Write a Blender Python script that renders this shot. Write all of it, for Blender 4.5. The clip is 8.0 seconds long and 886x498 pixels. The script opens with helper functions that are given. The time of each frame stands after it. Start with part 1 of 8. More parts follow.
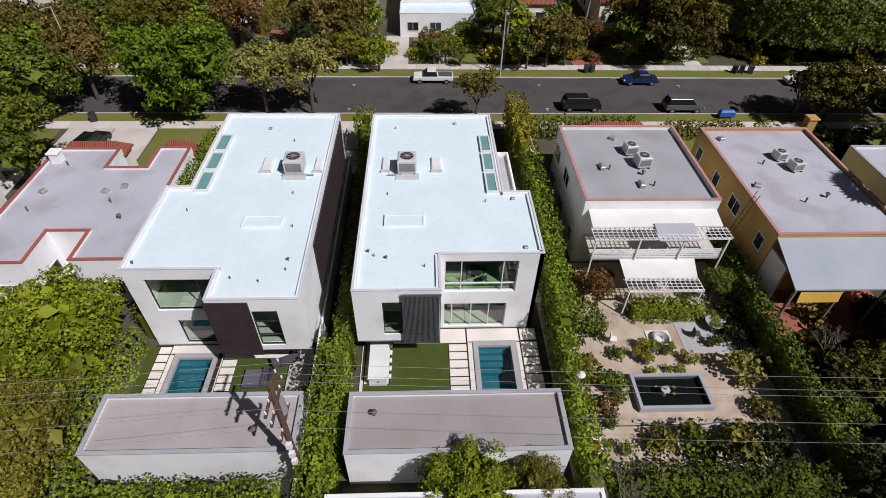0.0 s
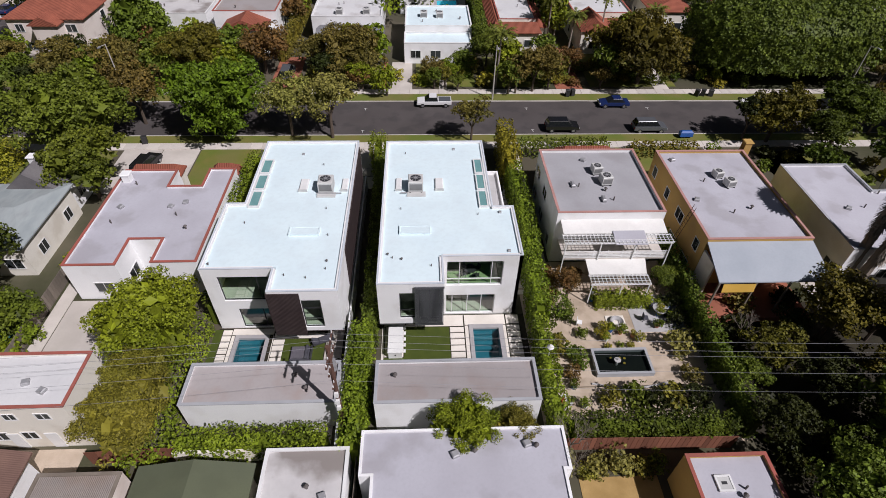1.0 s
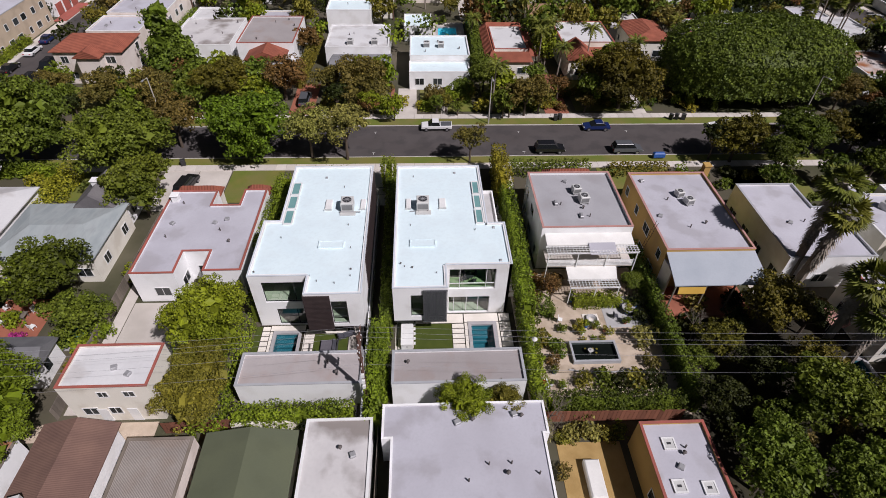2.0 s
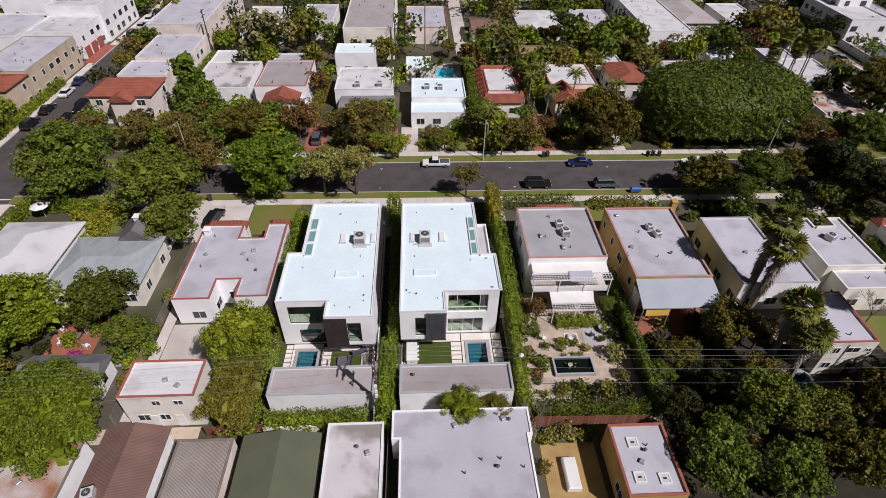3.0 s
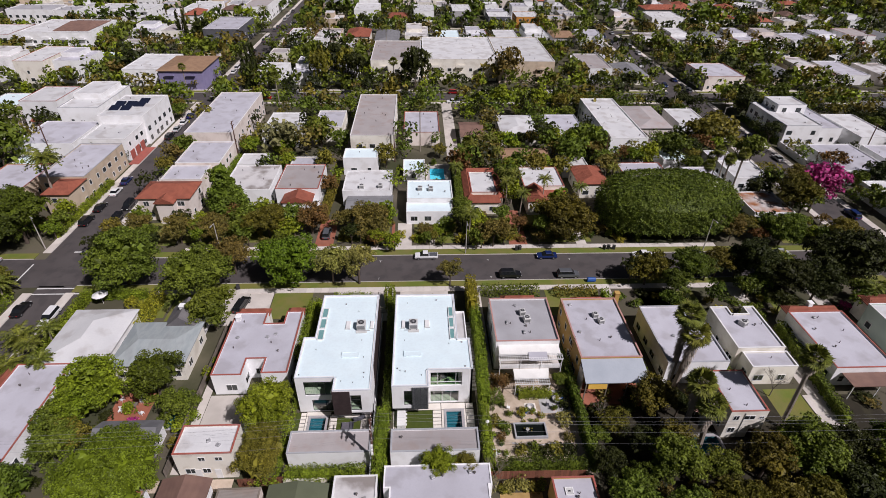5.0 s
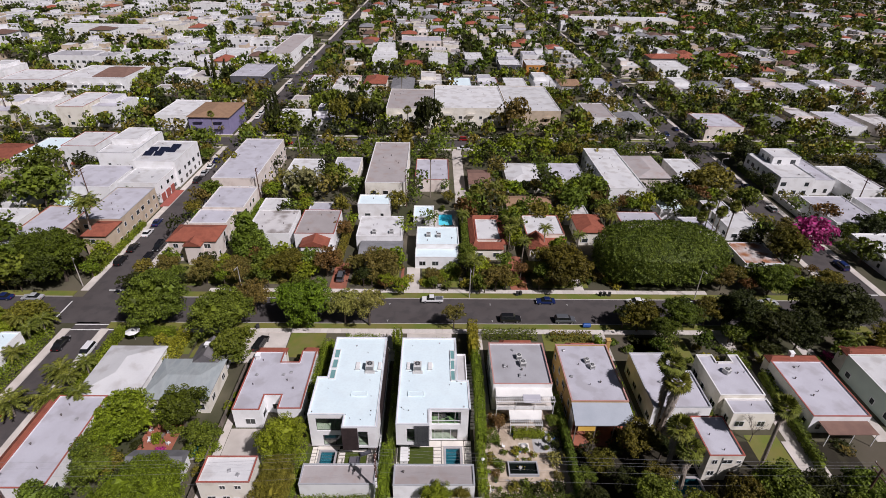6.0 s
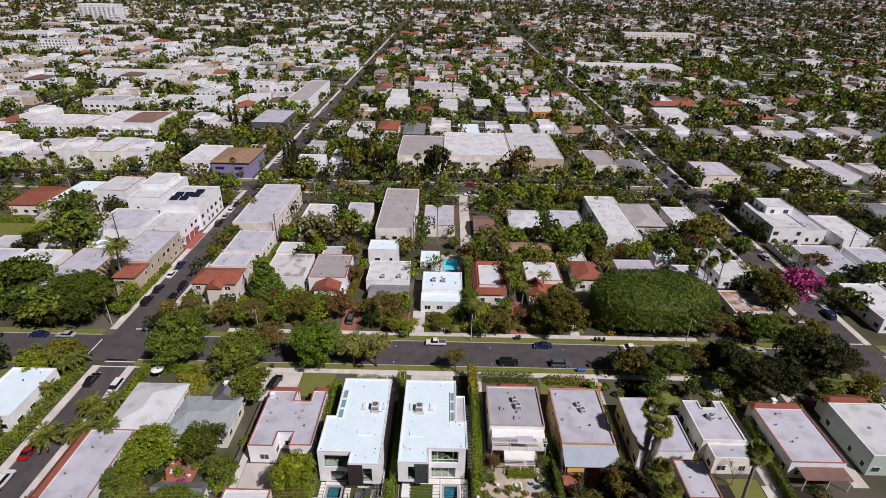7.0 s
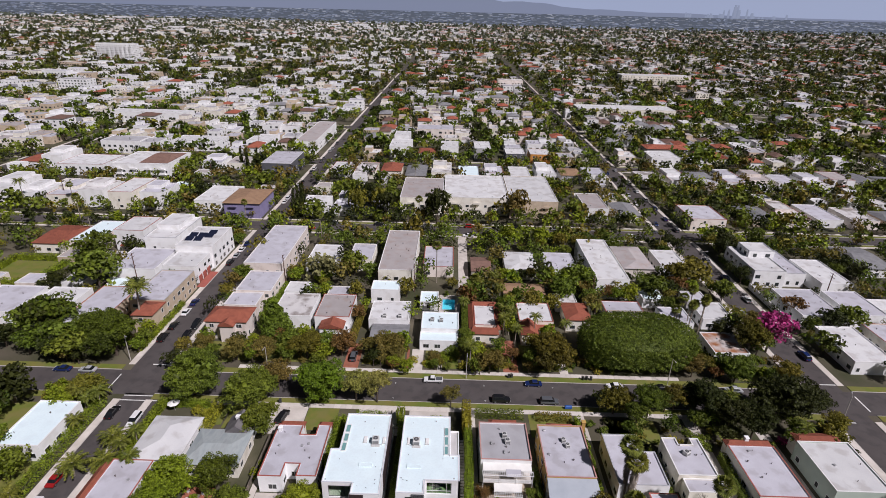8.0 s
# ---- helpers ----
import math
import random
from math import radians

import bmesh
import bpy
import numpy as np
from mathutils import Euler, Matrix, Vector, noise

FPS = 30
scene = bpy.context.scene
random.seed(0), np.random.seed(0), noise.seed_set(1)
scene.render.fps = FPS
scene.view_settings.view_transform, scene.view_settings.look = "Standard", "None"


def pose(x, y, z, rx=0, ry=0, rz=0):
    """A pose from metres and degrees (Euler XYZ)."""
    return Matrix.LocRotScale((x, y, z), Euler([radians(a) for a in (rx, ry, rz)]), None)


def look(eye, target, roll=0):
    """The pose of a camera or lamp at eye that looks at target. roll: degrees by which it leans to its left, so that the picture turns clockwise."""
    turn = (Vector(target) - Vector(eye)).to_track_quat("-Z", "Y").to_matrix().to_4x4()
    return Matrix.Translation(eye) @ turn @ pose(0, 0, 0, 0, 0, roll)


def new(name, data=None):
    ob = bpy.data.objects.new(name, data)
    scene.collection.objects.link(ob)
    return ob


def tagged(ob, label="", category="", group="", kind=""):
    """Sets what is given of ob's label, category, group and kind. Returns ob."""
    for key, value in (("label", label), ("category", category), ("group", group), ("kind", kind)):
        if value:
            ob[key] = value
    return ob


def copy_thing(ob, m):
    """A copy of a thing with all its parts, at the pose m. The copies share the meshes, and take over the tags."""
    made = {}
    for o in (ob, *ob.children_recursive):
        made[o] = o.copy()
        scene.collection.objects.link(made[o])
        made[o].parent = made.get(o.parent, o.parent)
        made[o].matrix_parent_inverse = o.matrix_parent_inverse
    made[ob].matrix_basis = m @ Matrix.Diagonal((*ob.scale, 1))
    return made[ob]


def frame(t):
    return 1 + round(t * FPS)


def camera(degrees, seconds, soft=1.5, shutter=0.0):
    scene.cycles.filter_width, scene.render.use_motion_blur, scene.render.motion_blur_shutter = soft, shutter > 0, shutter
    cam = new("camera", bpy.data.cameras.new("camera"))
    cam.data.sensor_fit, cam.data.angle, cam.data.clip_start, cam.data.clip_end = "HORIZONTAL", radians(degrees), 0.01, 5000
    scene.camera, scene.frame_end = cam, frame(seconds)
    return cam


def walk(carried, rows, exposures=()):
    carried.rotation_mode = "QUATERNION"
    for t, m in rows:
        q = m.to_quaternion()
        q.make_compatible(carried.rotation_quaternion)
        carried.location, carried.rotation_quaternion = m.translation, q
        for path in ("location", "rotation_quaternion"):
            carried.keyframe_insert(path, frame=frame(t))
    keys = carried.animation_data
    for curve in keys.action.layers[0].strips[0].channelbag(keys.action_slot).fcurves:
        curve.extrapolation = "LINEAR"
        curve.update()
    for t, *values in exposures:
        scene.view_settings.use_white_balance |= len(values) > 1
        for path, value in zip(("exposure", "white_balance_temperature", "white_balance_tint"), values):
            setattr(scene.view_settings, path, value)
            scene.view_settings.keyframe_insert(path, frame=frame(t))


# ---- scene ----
from functools import lru_cache

# camera and its way: up and backwards over the gardens
cam = camera(79.3, 8.0, soft=0.85)
PATH = [
    (0, (-0.652, -1.11, 31.868), (-0.58, 0.348, 30.501), 1.5),
    (0.5, (-0.967, -5.013, 35.604), (-0.892, -3.553, 34.238), 1.4),
    (1, (-1.383, -8.6, 39.304), (-1.304, -7.143, 37.937), 1.4),
    (1.5, (-1.744, -12.168, 42.894), (-1.665, -10.708, 41.53), 1.3),
    (3, (-2.626, -21.357, 53.795), (-2.539, -19.844, 52.489), 1.2),
    (3.5, (-2.366, -24.464, 57.678), (-2.275, -22.916, 56.414), 1.2),
    (4, (-1.881, -27.388, 61.483), (-1.789, -25.807, 60.262), 1.1),
    (4.5, (-1.223, -30.507, 65.36), (-1.129, -28.888, 64.189), 1.1),
    (6, (0.777, -39.16, 76.709), (0.814, -37.441, 75.686), 1.1),
    (6.5, (1.686, -42.269, 80.548), (1.697, -40.518, 79.581), 1.2),
    (7, (2.413, -45.527, 84.322), (2.407, -43.748, 83.407), 1.1),
    (7.5, (3.034, -49.641, 88.192), (3.022, -47.835, 87.333), 1.3),
    (8, (3.666, -53.854, 92.173), (3.648, -52.024, 91.364), 1.4),
]
walk(cam, [(t, look(eye, target, roll)) for t, eye, target, roll in PATH], ((0, -0.18, 6250, 16), (3, -0.16, 6350, 19), (8, -0.14, 6280, 19)))

# ---- light: late-morning sun from behind and beside, clear hazy sky ----
SUN = Vector((0.62, -0.6, 1.0)).normalized()
world = bpy.data.worlds.new("sky")
scene.world = world
world.use_nodes = True
wn = world.node_tree
wn.nodes.clear()
sky = wn.nodes.new("ShaderNodeTexSky")
sky.sky_type = "NISHITA"
sky.sun_disc = False
sky.sun_elevation = math.asin(SUN.z)
sky.sun_rotation = math.atan2(SUN.x, SUN.y)
sky.dust_density = 2.5
sky.air_density = 1.2
bg = wn.nodes.new("ShaderNodeBackground")
bg.inputs["Strength"].default_value = 0.0155
wo = wn.nodes.new("ShaderNodeOutputWorld")
wn.links.new(sky.outputs[0], bg.inputs["Color"])
wn.links.new(bg.outputs[0], wo.inputs["Surface"])
lamp = bpy.data.lights.new("sun", "SUN")
lamp.energy = 4.6
lamp.angle = radians(0.53)
lamp.color = (1.0, 0.97, 0.95)
sun = new("sun", lamp)
sun.matrix_world = look(SUN * 300, (0, 0, 0))

# ---- materials ----
MATS = {}


def mat(name, c1, c2=None, rough=0.85, scale=0.6, fine=6.0, bump=0.15, metal=0.0, spec=0.35, stain=None, stain_amt=0.35,
        stain_scale=0.12, vary=0.0, wave=None, wave_axis="X", island=0.0, trans=0.0, stretch=None):
    """A procedural surface: two colours mixed by a broad and a fine noise, stains, fine relief."""
    m = bpy.data.materials.new(name)
    MATS[name] = m
    m.use_nodes = True
    nt = m.node_tree
    nt.nodes.clear()
    N, L = nt.nodes.new, nt.links.new
    out, bs = N("ShaderNodeOutputMaterial"), N("ShaderNodeBsdfPrincipled")
    L(bs.outputs[0], out.inputs["Surface"])
    tc = N("ShaderNodeTexCoord")
    src = tc.outputs["Object"]
    if stretch:
        mp = N("ShaderNodeMapping")
        mp.inputs["Scale"].default_value = stretch
        L(src, mp.inputs["Vector"])
        src = mp.outputs[0]
    c2 = c2 or tuple(v * 0.82 for v in c1)

    def noise_tex(s, detail):
        n = N("ShaderNodeTexNoise")
        n.inputs["Scale"].default_value = s
        n.inputs["Detail"].default_value = detail
        L(src, n.inputs["Vector"])
        return n.outputs["Fac"]

    def mixc(f, a, b):
        x = N("ShaderNodeMix")
        x.data_type = "RGBA"
        for i, v in ((0, f), (6, a), (7, b)):
            if isinstance(v, tuple):
                x.inputs[i].default_value = (*v, 1)
            elif isinstance(v, float):
                x.inputs[i].default_value = v
            else:
                L(v, x.inputs[i])
        return x.outputs[2]

    def ramp(f, lo, hi):
        r = N("ShaderNodeMapRange")
        r.inputs["From Min"].default_value = lo
        r.inputs["From Max"].default_value = hi
        L(f, r.inputs["Value"])
        return r.outputs["Result"]

    broad, grain = noise_tex(scale, 4), noise_tex(fine, 5)
    col = mixc(ramp(broad, 0.35, 0.65), c1, c2)
    half = tuple(v * 0.8 for v in c1)
    g = N("ShaderNodeMath")
    g.operation = "MULTIPLY"
    g.inputs[1].default_value = 0.3
    L(ramp(grain, 0.45, 0.75), g.inputs[0])
    col = mixc(g.outputs[0], col, half)
    if stain:
        s = N("ShaderNodeMath")
        s.operation = "MULTIPLY"
        s.inputs[1].default_value = stain_amt
        L(ramp(noise_tex(stain_scale, 6), 0.5, 0.62), s.inputs[0])
        col = mixc(s.outputs[0], col, stain)
    if vary or island:
        h = N("ShaderNodeHueSaturation")
        if island:
            geo = N("ShaderNodeNewGeometry")
            rnd, amt = geo.outputs["Random Per Island"], island
        else:
            info = N("ShaderNodeObjectInfo")
            rnd, amt = info.outputs["Random"], vary
        r = N("ShaderNodeMapRange")
        r.inputs["To Min"].default_value = 1 - amt
        r.inputs["To Max"].default_value = 1 + amt
        L(rnd, r.inputs["Value"])
        L(r.outputs["Result"], h.inputs["Value"])
        if island and vary:
            info = N("ShaderNodeObjectInfo")
            r2 = N("ShaderNodeMapRange")
            r2.inputs["To Min"].default_value = 0.5 - vary * 0.12
            r2.inputs["To Max"].default_value = 0.5 + vary * 0.12
            L(info.outputs["Random"], r2.inputs["Value"])
            L(r2.outputs["Result"], h.inputs["Hue"])
        L(col, h.inputs["Color"])
        col = h.outputs["Color"]
    L(col, bs.inputs["Base Color"])
    bs.inputs["Roughness"].default_value = rough
    bs.inputs["Metallic"].default_value = metal
    bs.inputs["Specular IOR Level"].default_value = spec
    height = grain
    if wave:
        w = N("ShaderNodeTexWave")
        w.bands_direction = wave_axis
        w.inputs["Scale"].default_value = wave
        w.inputs["Distortion"].default_value = 0.4
        L(src, w.inputs["Vector"])
        height = w.outputs["Fac"]
    if bump:
        b = N("ShaderNodeBump")
        b.inputs["Strength"].default_value = bump
        b.inputs["Distance"].default_value = 0.05
        L(height, b.inputs["Height"])
        L(b.outputs[0], bs.inputs["Normal"])
    if trans:
        t = N("ShaderNodeBsdfTranslucent")
        mx = N("ShaderNodeMixShader")
        mx.inputs[0].default_value = trans
        L(col, t.inputs["Color"])
        L(bs.outputs[0], mx.inputs[1])
        L(t.outputs[0], mx.inputs[2])
        L(mx.outputs[0], out.inputs["Surface"])
    return m


def glassy(name, tint, mix, rough=0.03):
    """A real pane: part clear, part glossy by its angle."""
    m = bpy.data.materials.new(name)
    MATS[name] = m
    m.use_nodes = True
    nt = m.node_tree
    nt.nodes.clear()
    N, L = nt.nodes.new, nt.links.new
    out, clear, gloss = N("ShaderNodeOutputMaterial"), N("ShaderNodeBsdfTransparent"), N("ShaderNodeBsdfGlossy")
    clear.inputs["Color"].default_value = (*tint, 1)
    gloss.inputs["Roughness"].default_value = rough
    fr = N("ShaderNodeFresnel")
    fr.inputs["IOR"].default_value = mix
    mx = N("ShaderNodeMixShader")
    L(fr.outputs[0], mx.inputs[0])
    L(clear.outputs[0], mx.inputs[1])
    L(gloss.outputs[0], mx.inputs[2])
    L(mx.outputs[0], out.inputs["Surface"])
    return m


mat("ground", (0.1, 0.085, 0.06), (0.045, 0.05, 0.02), scale=0.06, fine=1.5, stain=(0.2, 0.17, 0.12), stain_scale=0.05, bump=0.4)
mat("asphalt", (0.074, 0.064, 0.062), (0.09, 0.079, 0.077), scale=0.15, fine=8, stain=(0.035, 0.033, 0.035), stain_scale=0.35, rough=0.9)
mat("concrete", (0.62, 0.57, 0.52), (0.5, 0.455, 0.41), scale=0.3, fine=5, stain=(0.44, 0.4, 0.35), stain_scale=0.25, vary=0.1)
mat("kerb", (0.5, 0.47, 0.43), (0.4, 0.37, 0.34))
mat("paver", (0.78, 0.73, 0.66), (0.7, 0.65, 0.58), vary=0.05)
mat("line_paint", (0.75, 0.75, 0.72), (0.55, 0.55, 0.53), fine=9)
mat("lawn", (0.125, 0.16, 0.024), (0.18, 0.165, 0.04), scale=0.35, fine=12, bump=0.5, stain=(0.2, 0.16, 0.07), stain_scale=0.2)
# soil darkened to hold the tree shade; also fills the dark paving joints
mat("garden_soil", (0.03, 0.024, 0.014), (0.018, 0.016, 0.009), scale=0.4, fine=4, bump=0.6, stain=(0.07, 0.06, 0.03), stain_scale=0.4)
mat("coping_pale", (0.62, 0.66, 0.7), (0.54, 0.58, 0.63), fine=3)
mat("metal_pale", (0.6, 0.6, 0.58), (0.5, 0.5, 0.49), rough=0.45, fine=4)
mat("metal_coil", (0.24, 0.24, 0.24), (0.17, 0.17, 0.17), rough=0.5, fine=8)
mat("turf", (0.0645, 0.086, 0.0103), (0.0516, 0.0731, 0.0086), scale=1.2, fine=25, bump=0.5)
mat("gravel", (0.56, 0.46, 0.36), (0.45, 0.36, 0.27), scale=0.8, fine=14, bump=0.5, stain=(0.22, 0.16, 0.1), stain_scale=0.5)
mat("dirt_yellow", (0.42, 0.28, 0.11), (0.34, 0.22, 0.08), scale=0.8, fine=9, bump=0.5)
mat("brick_drive", (0.36, 0.13, 0.08), (0.28, 0.1, 0.06), fine=5, stain=(0.2, 0.1, 0.08))
mat("membrane", (0.74, 0.87, 0.9), (0.7, 0.83, 0.87), rough=0.6, scale=0.25, fine=2.5, bump=0.05, stain=(0.62, 0.7, 0.73), stain_amt=0.22, stain_scale=0.3)
mat("cap_sheet", (0.5, 0.495, 0.545), (0.44, 0.43, 0.475), scale=0.22, fine=5, stain=(0.3, 0.28, 0.29), stain_scale=0.3, stain_amt=0.42, vary=0.08, rough=0.9)
mat("cap_grey", (0.395, 0.391, 0.412), (0.336, 0.332, 0.349), scale=0.22, fine=5, stain=(0.3, 0.28, 0.28), stain_scale=0.25, stain_amt=0.35, vary=0.08, rough=0.9)
mat("sheet_blue", (0.37, 0.403, 0.445), (0.319, 0.353, 0.395), scale=0.3, fine=5, vary=0.06)
mat("cap_tan", (0.386, 0.353, 0.349), (0.336, 0.307, 0.302), scale=0.2, fine=5, stain=(0.31, 0.22, 0.18), stain_scale=0.3, vary=0.12, rough=0.9)
mat("roof_white", (0.636, 0.636, 0.636), (0.568, 0.568, 0.576), scale=0.2, fine=4, stain=(0.36, 0.33, 0.31), stain_scale=0.28, stain_amt=0.45, vary=0.08)
mat("roof_dirty", (0.605, 0.588, 0.58), (0.521, 0.504, 0.504), scale=0.3, fine=3, stain=(0.2, 0.17, 0.15), stain_scale=0.18, stain_amt=0.8)
mat("roof_bluegrey", (0.283, 0.319, 0.325), (0.398, 0.434, 0.434), scale=0.5, fine=2.5, stain=(0.14, 0.15, 0.155), stain_scale=0.5, stretch=(1, 0.35, 1))
mat("shingle_dark", (0.129, 0.12, 0.125), (0.172, 0.163, 0.163), scale=0.6, fine=8, wave=2.2, wave_axis="Y", bump=0.3)
mat("shingle_grey", (0.224, 0.224, 0.232), (0.172, 0.172, 0.181), scale=0.6, fine=8, wave=2.2, wave_axis="Y", bump=0.3, vary=0.15)
mat("shingle_brown", (0.168, 0.0989, 0.0791), (0.217, 0.129, 0.0989), scale=0.5, fine=8, wave=2.2, wave_axis="Y", bump=0.3, vary=0.2)
mat("shingle_ochre", (0.33, 0.206, 0.124), (0.269, 0.166, 0.103), scale=0.5, fine=8, wave=2.0, wave_axis="Y", bump=0.3)
mat("roof_green", (0.116, 0.129, 0.0774), (0.103, 0.116, 0.0731), scale=0.3, fine=7, stain=(0.09, 0.1, 0.06), stain_scale=0.4)
mat("corrugated", (0.335, 0.297, 0.267), (0.284, 0.249, 0.224), scale=0.4, fine=4, wave=2.5, bump=0.6, rough=0.6, stain=(0.28, 0.2, 0.15), stain_scale=0.3)
mat("rust_sheet", (0.55, 0.5, 0.48), (0.36, 0.16, 0.07), scale=0.35, fine=3, wave=2.5, bump=0.5, stain=(0.3, 0.11, 0.04), stain_scale=0.3, stain_amt=0.9)
mat("clay_tile", (0.344, 0.107, 0.0645), (0.267, 0.0817, 0.0499), scale=0.7, fine=5, wave=1.6, bump=0.9, vary=0.15, stain=(0.22, 0.07, 0.045), stain_scale=0.5)
mat("pale_trim", (0.5, 0.27, 0.24), (0.42, 0.23, 0.2), fine=5)
mat("clay_trim", (0.4, 0.11, 0.085), (0.3, 0.1, 0.075), fine=5)
mat("wire", (0.3, 0.3, 0.32), (0.25, 0.25, 0.27), rough=0.6, bump=0)
mat("stucco_white", (0.87, 0.87, 0.87), (0.82, 0.82, 0.82), scale=0.35, fine=12, bump=0.2, stain=(0.62, 0.59, 0.54), stain_scale=0.35, stain_amt=0.25, vary=0.04)
mat("stucco_cream", (0.84, 0.8, 0.71), (0.78, 0.74, 0.65), scale=0.35, fine=12, stain=(0.5, 0.43, 0.33), stain_scale=0.35, stain_amt=0.3, vary=0.06)
mat("stucco_pink", (0.8, 0.72, 0.66), (0.74, 0.66, 0.6), scale=0.35, fine=12, stain=(0.44, 0.35, 0.3), stain_scale=0.35, stain_amt=0.3, vary=0.06)
mat("stucco_tan", (0.58, 0.47, 0.35), (0.52, 0.42, 0.31), scale=0.35, fine=12, stain=(0.33, 0.26, 0.2), stain_scale=0.35, stain_amt=0.3, vary=0.08)
mat("stucco_yellow", (0.516, 0.327, 0.103), (0.464, 0.284, 0.086), scale=0.35, fine=12, stain=(0.4, 0.26, 0.12), stain_scale=0.35, stain_amt=0.3)
mat("stucco_grey", (0.45, 0.44, 0.44), (0.4, 0.39, 0.39), scale=0.35, fine=12, stain=(0.32, 0.31, 0.3), stain_scale=0.35, stain_amt=0.3, vary=0.08)
mat("stucco_green", (0.5, 0.58, 0.5), (0.45, 0.53, 0.46), scale=0.35, fine=12)
mat("stucco_purple", (0.27, 0.24, 0.4), (0.23, 0.205, 0.35), scale=0.35, fine=12)
mat("stucco_orange", (0.6, 0.27, 0.06), (0.52, 0.23, 0.05), scale=0.35, fine=12)
mat("stucco_dark", (0.12, 0.12, 0.135), (0.09, 0.09, 0.1), scale=0.35, fine=12)
mat("white_trim", (0.78, 0.78, 0.77), (0.7, 0.7, 0.69), fine=8, bump=0.05)
mat("grey_trim", (0.4, 0.41, 0.43), (0.35, 0.36, 0.38), fine=8, bump=0.05)
mat("black_frame", (0.025, 0.025, 0.027), (0.035, 0.035, 0.037), rough=0.45, bump=0.02)
mat("cladding", (0.038, 0.026, 0.026), (0.052, 0.036, 0.035), scale=1.5, fine=8, wave=3.2, bump=0.35, rough=0.6)
mat("slat_metal", (0.11, 0.115, 0.125), (0.14, 0.145, 0.155), rough=0.5, metal=0.3, bump=0.05)
mat("metal_grey", (0.45, 0.45, 0.46), (0.36, 0.36, 0.37), rough=0.5, metal=0.4, fine=9, bump=0.05, vary=0.1)
mat("metal_dark", (0.06, 0.06, 0.065), (0.09, 0.09, 0.095), rough=0.5, metal=0.4, bump=0.05)
mat("vent_pipe", (0.1, 0.09, 0.09), (0.16, 0.14, 0.13), rough=0.8)
mat("wood_pole", (0.12, 0.062, 0.045), (0.085, 0.045, 0.035), scale=1.2, fine=10, stretch=(1, 1, 0.1), bump=0.4)
mat("wood_fence", (0.25, 0.1, 0.06), (0.19, 0.075, 0.045), scale=0.8, fine=9, stretch=(1, 1, 0.2), vary=0.25)
mat("wood_grey", (0.2, 0.17, 0.14), (0.15, 0.125, 0.1), scale=0.8, fine=9, vary=0.2)
mat("bark", (0.11, 0.085, 0.065), (0.07, 0.052, 0.04), scale=2.0, fine=12, stretch=(1, 1, 0.3), bump=0.6)
mat("bark_palm", (0.34, 0.29, 0.24), (0.2, 0.17, 0.14), scale=2.0, fine=9, stretch=(1, 1, 2.5), bump=0.6)
mat("interior", (0.2, 0.18, 0.16), (0.15, 0.135, 0.12))
mat("interior_floor", (0.5, 0.52, 0.42), (0.44, 0.46, 0.37))
mat("balcony_green", (0.3, 0.42, 0.2), (0.25, 0.36, 0.17), fine=10)
mat("curtain", (0.55, 0.53, 0.49), (0.48, 0.46, 0.43))
mat("cushion_grey", (0.13, 0.12, 0.14), (0.1, 0.095, 0.11), rough=0.95)
mat("cushion_dark", (0.06, 0.06, 0.075), (0.08, 0.08, 0.095), rough=0.95)
mat("cushion_white", (0.78, 0.78, 0.77), (0.7, 0.7, 0.69), rough=0.95)
mat("awning_yellow", (0.68, 0.42, 0.08), (0.58, 0.35, 0.06))
mat("canvas_white", (0.78, 0.77, 0.74), (0.7, 0.69, 0.66))
mat("canvas_pink", (0.55, 0.3, 0.25), (0.48, 0.26, 0.22))
mat("canvas_teal", (0.05, 0.25, 0.3), (0.04, 0.2, 0.25))
mat("plastic_blue", (0.02, 0.1, 0.35), (0.02, 0.08, 0.3), rough=0.5)
mat("plastic_black", (0.03, 0.03, 0.032), (0.045, 0.045, 0.045), rough=0.5)
mat("terracotta", (0.4, 0.17, 0.1), (0.33, 0.14, 0.08))
mat("rubber", (0.02, 0.02, 0.021), (0.03, 0.03, 0.03), rough=0.9)
mat("rim", (0.5, 0.5, 0.52), (0.4, 0.4, 0.42), rough=0.3, metal=0.8, bump=0)
mat("lamp_clear", (0.75, 0.75, 0.75), (0.65, 0.65, 0.65), rough=0.15, bump=0)
mat("lamp_red", (0.4, 0.02, 0.02), (0.3, 0.02, 0.02), rough=0.2, bump=0)
mat("solar", (0.012, 0.016, 0.035), (0.018, 0.022, 0.045), rough=0.15, spec=0.6, bump=0)
mat("pool_bright", (0.16, 0.7, 0.8), (0.13, 0.64, 0.75), scale=0.8, fine=4, bump=0.1)
mat("pool_plaster", (0.0189, 0.146, 0.185), (0.0155, 0.12, 0.155), scale=0.8, fine=4, bump=0.1)
mat("pool_edge", (0.4, 0.385, 0.39), (0.34, 0.33, 0.335))
mat("pond_liner", (0.012, 0.016, 0.014), (0.02, 0.025, 0.02))
for nm, c in (("white", (0.75, 0.75, 0.75)), ("black", (0.012, 0.012, 0.014)), ("blue", (0.012, 0.025, 0.1)), ("grey", (0.1, 0.105, 0.115)),
              ("silver", (0.4, 0.41, 0.42)), ("red", (0.3, 0.015, 0.015))):
    mat("paint_" + nm, c, tuple(v * 0.95 for v in c), rough=0.22, spec=0.6, bump=0, scale=0.5)
mat("car_glass", (0.012, 0.014, 0.016), (0.014, 0.016, 0.018), rough=0.06, spec=0.7, bump=0)
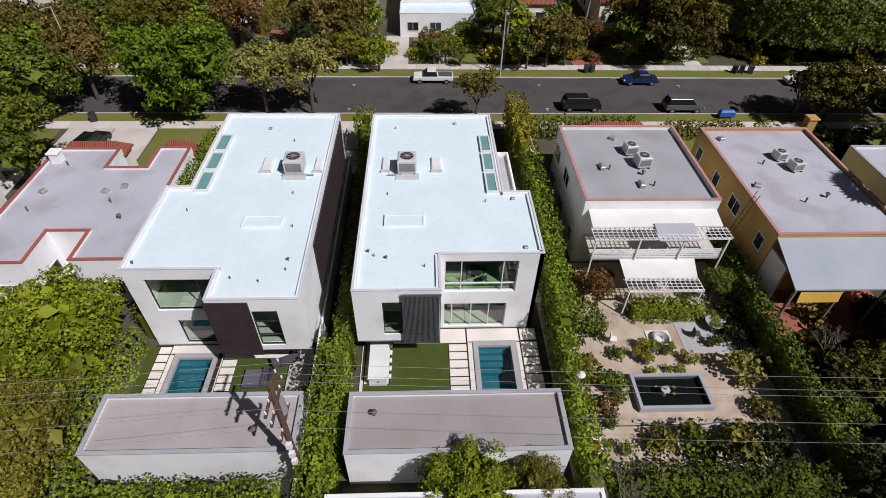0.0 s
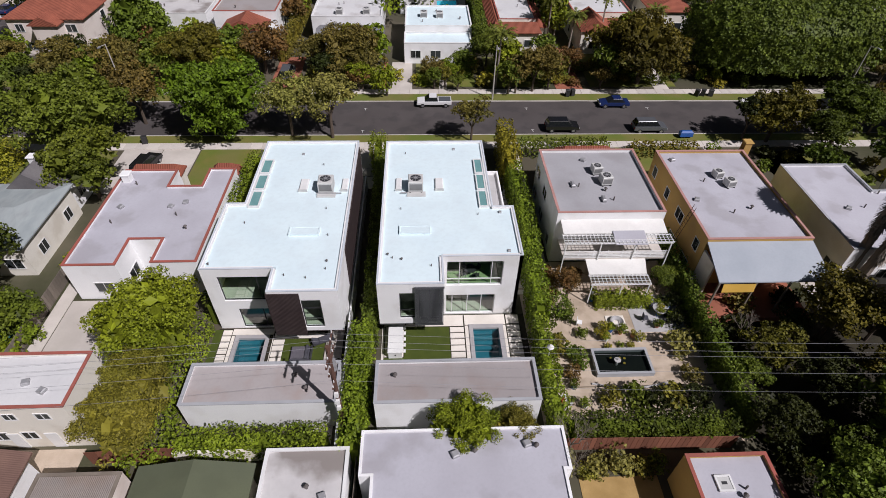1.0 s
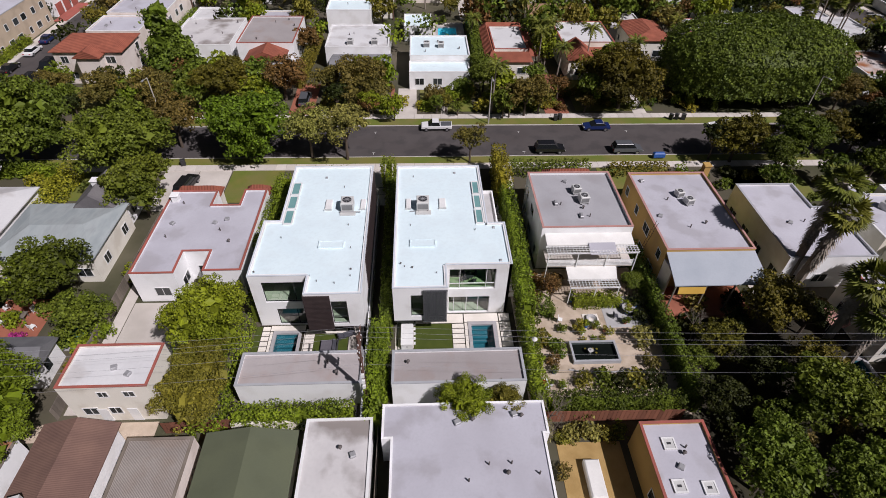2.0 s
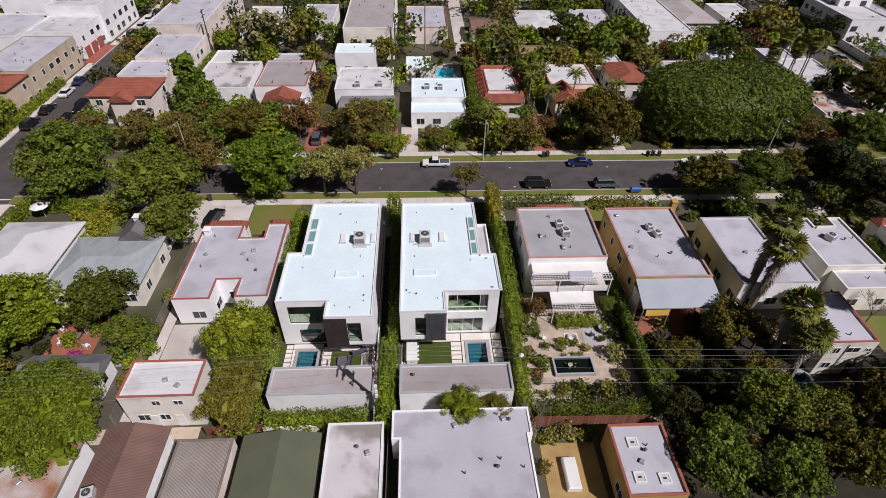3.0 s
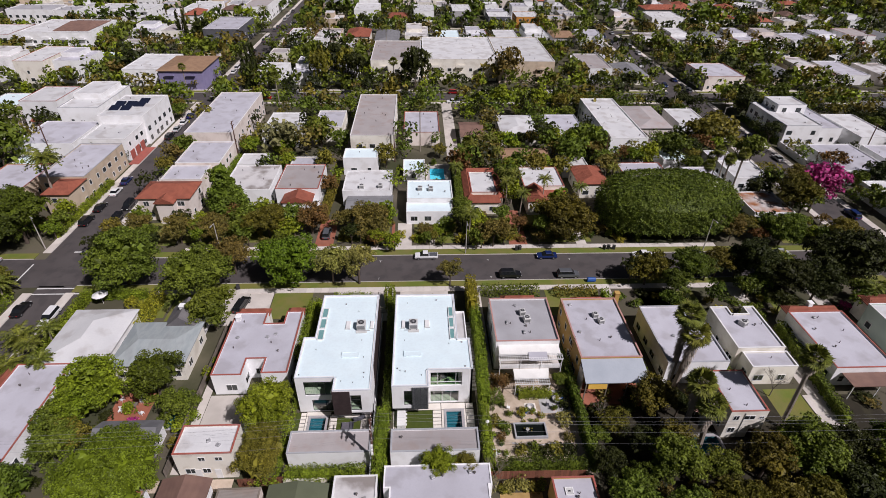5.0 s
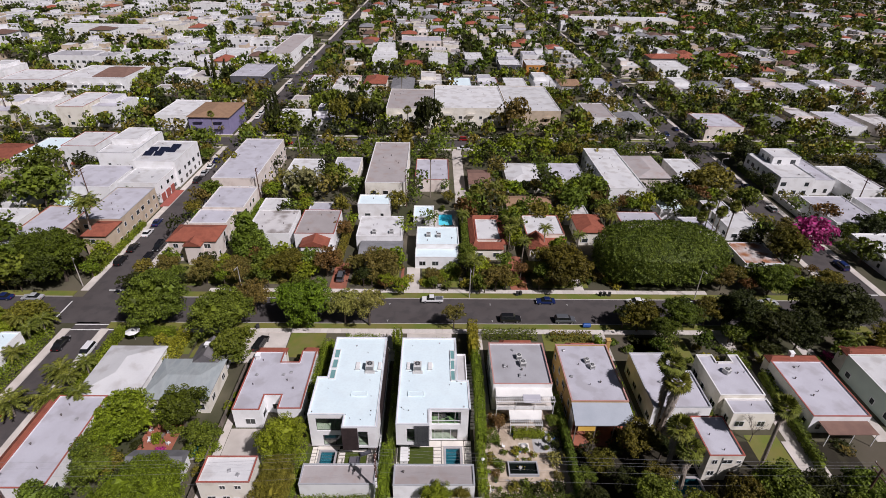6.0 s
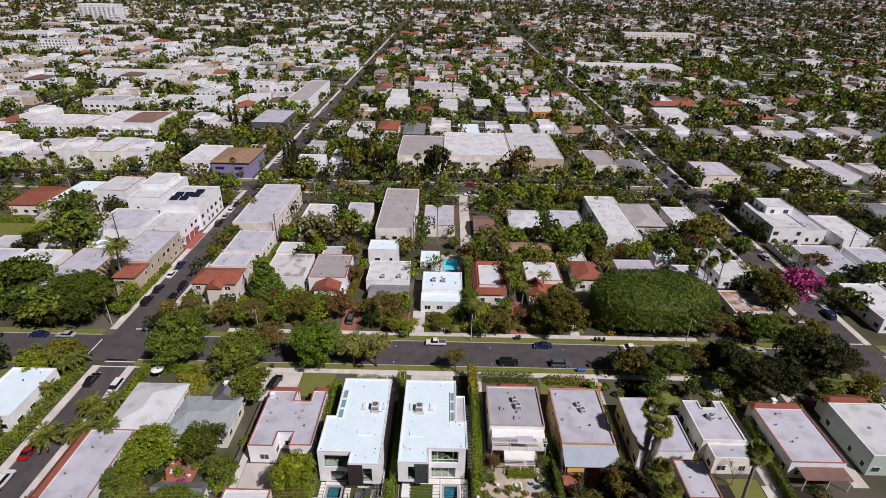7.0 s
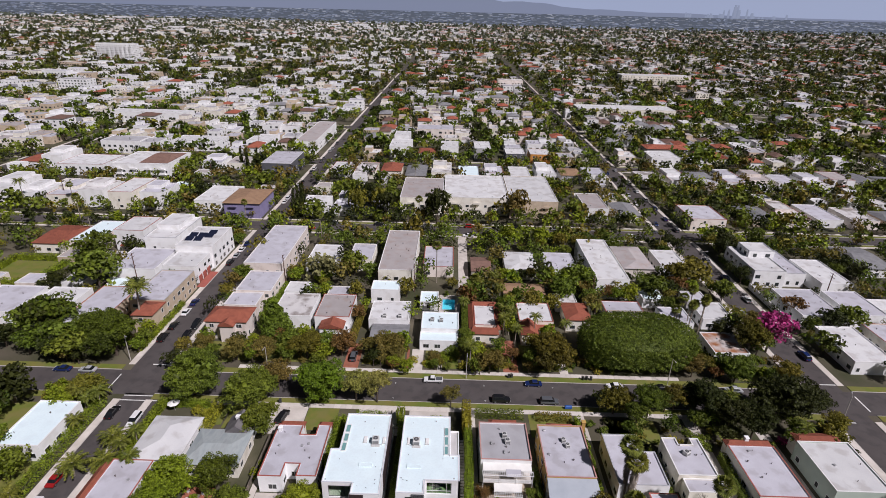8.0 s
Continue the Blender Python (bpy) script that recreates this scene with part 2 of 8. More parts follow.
mat("dark_pane", (0.028, 0.034, 0.036), (0.045, 0.05, 0.05), rough=0.06, spec=0.8, bump=0, scale=0.4, vary=0.5)
mat("teal_pane", (0.16, 0.33, 0.33), (0.2, 0.38, 0.37), rough=0.12, spec=0.7, bump=0, scale=0.8)
glassy("pane", (0.66, 0.82, 0.72), 2.3)
glassy("pond_water", (0.25, 0.3, 0.28), 1.33, 0.02)
glassy("water", (0.75, 0.93, 0.95), 1.33, 0.02)
# the far and haze kinds have the haze of distance mixed into the leaf colour
LEAF = {"m": ((0.0926, 0.127, 0.00899), (0.041, 0.0586, 0.00505)), "om": ((0.14, 0.121, 0.012), (0.0625, 0.0574, 0.0072)), "far": ((0.085, 0.0975, 0.0211), (0.0569, 0.0692, 0.015)), "haze": ((0.0811, 0.0944, 0.0398), (0.0609, 0.0733, 0.0328)), "haze_far": ((0.0975, 0.114, 0.0699), (0.0811, 0.0944, 0.0608)),
        "a": ((0.218, 0.261, 0.0132), (0.135, 0.177, 0.0084)), "b": ((0.14, 0.173, 0.0168), (0.0833, 0.115, 0.0108)), "c": ((0.14, 0.198, 0.0102), (0.0833, 0.125, 0.0066)),
        "o": ((0.208, 0.177, 0.0216), (0.13, 0.121, 0.015)), "w": ((0.281, 0.261, 0.06), (0.187, 0.183, 0.039)), "br": ((0.187, 0.142, 0.03), (0.115, 0.0992, 0.0204)),
        "d": ((0.0374, 0.0456, 0.00699), (0.0243, 0.0301, 0.00468)), "r": ((0.186, 0.0986, 0.0288), (0.124, 0.0835, 0.0208)), "g": ((0.229, 0.209, 0.0896), (0.156, 0.146, 0.06)),
        "p": ((0.46, 0.045, 0.21), (0.3, 0.04, 0.13)), "con": ((0.125, 0.183, 0.0168), (0.0833, 0.131, 0.012)), "f": ((0.135, 0.175, 0.018), (0.07, 0.1, 0.011)),
        "h": ((0.208, 0.261, 0.0156), (0.104, 0.142, 0.0096)), "palm": ((0.166, 0.173, 0.024), (0.104, 0.121, 0.0168)), "y": ((0.303, 0.271, 0.021), (0.208, 0.198, 0.015))}
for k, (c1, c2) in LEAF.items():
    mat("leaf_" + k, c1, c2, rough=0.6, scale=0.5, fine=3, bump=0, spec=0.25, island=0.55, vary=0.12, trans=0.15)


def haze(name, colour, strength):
    """Distance with its haze put into a glowing colour, for the backdrop alone."""
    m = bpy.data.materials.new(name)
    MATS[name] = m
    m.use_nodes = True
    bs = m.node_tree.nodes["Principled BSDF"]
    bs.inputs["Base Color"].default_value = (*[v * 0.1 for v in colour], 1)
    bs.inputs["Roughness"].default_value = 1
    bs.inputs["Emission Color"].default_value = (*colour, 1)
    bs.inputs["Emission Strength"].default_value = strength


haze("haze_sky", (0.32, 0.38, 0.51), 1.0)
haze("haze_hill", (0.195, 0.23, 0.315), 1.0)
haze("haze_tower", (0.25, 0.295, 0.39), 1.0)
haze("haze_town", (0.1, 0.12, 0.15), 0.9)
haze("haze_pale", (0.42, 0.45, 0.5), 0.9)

# ---- builders ----
OCC = []  # footprints already taken


def free(x0, x1, y0, y1, gap=1.0):
    return not any(x0 - gap < d and x1 + gap > c and y0 - gap < f and y1 + gap > e for c, d, e, f in OCC)


class Mesh:
    """Collects corners and faces for one mesh."""

    def __init__(self):
        self.v, self.f = [], []

    def quad(self, *ps):
        n = len(self.v)
        self.v += [tuple(p) for p in ps]
        self.f.append(tuple(range(n, n + len(ps))))
        return self

    def box(self, x0, y0, z0, x1, y1, z1, chamfer=0.0):
        n, c = len(self.v), chamfer
        if not c:
            self.v += [(x, y, z) for z in (z0, z1) for x, y in ((x0, y0), (x1, y0), (x1, y1), (x0, y1))]
            self.f += [tuple(n + i for i in q) for q in ((3, 2, 1, 0), (4, 5, 6, 7), (0, 1, 5, 4), (1, 2, 6, 5), (2, 3, 7, 6), (3, 0, 4, 7))]
        else:
            self.v += [(x, y, z) for z in (z0, z1 - c) for x, y in ((x0, y0), (x1, y0), (x1, y1), (x0, y1))]
            self.v += [(x, y, z1) for x, y in ((x0 + c, y0 + c), (x1 - c, y0 + c), (x1 - c, y1 - c), (x0 + c, y1 - c))]
            self.f += [tuple(n + i for i in q) for q in ((3, 2, 1, 0), (8, 9, 10, 11))]
            for b in (0, 4):
                self.f += [(n + b + i, n + b + (i + 1) % 4, n + b + 4 + (i + 1) % 4, n + b + 4 + i) for i in range(4)]
        return self

    def prism(self, poly, z0, z1, bottom=False):
        n, k = len(self.v), len(poly)
        self.v += [(x, y, z) for z in (z0, z1) for x, y in poly]
        self.f += [(n + i, n + (i + 1) % k, n + k + (i + 1) % k, n + k + i) for i in range(k)]
        self.f.append(tuple(n + k + i for i in range(k)))
        if bottom:
            self.f.append(tuple(n + k - 1 - i for i in range(k)))
        return self

    def tube(self, a, b, r0, r1=None, sides=8, cap=True):
        a, b = Vector(a), Vector(b)
        r1 = r0 if r1 is None else r1
        d = (b - a).normalized()
        u = d.orthogonal().normalized()
        w = d.cross(u)
        n = len(self.v)
        for p, r in ((a, r0), (b, r1)):
            for i in range(sides):
                t = 2 * math.pi * i / sides
                self.v.append(tuple(p + (u * math.cos(t) + w * math.sin(t)) * r))
        self.f += [(n + i, n + (i + 1) % sides, n + sides + (i + 1) % sides, n + sides + i) for i in range(sides)]
        if cap:
            self.f += [tuple(n + sides + i for i in range(sides)), tuple(n + sides - 1 - i for i in range(sides))]
        return self

    def data(self, name, material):
        me = bpy.data.meshes.new(name)
        me.from_pydata(self.v, [], self.f)
        me.materials.append(MATS[material])
        me.update()
        return me

    def islands(self):
        """Splits into one Mesh for each connected piece, corners welded."""
        key, vs, fs = {}, [], []
        for f in self.f:
            q = []
            for i in f:
                k = tuple(round(c, 4) for c in self.v[i])
                if k not in key:
                    key[k] = len(vs)
                    vs.append(k)
                q.append(key[k])
            fs.append(q)
        up = list(range(len(vs)))

        def root(i):
            while up[i] != i:
                up[i] = up[up[i]]
                i = up[i]
            return i

        for f in fs:
            for i in f[1:]:
                up[root(i)] = root(f[0])
        out = {}
        for f in fs:
            m = out.setdefault(root(f[0]), (Mesh(), {}))
            for i in f:
                if i not in m[1]:
                    m[1][i] = len(m[0].v)
                    m[0].v.append(vs[i])
            m[0].f.append(tuple(m[1][i] for i in f))
        return [m for m, _ in out.values()]


def part(name, m, material, parent=None, label="", at=(0, 0, 0), rz=0.0):
    """One mesh object under a thing or a part; m is a Mesh or shared mesh data."""
    ob = new(name, m.data(name, material) if isinstance(m, Mesh) else m)
    ob.parent = parent
    ob.location = at
    ob.rotation_euler = (0, 0, rz)
    if label:
        tagged(ob, label)
    return ob


def thing(name, at, label, category, group="", kind="", rz=0.0):
    ob = new(name)
    ob.empty_display_size = 0.2
    ob.location = at
    ob.rotation_euler = (0, 0, rz)
    return tagged(ob, label, category, group, kind)


def solid(name, m, material, label, category, kind="", at=(0, 0, 0), group=""):
    return tagged(part(name, m, material, None, "", at), label, category, group, kind)


def inset(poly, d):
    """A polygon (counter-clockwise) moved inwards by d."""
    out, k = [], len(poly)
    for i in range(k):
        p0, p1, p2 = (Vector(poly[(i + j) % k]) for j in (-1, 0, 1))
        e0, e1 = (p1 - p0).normalized(), (p2 - p1).normalized()
        n0, n1 = Vector((-e0.y, e0.x)), Vector((-e1.y, e1.x))
        m = (n0 + n1) / max(1e-6, 1 + n0.dot(n1))
        out.append((p1.x + m.x * d, p1.y + m.y * d))
    return out


def ring(m, poly, d, z0, z1):
    """A wall of thickness d round a polygon, from z0 to z1, with its top."""
    inn, k, n = inset(poly, d), len(poly), len(m.v)
    for ps, z in ((poly, z0), (poly, z1), (inn, z1), (inn, z0)):
        m.v += [(x, y, z) for x, y in ps]
    for i in range(k):
        j = (i + 1) % k
        for r in range(3):
            m.f.append((n + r * k + i, n + r * k + j, n + (r + 1) * k + j, n + (r + 1) * k + i))
    return m


def wall_with_holes(m, x0, x1, z0, z1, y, t, holes):
    """A wall along x whose face stands at y (outside towards -y), thickness t, with holes (xa, xb, za, zb) cut right through."""
    xs = sorted({x0, x1, *[h[0] for h in holes], *[h[1] for h in holes]})
    zs = sorted({z0, z1, *[h[2] for h in holes], *[h[3] for h in holes]})

    def open_at(i, j):
        if not (0 <= i < len(xs) - 1 and 0 <= j < len(zs) - 1):
            return True
        cx, cz = (xs[i] + xs[i + 1]) / 2, (zs[j] + zs[j + 1]) / 2
        return any(a < cx < b and c < cz < d for a, b, c, d in holes)

    for i in range(len(xs) - 1):
        for j in range(len(zs) - 1):
            if open_at(i, j):
                continue
            a, b, c, d = xs[i], xs[i + 1], zs[j], zs[j + 1]
            m.quad((a, y, c), (b, y, c), (b, y, d), (a, y, d))
            m.quad((b, y + t, c), (a, y + t, c), (a, y + t, d), (b, y + t, d))
            if open_at(i - 1, j):
                m.quad((a, y + t, c), (a, y, c), (a, y, d), (a, y + t, d))
            if open_at(i + 1, j):
                m.quad((b, y, c), (b, y + t, c), (b, y + t, d), (b, y, d))
            if open_at(i, j - 1):
                m.quad((a, y, c), (a, y + t, c), (b, y + t, c), (b, y, c))
            if open_at(i, j + 1):
                m.quad((a, y, d), (b, y, d), (b, y + t, d), (a, y + t, d))
    return m


def sheet(x0, x1, y0, y1, z, holes):
    """A level sheet with rectangular holes (xa, xb, ya, yb)."""
    holes = [q for q in holes if q[0] > x0 and q[1] < x1 and q[2] > y0 and q[3] < y1]
    xs = sorted({x0, x1, *[q[0] for q in holes], *[q[1] for q in holes]})
    ys = sorted({y0, y1, *[q[2] for q in holes], *[q[3] for q in holes]})
    m, n = Mesh(), len(ys)
    m.v = [(x, y, z) for x in xs for y in ys]
    for i in range(len(xs) - 1):
        for j in range(n - 1):
            cx, cy = (xs[i] + xs[i + 1]) / 2, (ys[j] + ys[j + 1]) / 2
            if not any(a < cx < b and c < cy < d for a, b, c, d in holes):
                m.f.append((i * n + j, (i + 1) * n + j, (i + 1) * n + j + 1, i * n + j + 1))
    return m


@lru_cache(None)
def window_data(w, h, cols, rows, frame_mat, pane_mat):
    fr, t = Mesh(), 0.07
    holes = [(-w / 2 + w * i / cols + 0.025 * (i > 0), -w / 2 + w * (i + 1) / cols - 0.025 * (i < cols - 1), h * j / rows + 0.025 * (j > 0), h * (j + 1) / rows - 0.025 * (j < rows - 1))
             for i in range(cols) for j in range(rows)]
    wall_with_holes(fr, -w / 2 - t, w / 2 + t, -t, h + t, -0.05, 0.08, holes)
    fr = fr.islands()[0]
    pn = Mesh().box(-w / 2, -0.02, 0, w / 2, 0.02, h)
    return fr.data("window", frame_mat), pn.data("pane", pane_mat)


@lru_cache(None)
def far_window_data(w, h, frame_mat, pane_mat):
    """A framed window for far walls: one welded mesh, frame and pane."""
    m, t = Mesh(), 0.09
    o = [(-w / 2 - t, -t), (w / 2 + t, -t), (w / 2 + t, h + t), (-w / 2 - t, h + t)]
    i = [(-w / 2, 0), (w / 2, 0), (w / 2, h), (-w / 2, h)]
    m.v = [(x, 0.02, z) for x, z in o] + [(x, -0.06, z) for x, z in o] + [(x, -0.06, z) for x, z in i] + [(x, -0.02, z) for x, z in i]
    for k in range(4):
        j = (k + 1) % 4
        for r in (0, 4, 8):
            m.f.append((r + k, r + j, r + 4 + j, r + 4 + k))
    m.f.append((12, 13, 14, 15))
    me = m.data("window", frame_mat)
    me.materials.append(MATS[pane_mat])
    me.polygons[len(me.polygons) - 1].material_index = 1
    return me


def window(parent, origin, side, plane, u, z, w, h, cols=2, rows=1, frame_mat="white_trim", pane_mat="dark_pane"):
    """side S, N, E or W; plane: the wall's y (or x); u: the window's middle along the wall."""
    rz = {"S": 0, "N": math.pi, "E": math.pi / 2, "W": -math.pi / 2}[side]
    x, y = (u, plane) if side in "SN" else (plane, u)
    if y > 84 or abs(x) > 72:
        return part("window", far_window_data(w, h, frame_mat, pane_mat), "", parent, "", (x - origin[0], y - origin[1], z), rz)
    fr, pn = window_data(w, h, cols, rows, frame_mat, pane_mat)
    ob = part("window", fr, "", parent, "", (x - origin[0], y - origin[1], z), rz)
    part("pane", pn, "", ob)
    return ob


def mid(poly):
    xs, ys = [p[0] for p in poly], [p[1] for p in poly]
    return (min(xs) + max(xs)) / 2, (min(ys) + max(ys)) / 2


def rect(x0, x1, y0, y1):
    return [(x0, y0), (x1, y0), (x1, y1), (x0, y1)]


@lru_cache(None)
def vent_data(kind):
    m = Mesh()
    if kind == 0:
        m.tube((0, 0, -0.02), (0, 0, 0.45), 0.07, sides=8)
    elif kind == 1:
        m.tube((0, 0, -0.02), (0, 0, 0.35), 0.09, sides=8).tube((0, 0, 0.35), (0, 0, 0.5), 0.2, 0.05, sides=8)
    else:
        m.box(-0.25, -0.25, -0.02, 0.25, 0.25, 0.3, 0.06)
    return m.data("roof_vent", "vent_pipe" if kind < 2 else "metal_grey")


def auto_windows(b, o, poly, h, rng, sides="SWE", frame_mat="white_trim", step=3.4):
    k = len(poly)
    for i in range(k):
        (xa, ya), (xb, yb) = poly[i], poly[(i + 1) % k]
        ln = math.hypot(xb - xa, yb - ya)
        if ln < 2.2:
            continue
        if abs(ya - yb) < 0.05:
            side = "S" if xb > xa else "N"
        elif abs(xa - xb) < 0.05:
            side = "E" if yb > ya else "W"
        else:
            continue
        if side not in sides:
            continue
        n = max(1, int(ln / step))
        for s in range(max(1, int((h + (0.4 if o[1] < 60 else 0)) / 3.1))):
            for j in range(n):
                if rng.random() < 0.15:
                    continue
                f = (j + 0.5 + rng.uniform(-0.12, 0.12)) / n
                w = rng.choice((0.9, 1.2, 1.6, 1.6))
                u = (xa + (xb - xa) * f) if side in "SN" else (ya + (yb - ya) * f)
                window(b, o, side, ya if side in "SN" else xa, u, 1.0 + 3.0 * s, w, 1.2, 2 if w > 1 else 1, 1, frame_mat)


def building(label, poly, h, wall="stucco_white", roof="cap_sheet", trim="clay_trim", par=0.22, vents=3, wins="SWE", frame_mat="white_trim",
             name="house", category="house", seed=0, group="", step=3.4):
    """A flat-roofed house: walls with a parapet, roof sheet, coping, windows and roof pipes."""
    o = mid(poly)
    OCC.append((min(p[0] for p in poly), max(p[0] for p in poly), min(p[1] for p in poly), max(p[1] for p in poly)))
    b = thing(name, (*o, 0), label, category, group)
    loc = [(x - o[0], y - o[1]) for x, y in poly]
    rng = random.Random(seed + int(abs(o[0]) * 10) + int(abs(o[1]) * 7))
    m = Mesh()
    ring(m, loc, 0.2, 0, h)
    part("wall", m, wall, b)
    part("roof", Mesh().prism(inset(loc, 0.2), h - par - 0.15, h - par, True), roof, b)
    if trim:
        t = Mesh()
        ring(t, inset(loc, -0.03), 0.25, h - 0.02, h + 0.05)
        part("coping", t, trim, b)
    inn = inset(loc, 1.2)
    xs, ys = [p[0] for p in inn], [p[1] for p in inn]
    for i in range(vents):
        x, y = rng.uniform(min(xs), max(xs)), rng.uniform(min(ys), max(ys))
        part("roof_vent", vent_data(rng.choice((0, 0, 1, 2))), "", b, "", (x, y, h - par), rng.uniform(0, 3))
    if wins:
        auto_windows(b, o, poly, h, rng, wins, frame_mat, step)
    return b


def gable(parent, name, x0, x1, y0, y1, z, rise, axis, material, over=0.4, hip=0.0, label=""):
    """A pitched roof in its parent's space; hip: how far the ridge ends stand in."""
    x0, x1, y0, y1 = x0 - over, x1 + over, y0 - over, y1 + over
    z0 = z - 0.02
    if axis == "X":
        r = [(x0 + hip, (y0 + y1) / 2, z + rise), (x1 - hip, (y0 + y1) / 2, z + rise)]
    else:
        r = [((x0 + x1) / 2, y0 + hip, z + rise), ((x0 + x1) / 2, y1 - hip, z + rise)]
    e = [(x0, y0, z0), (x1, y0, z0), (x1, y1, z0), (x0, y1, z0)]
    lo = [(x, y, zz - 0.14) for x, y, zz in e]
    m = Mesh()
    if axis == "X":
        fs = [(e[0], e[1], r[1], r[0]), (e[2], e[3], r[0], r[1]), (e[1], e[2], r[1]), (e[3], e[0], r[0])]
    else:
        fs = [(e[1], e[2], r[1], r[0]), (e[3], e[0], r[0], r[1]), (e[0], e[1], r[0]), (e[2], e[3], r[1])]
    for f in fs:
        m.quad(*f)
    for i in range(4):
        m.quad(lo[i], lo[(i + 1) % 4], e[(i + 1) % 4], e[i])
    m.quad(*lo[::-1])
    return part(name, m, material, parent, label)


def pitched_house(label, x0, x1, y0, y1, h, rise, axis, wall, roof, hip=0.0, wins="SWE", seed=0, over=0.4, name="house", category="house"):
    o = ((x0 + x1) / 2, (y0 + y1) / 2)
    OCC.append((x0, x1, y0, y1))
    b = thing(name, (*o, 0), label, category)
    w, d = (x1 - x0) / 2, (y1 - y0) / 2
    part("wall", Mesh().box(-w, -d, 0, w, d, h), wall, b)
    gable(b, "roof", -w, w, -d, d, h, rise, axis, roof, over, hip)
    if wins:
        auto_windows(b, o, rect(x0, x1, y0, y1), h, random.Random(seed + int(x0 * 3)), wins)
    return b


# ---- plants ----
def leaf_cloud(rng, n, points, normals, size, jitter=0.12, droop=0.0):
    """Leaf clumps as small folded blades set over points, turned mostly outwards."""
    nr = normals + rng.normal(0, 0.55, normals.shape)
    nr /= np.linalg.norm(nr, axis=1, keepdims=True) + 1e-6
    t = rng.normal(0, 1, normals.shape)
    t[:, 2] -= droop
    t -= nr * np.sum(t * nr, axis=1, keepdims=True)
    t /= np.linalg.norm(t, axis=1, keepdims=True) + 1e-6
    b = np.cross(nr, t)
    s = (size * rng.uniform(0.6, 1.35, (n, 1)))
    p = points + rng.normal(0, jitter, points.shape)
    v = np.stack([p - t * s * 0.5, p + b * s * 0.42 + nr * s * 0.1, p + t * s * 0.62, p - b * s * 0.42 + nr * s * 0.1], axis=1).reshape(-1, 3)
    return v


def crown_data(name, seed, n, leaf, material, lobes=9, spread=0.62, flat=0.8, fill=0.34, droop=0.0, inside=0.24, lob_r=(0.4, 0.62), cone=False, lump=0.2):
    """A crown about 1 m in radius: uneven lobes, each broken into tufts of leaf clumps with dark gaps between them."""
    rng = np.random.default_rng(seed)
    cen, rad = [], []
    for i in range(lobes):
        a = 2.4 * i + rng.uniform(-0.5, 0.5)
        r = spread * math.sqrt((i + 0.5) / lobes) * rng.uniform(0.85, 1.15)
        z = rng.uniform(-0.35, 0.45) * flat + 0.25 * flat * (1 - r / spread)
        if cone:
            z = -0.8 + 1.9 * i / lobes
            r *= max(0.1, 1 - i / lobes) * 0.9
        cen.append((r * math.cos(a), r * math.sin(a), z))
        rad.append(rng.uniform(*lob_r) * (max(0.3, 1.15 - i / lobes) if cone else 1))
    cen, rad = np.array(cen), np.array(rad)

    def outward(k):
        d = rng.normal(0, 1, (k, 3))
        d[:, 2] = np.abs(d[:, 2]) * np.where(rng.random(k) < 0.8, 1, -1)
        return d / np.linalg.norm(d, axis=1, keepdims=True)

    tufts = int(4.2 / lump ** 2)
    home = rng.choice(len(rad), tufts * 2, p=rad ** 2 / np.sum(rad ** 2))
    d = outward(tufts * 2)
    at = cen[home] + d * (rad[home] * rng.uniform(0.82, 1.08, tufts * 2))[:, None] * np.array([1, 1, flat])
    gap = np.linalg.norm((at[:, None, :] - cen[None]) / np.array([1, 1, flat]), axis=2) / rad[None]
    keep = np.min(gap, axis=1) > 0.62
    at, home, d = at[keep][:tufts], home[keep][:tufts], d[keep][:tufts]
    size = lump * rng.uniform(0.55, 1.25, len(at))
    pick = rng.choice(len(at), n, p=size ** 2 / np.sum(size ** 2))
    e = outward(n) + 0.55 * d[pick]
    e /= np.linalg.norm(e, axis=1, keepdims=True)
    k = np.where(rng.random(n) < fill, rng.uniform(0.3, 0.9, n), rng.uniform(0.85, 1.15, n))
    pts = at[pick] + e * (size[pick] * k)[:, None] * np.array([1, 1, 0.8])
    v = leaf_cloud(rng, n, pts, e, leaf, 0.012, droop)
    k = lobes * max(14, n // 90)  # sprays inside the crown, which close it
    home = rng.integers(0, lobes, k)
    d = outward(k)
    inner = cen[home] + d * (rad[home] * rng.uniform(0.3, 0.74, k))[:, None] * np.array([1, 1, flat])
    v = np.concatenate([v, leaf_cloud(rng, k, inner, rng.normal(0, 1, (k, 3)), inside, 0.02, droop)])
    v /= np.percentile(np.hypot(v[:, 0], v[:, 1]), 96)
    verts = [tuple(p) for p in v]
    faces = [(4 * i, 4 * i + 1, 4 * i + 2, 4 * i + 3) for i in range(n + k)]
    me = bpy.data.meshes.new(name)
    me.from_pydata(verts, [], faces)
    me.materials.append(MATS[material])
    me.update()
    return me


@lru_cache(None)
def trunk_data(seed, limbs):
    """A tapered trunk one metre high with limbs that reach up into the crown."""
    rng = random.Random(seed)
    m = Mesh()
    m.tube((0, 0, -0.05), (0.02, 0.01, 0.55), 0.055, 0.04, 7)
    for i in range(limbs):
        a = 2.4 * i + rng.uniform(-0.4, 0.4)
        e = (0.35 * math.cos(a), 0.35 * math.sin(a), rng.uniform(0.85, 1.1))
        m.tube((0.02, 0.01, 0.5), e, 0.028, 0.012, 5)
    return m.data("trunk", "bark")


CROWNS = {}


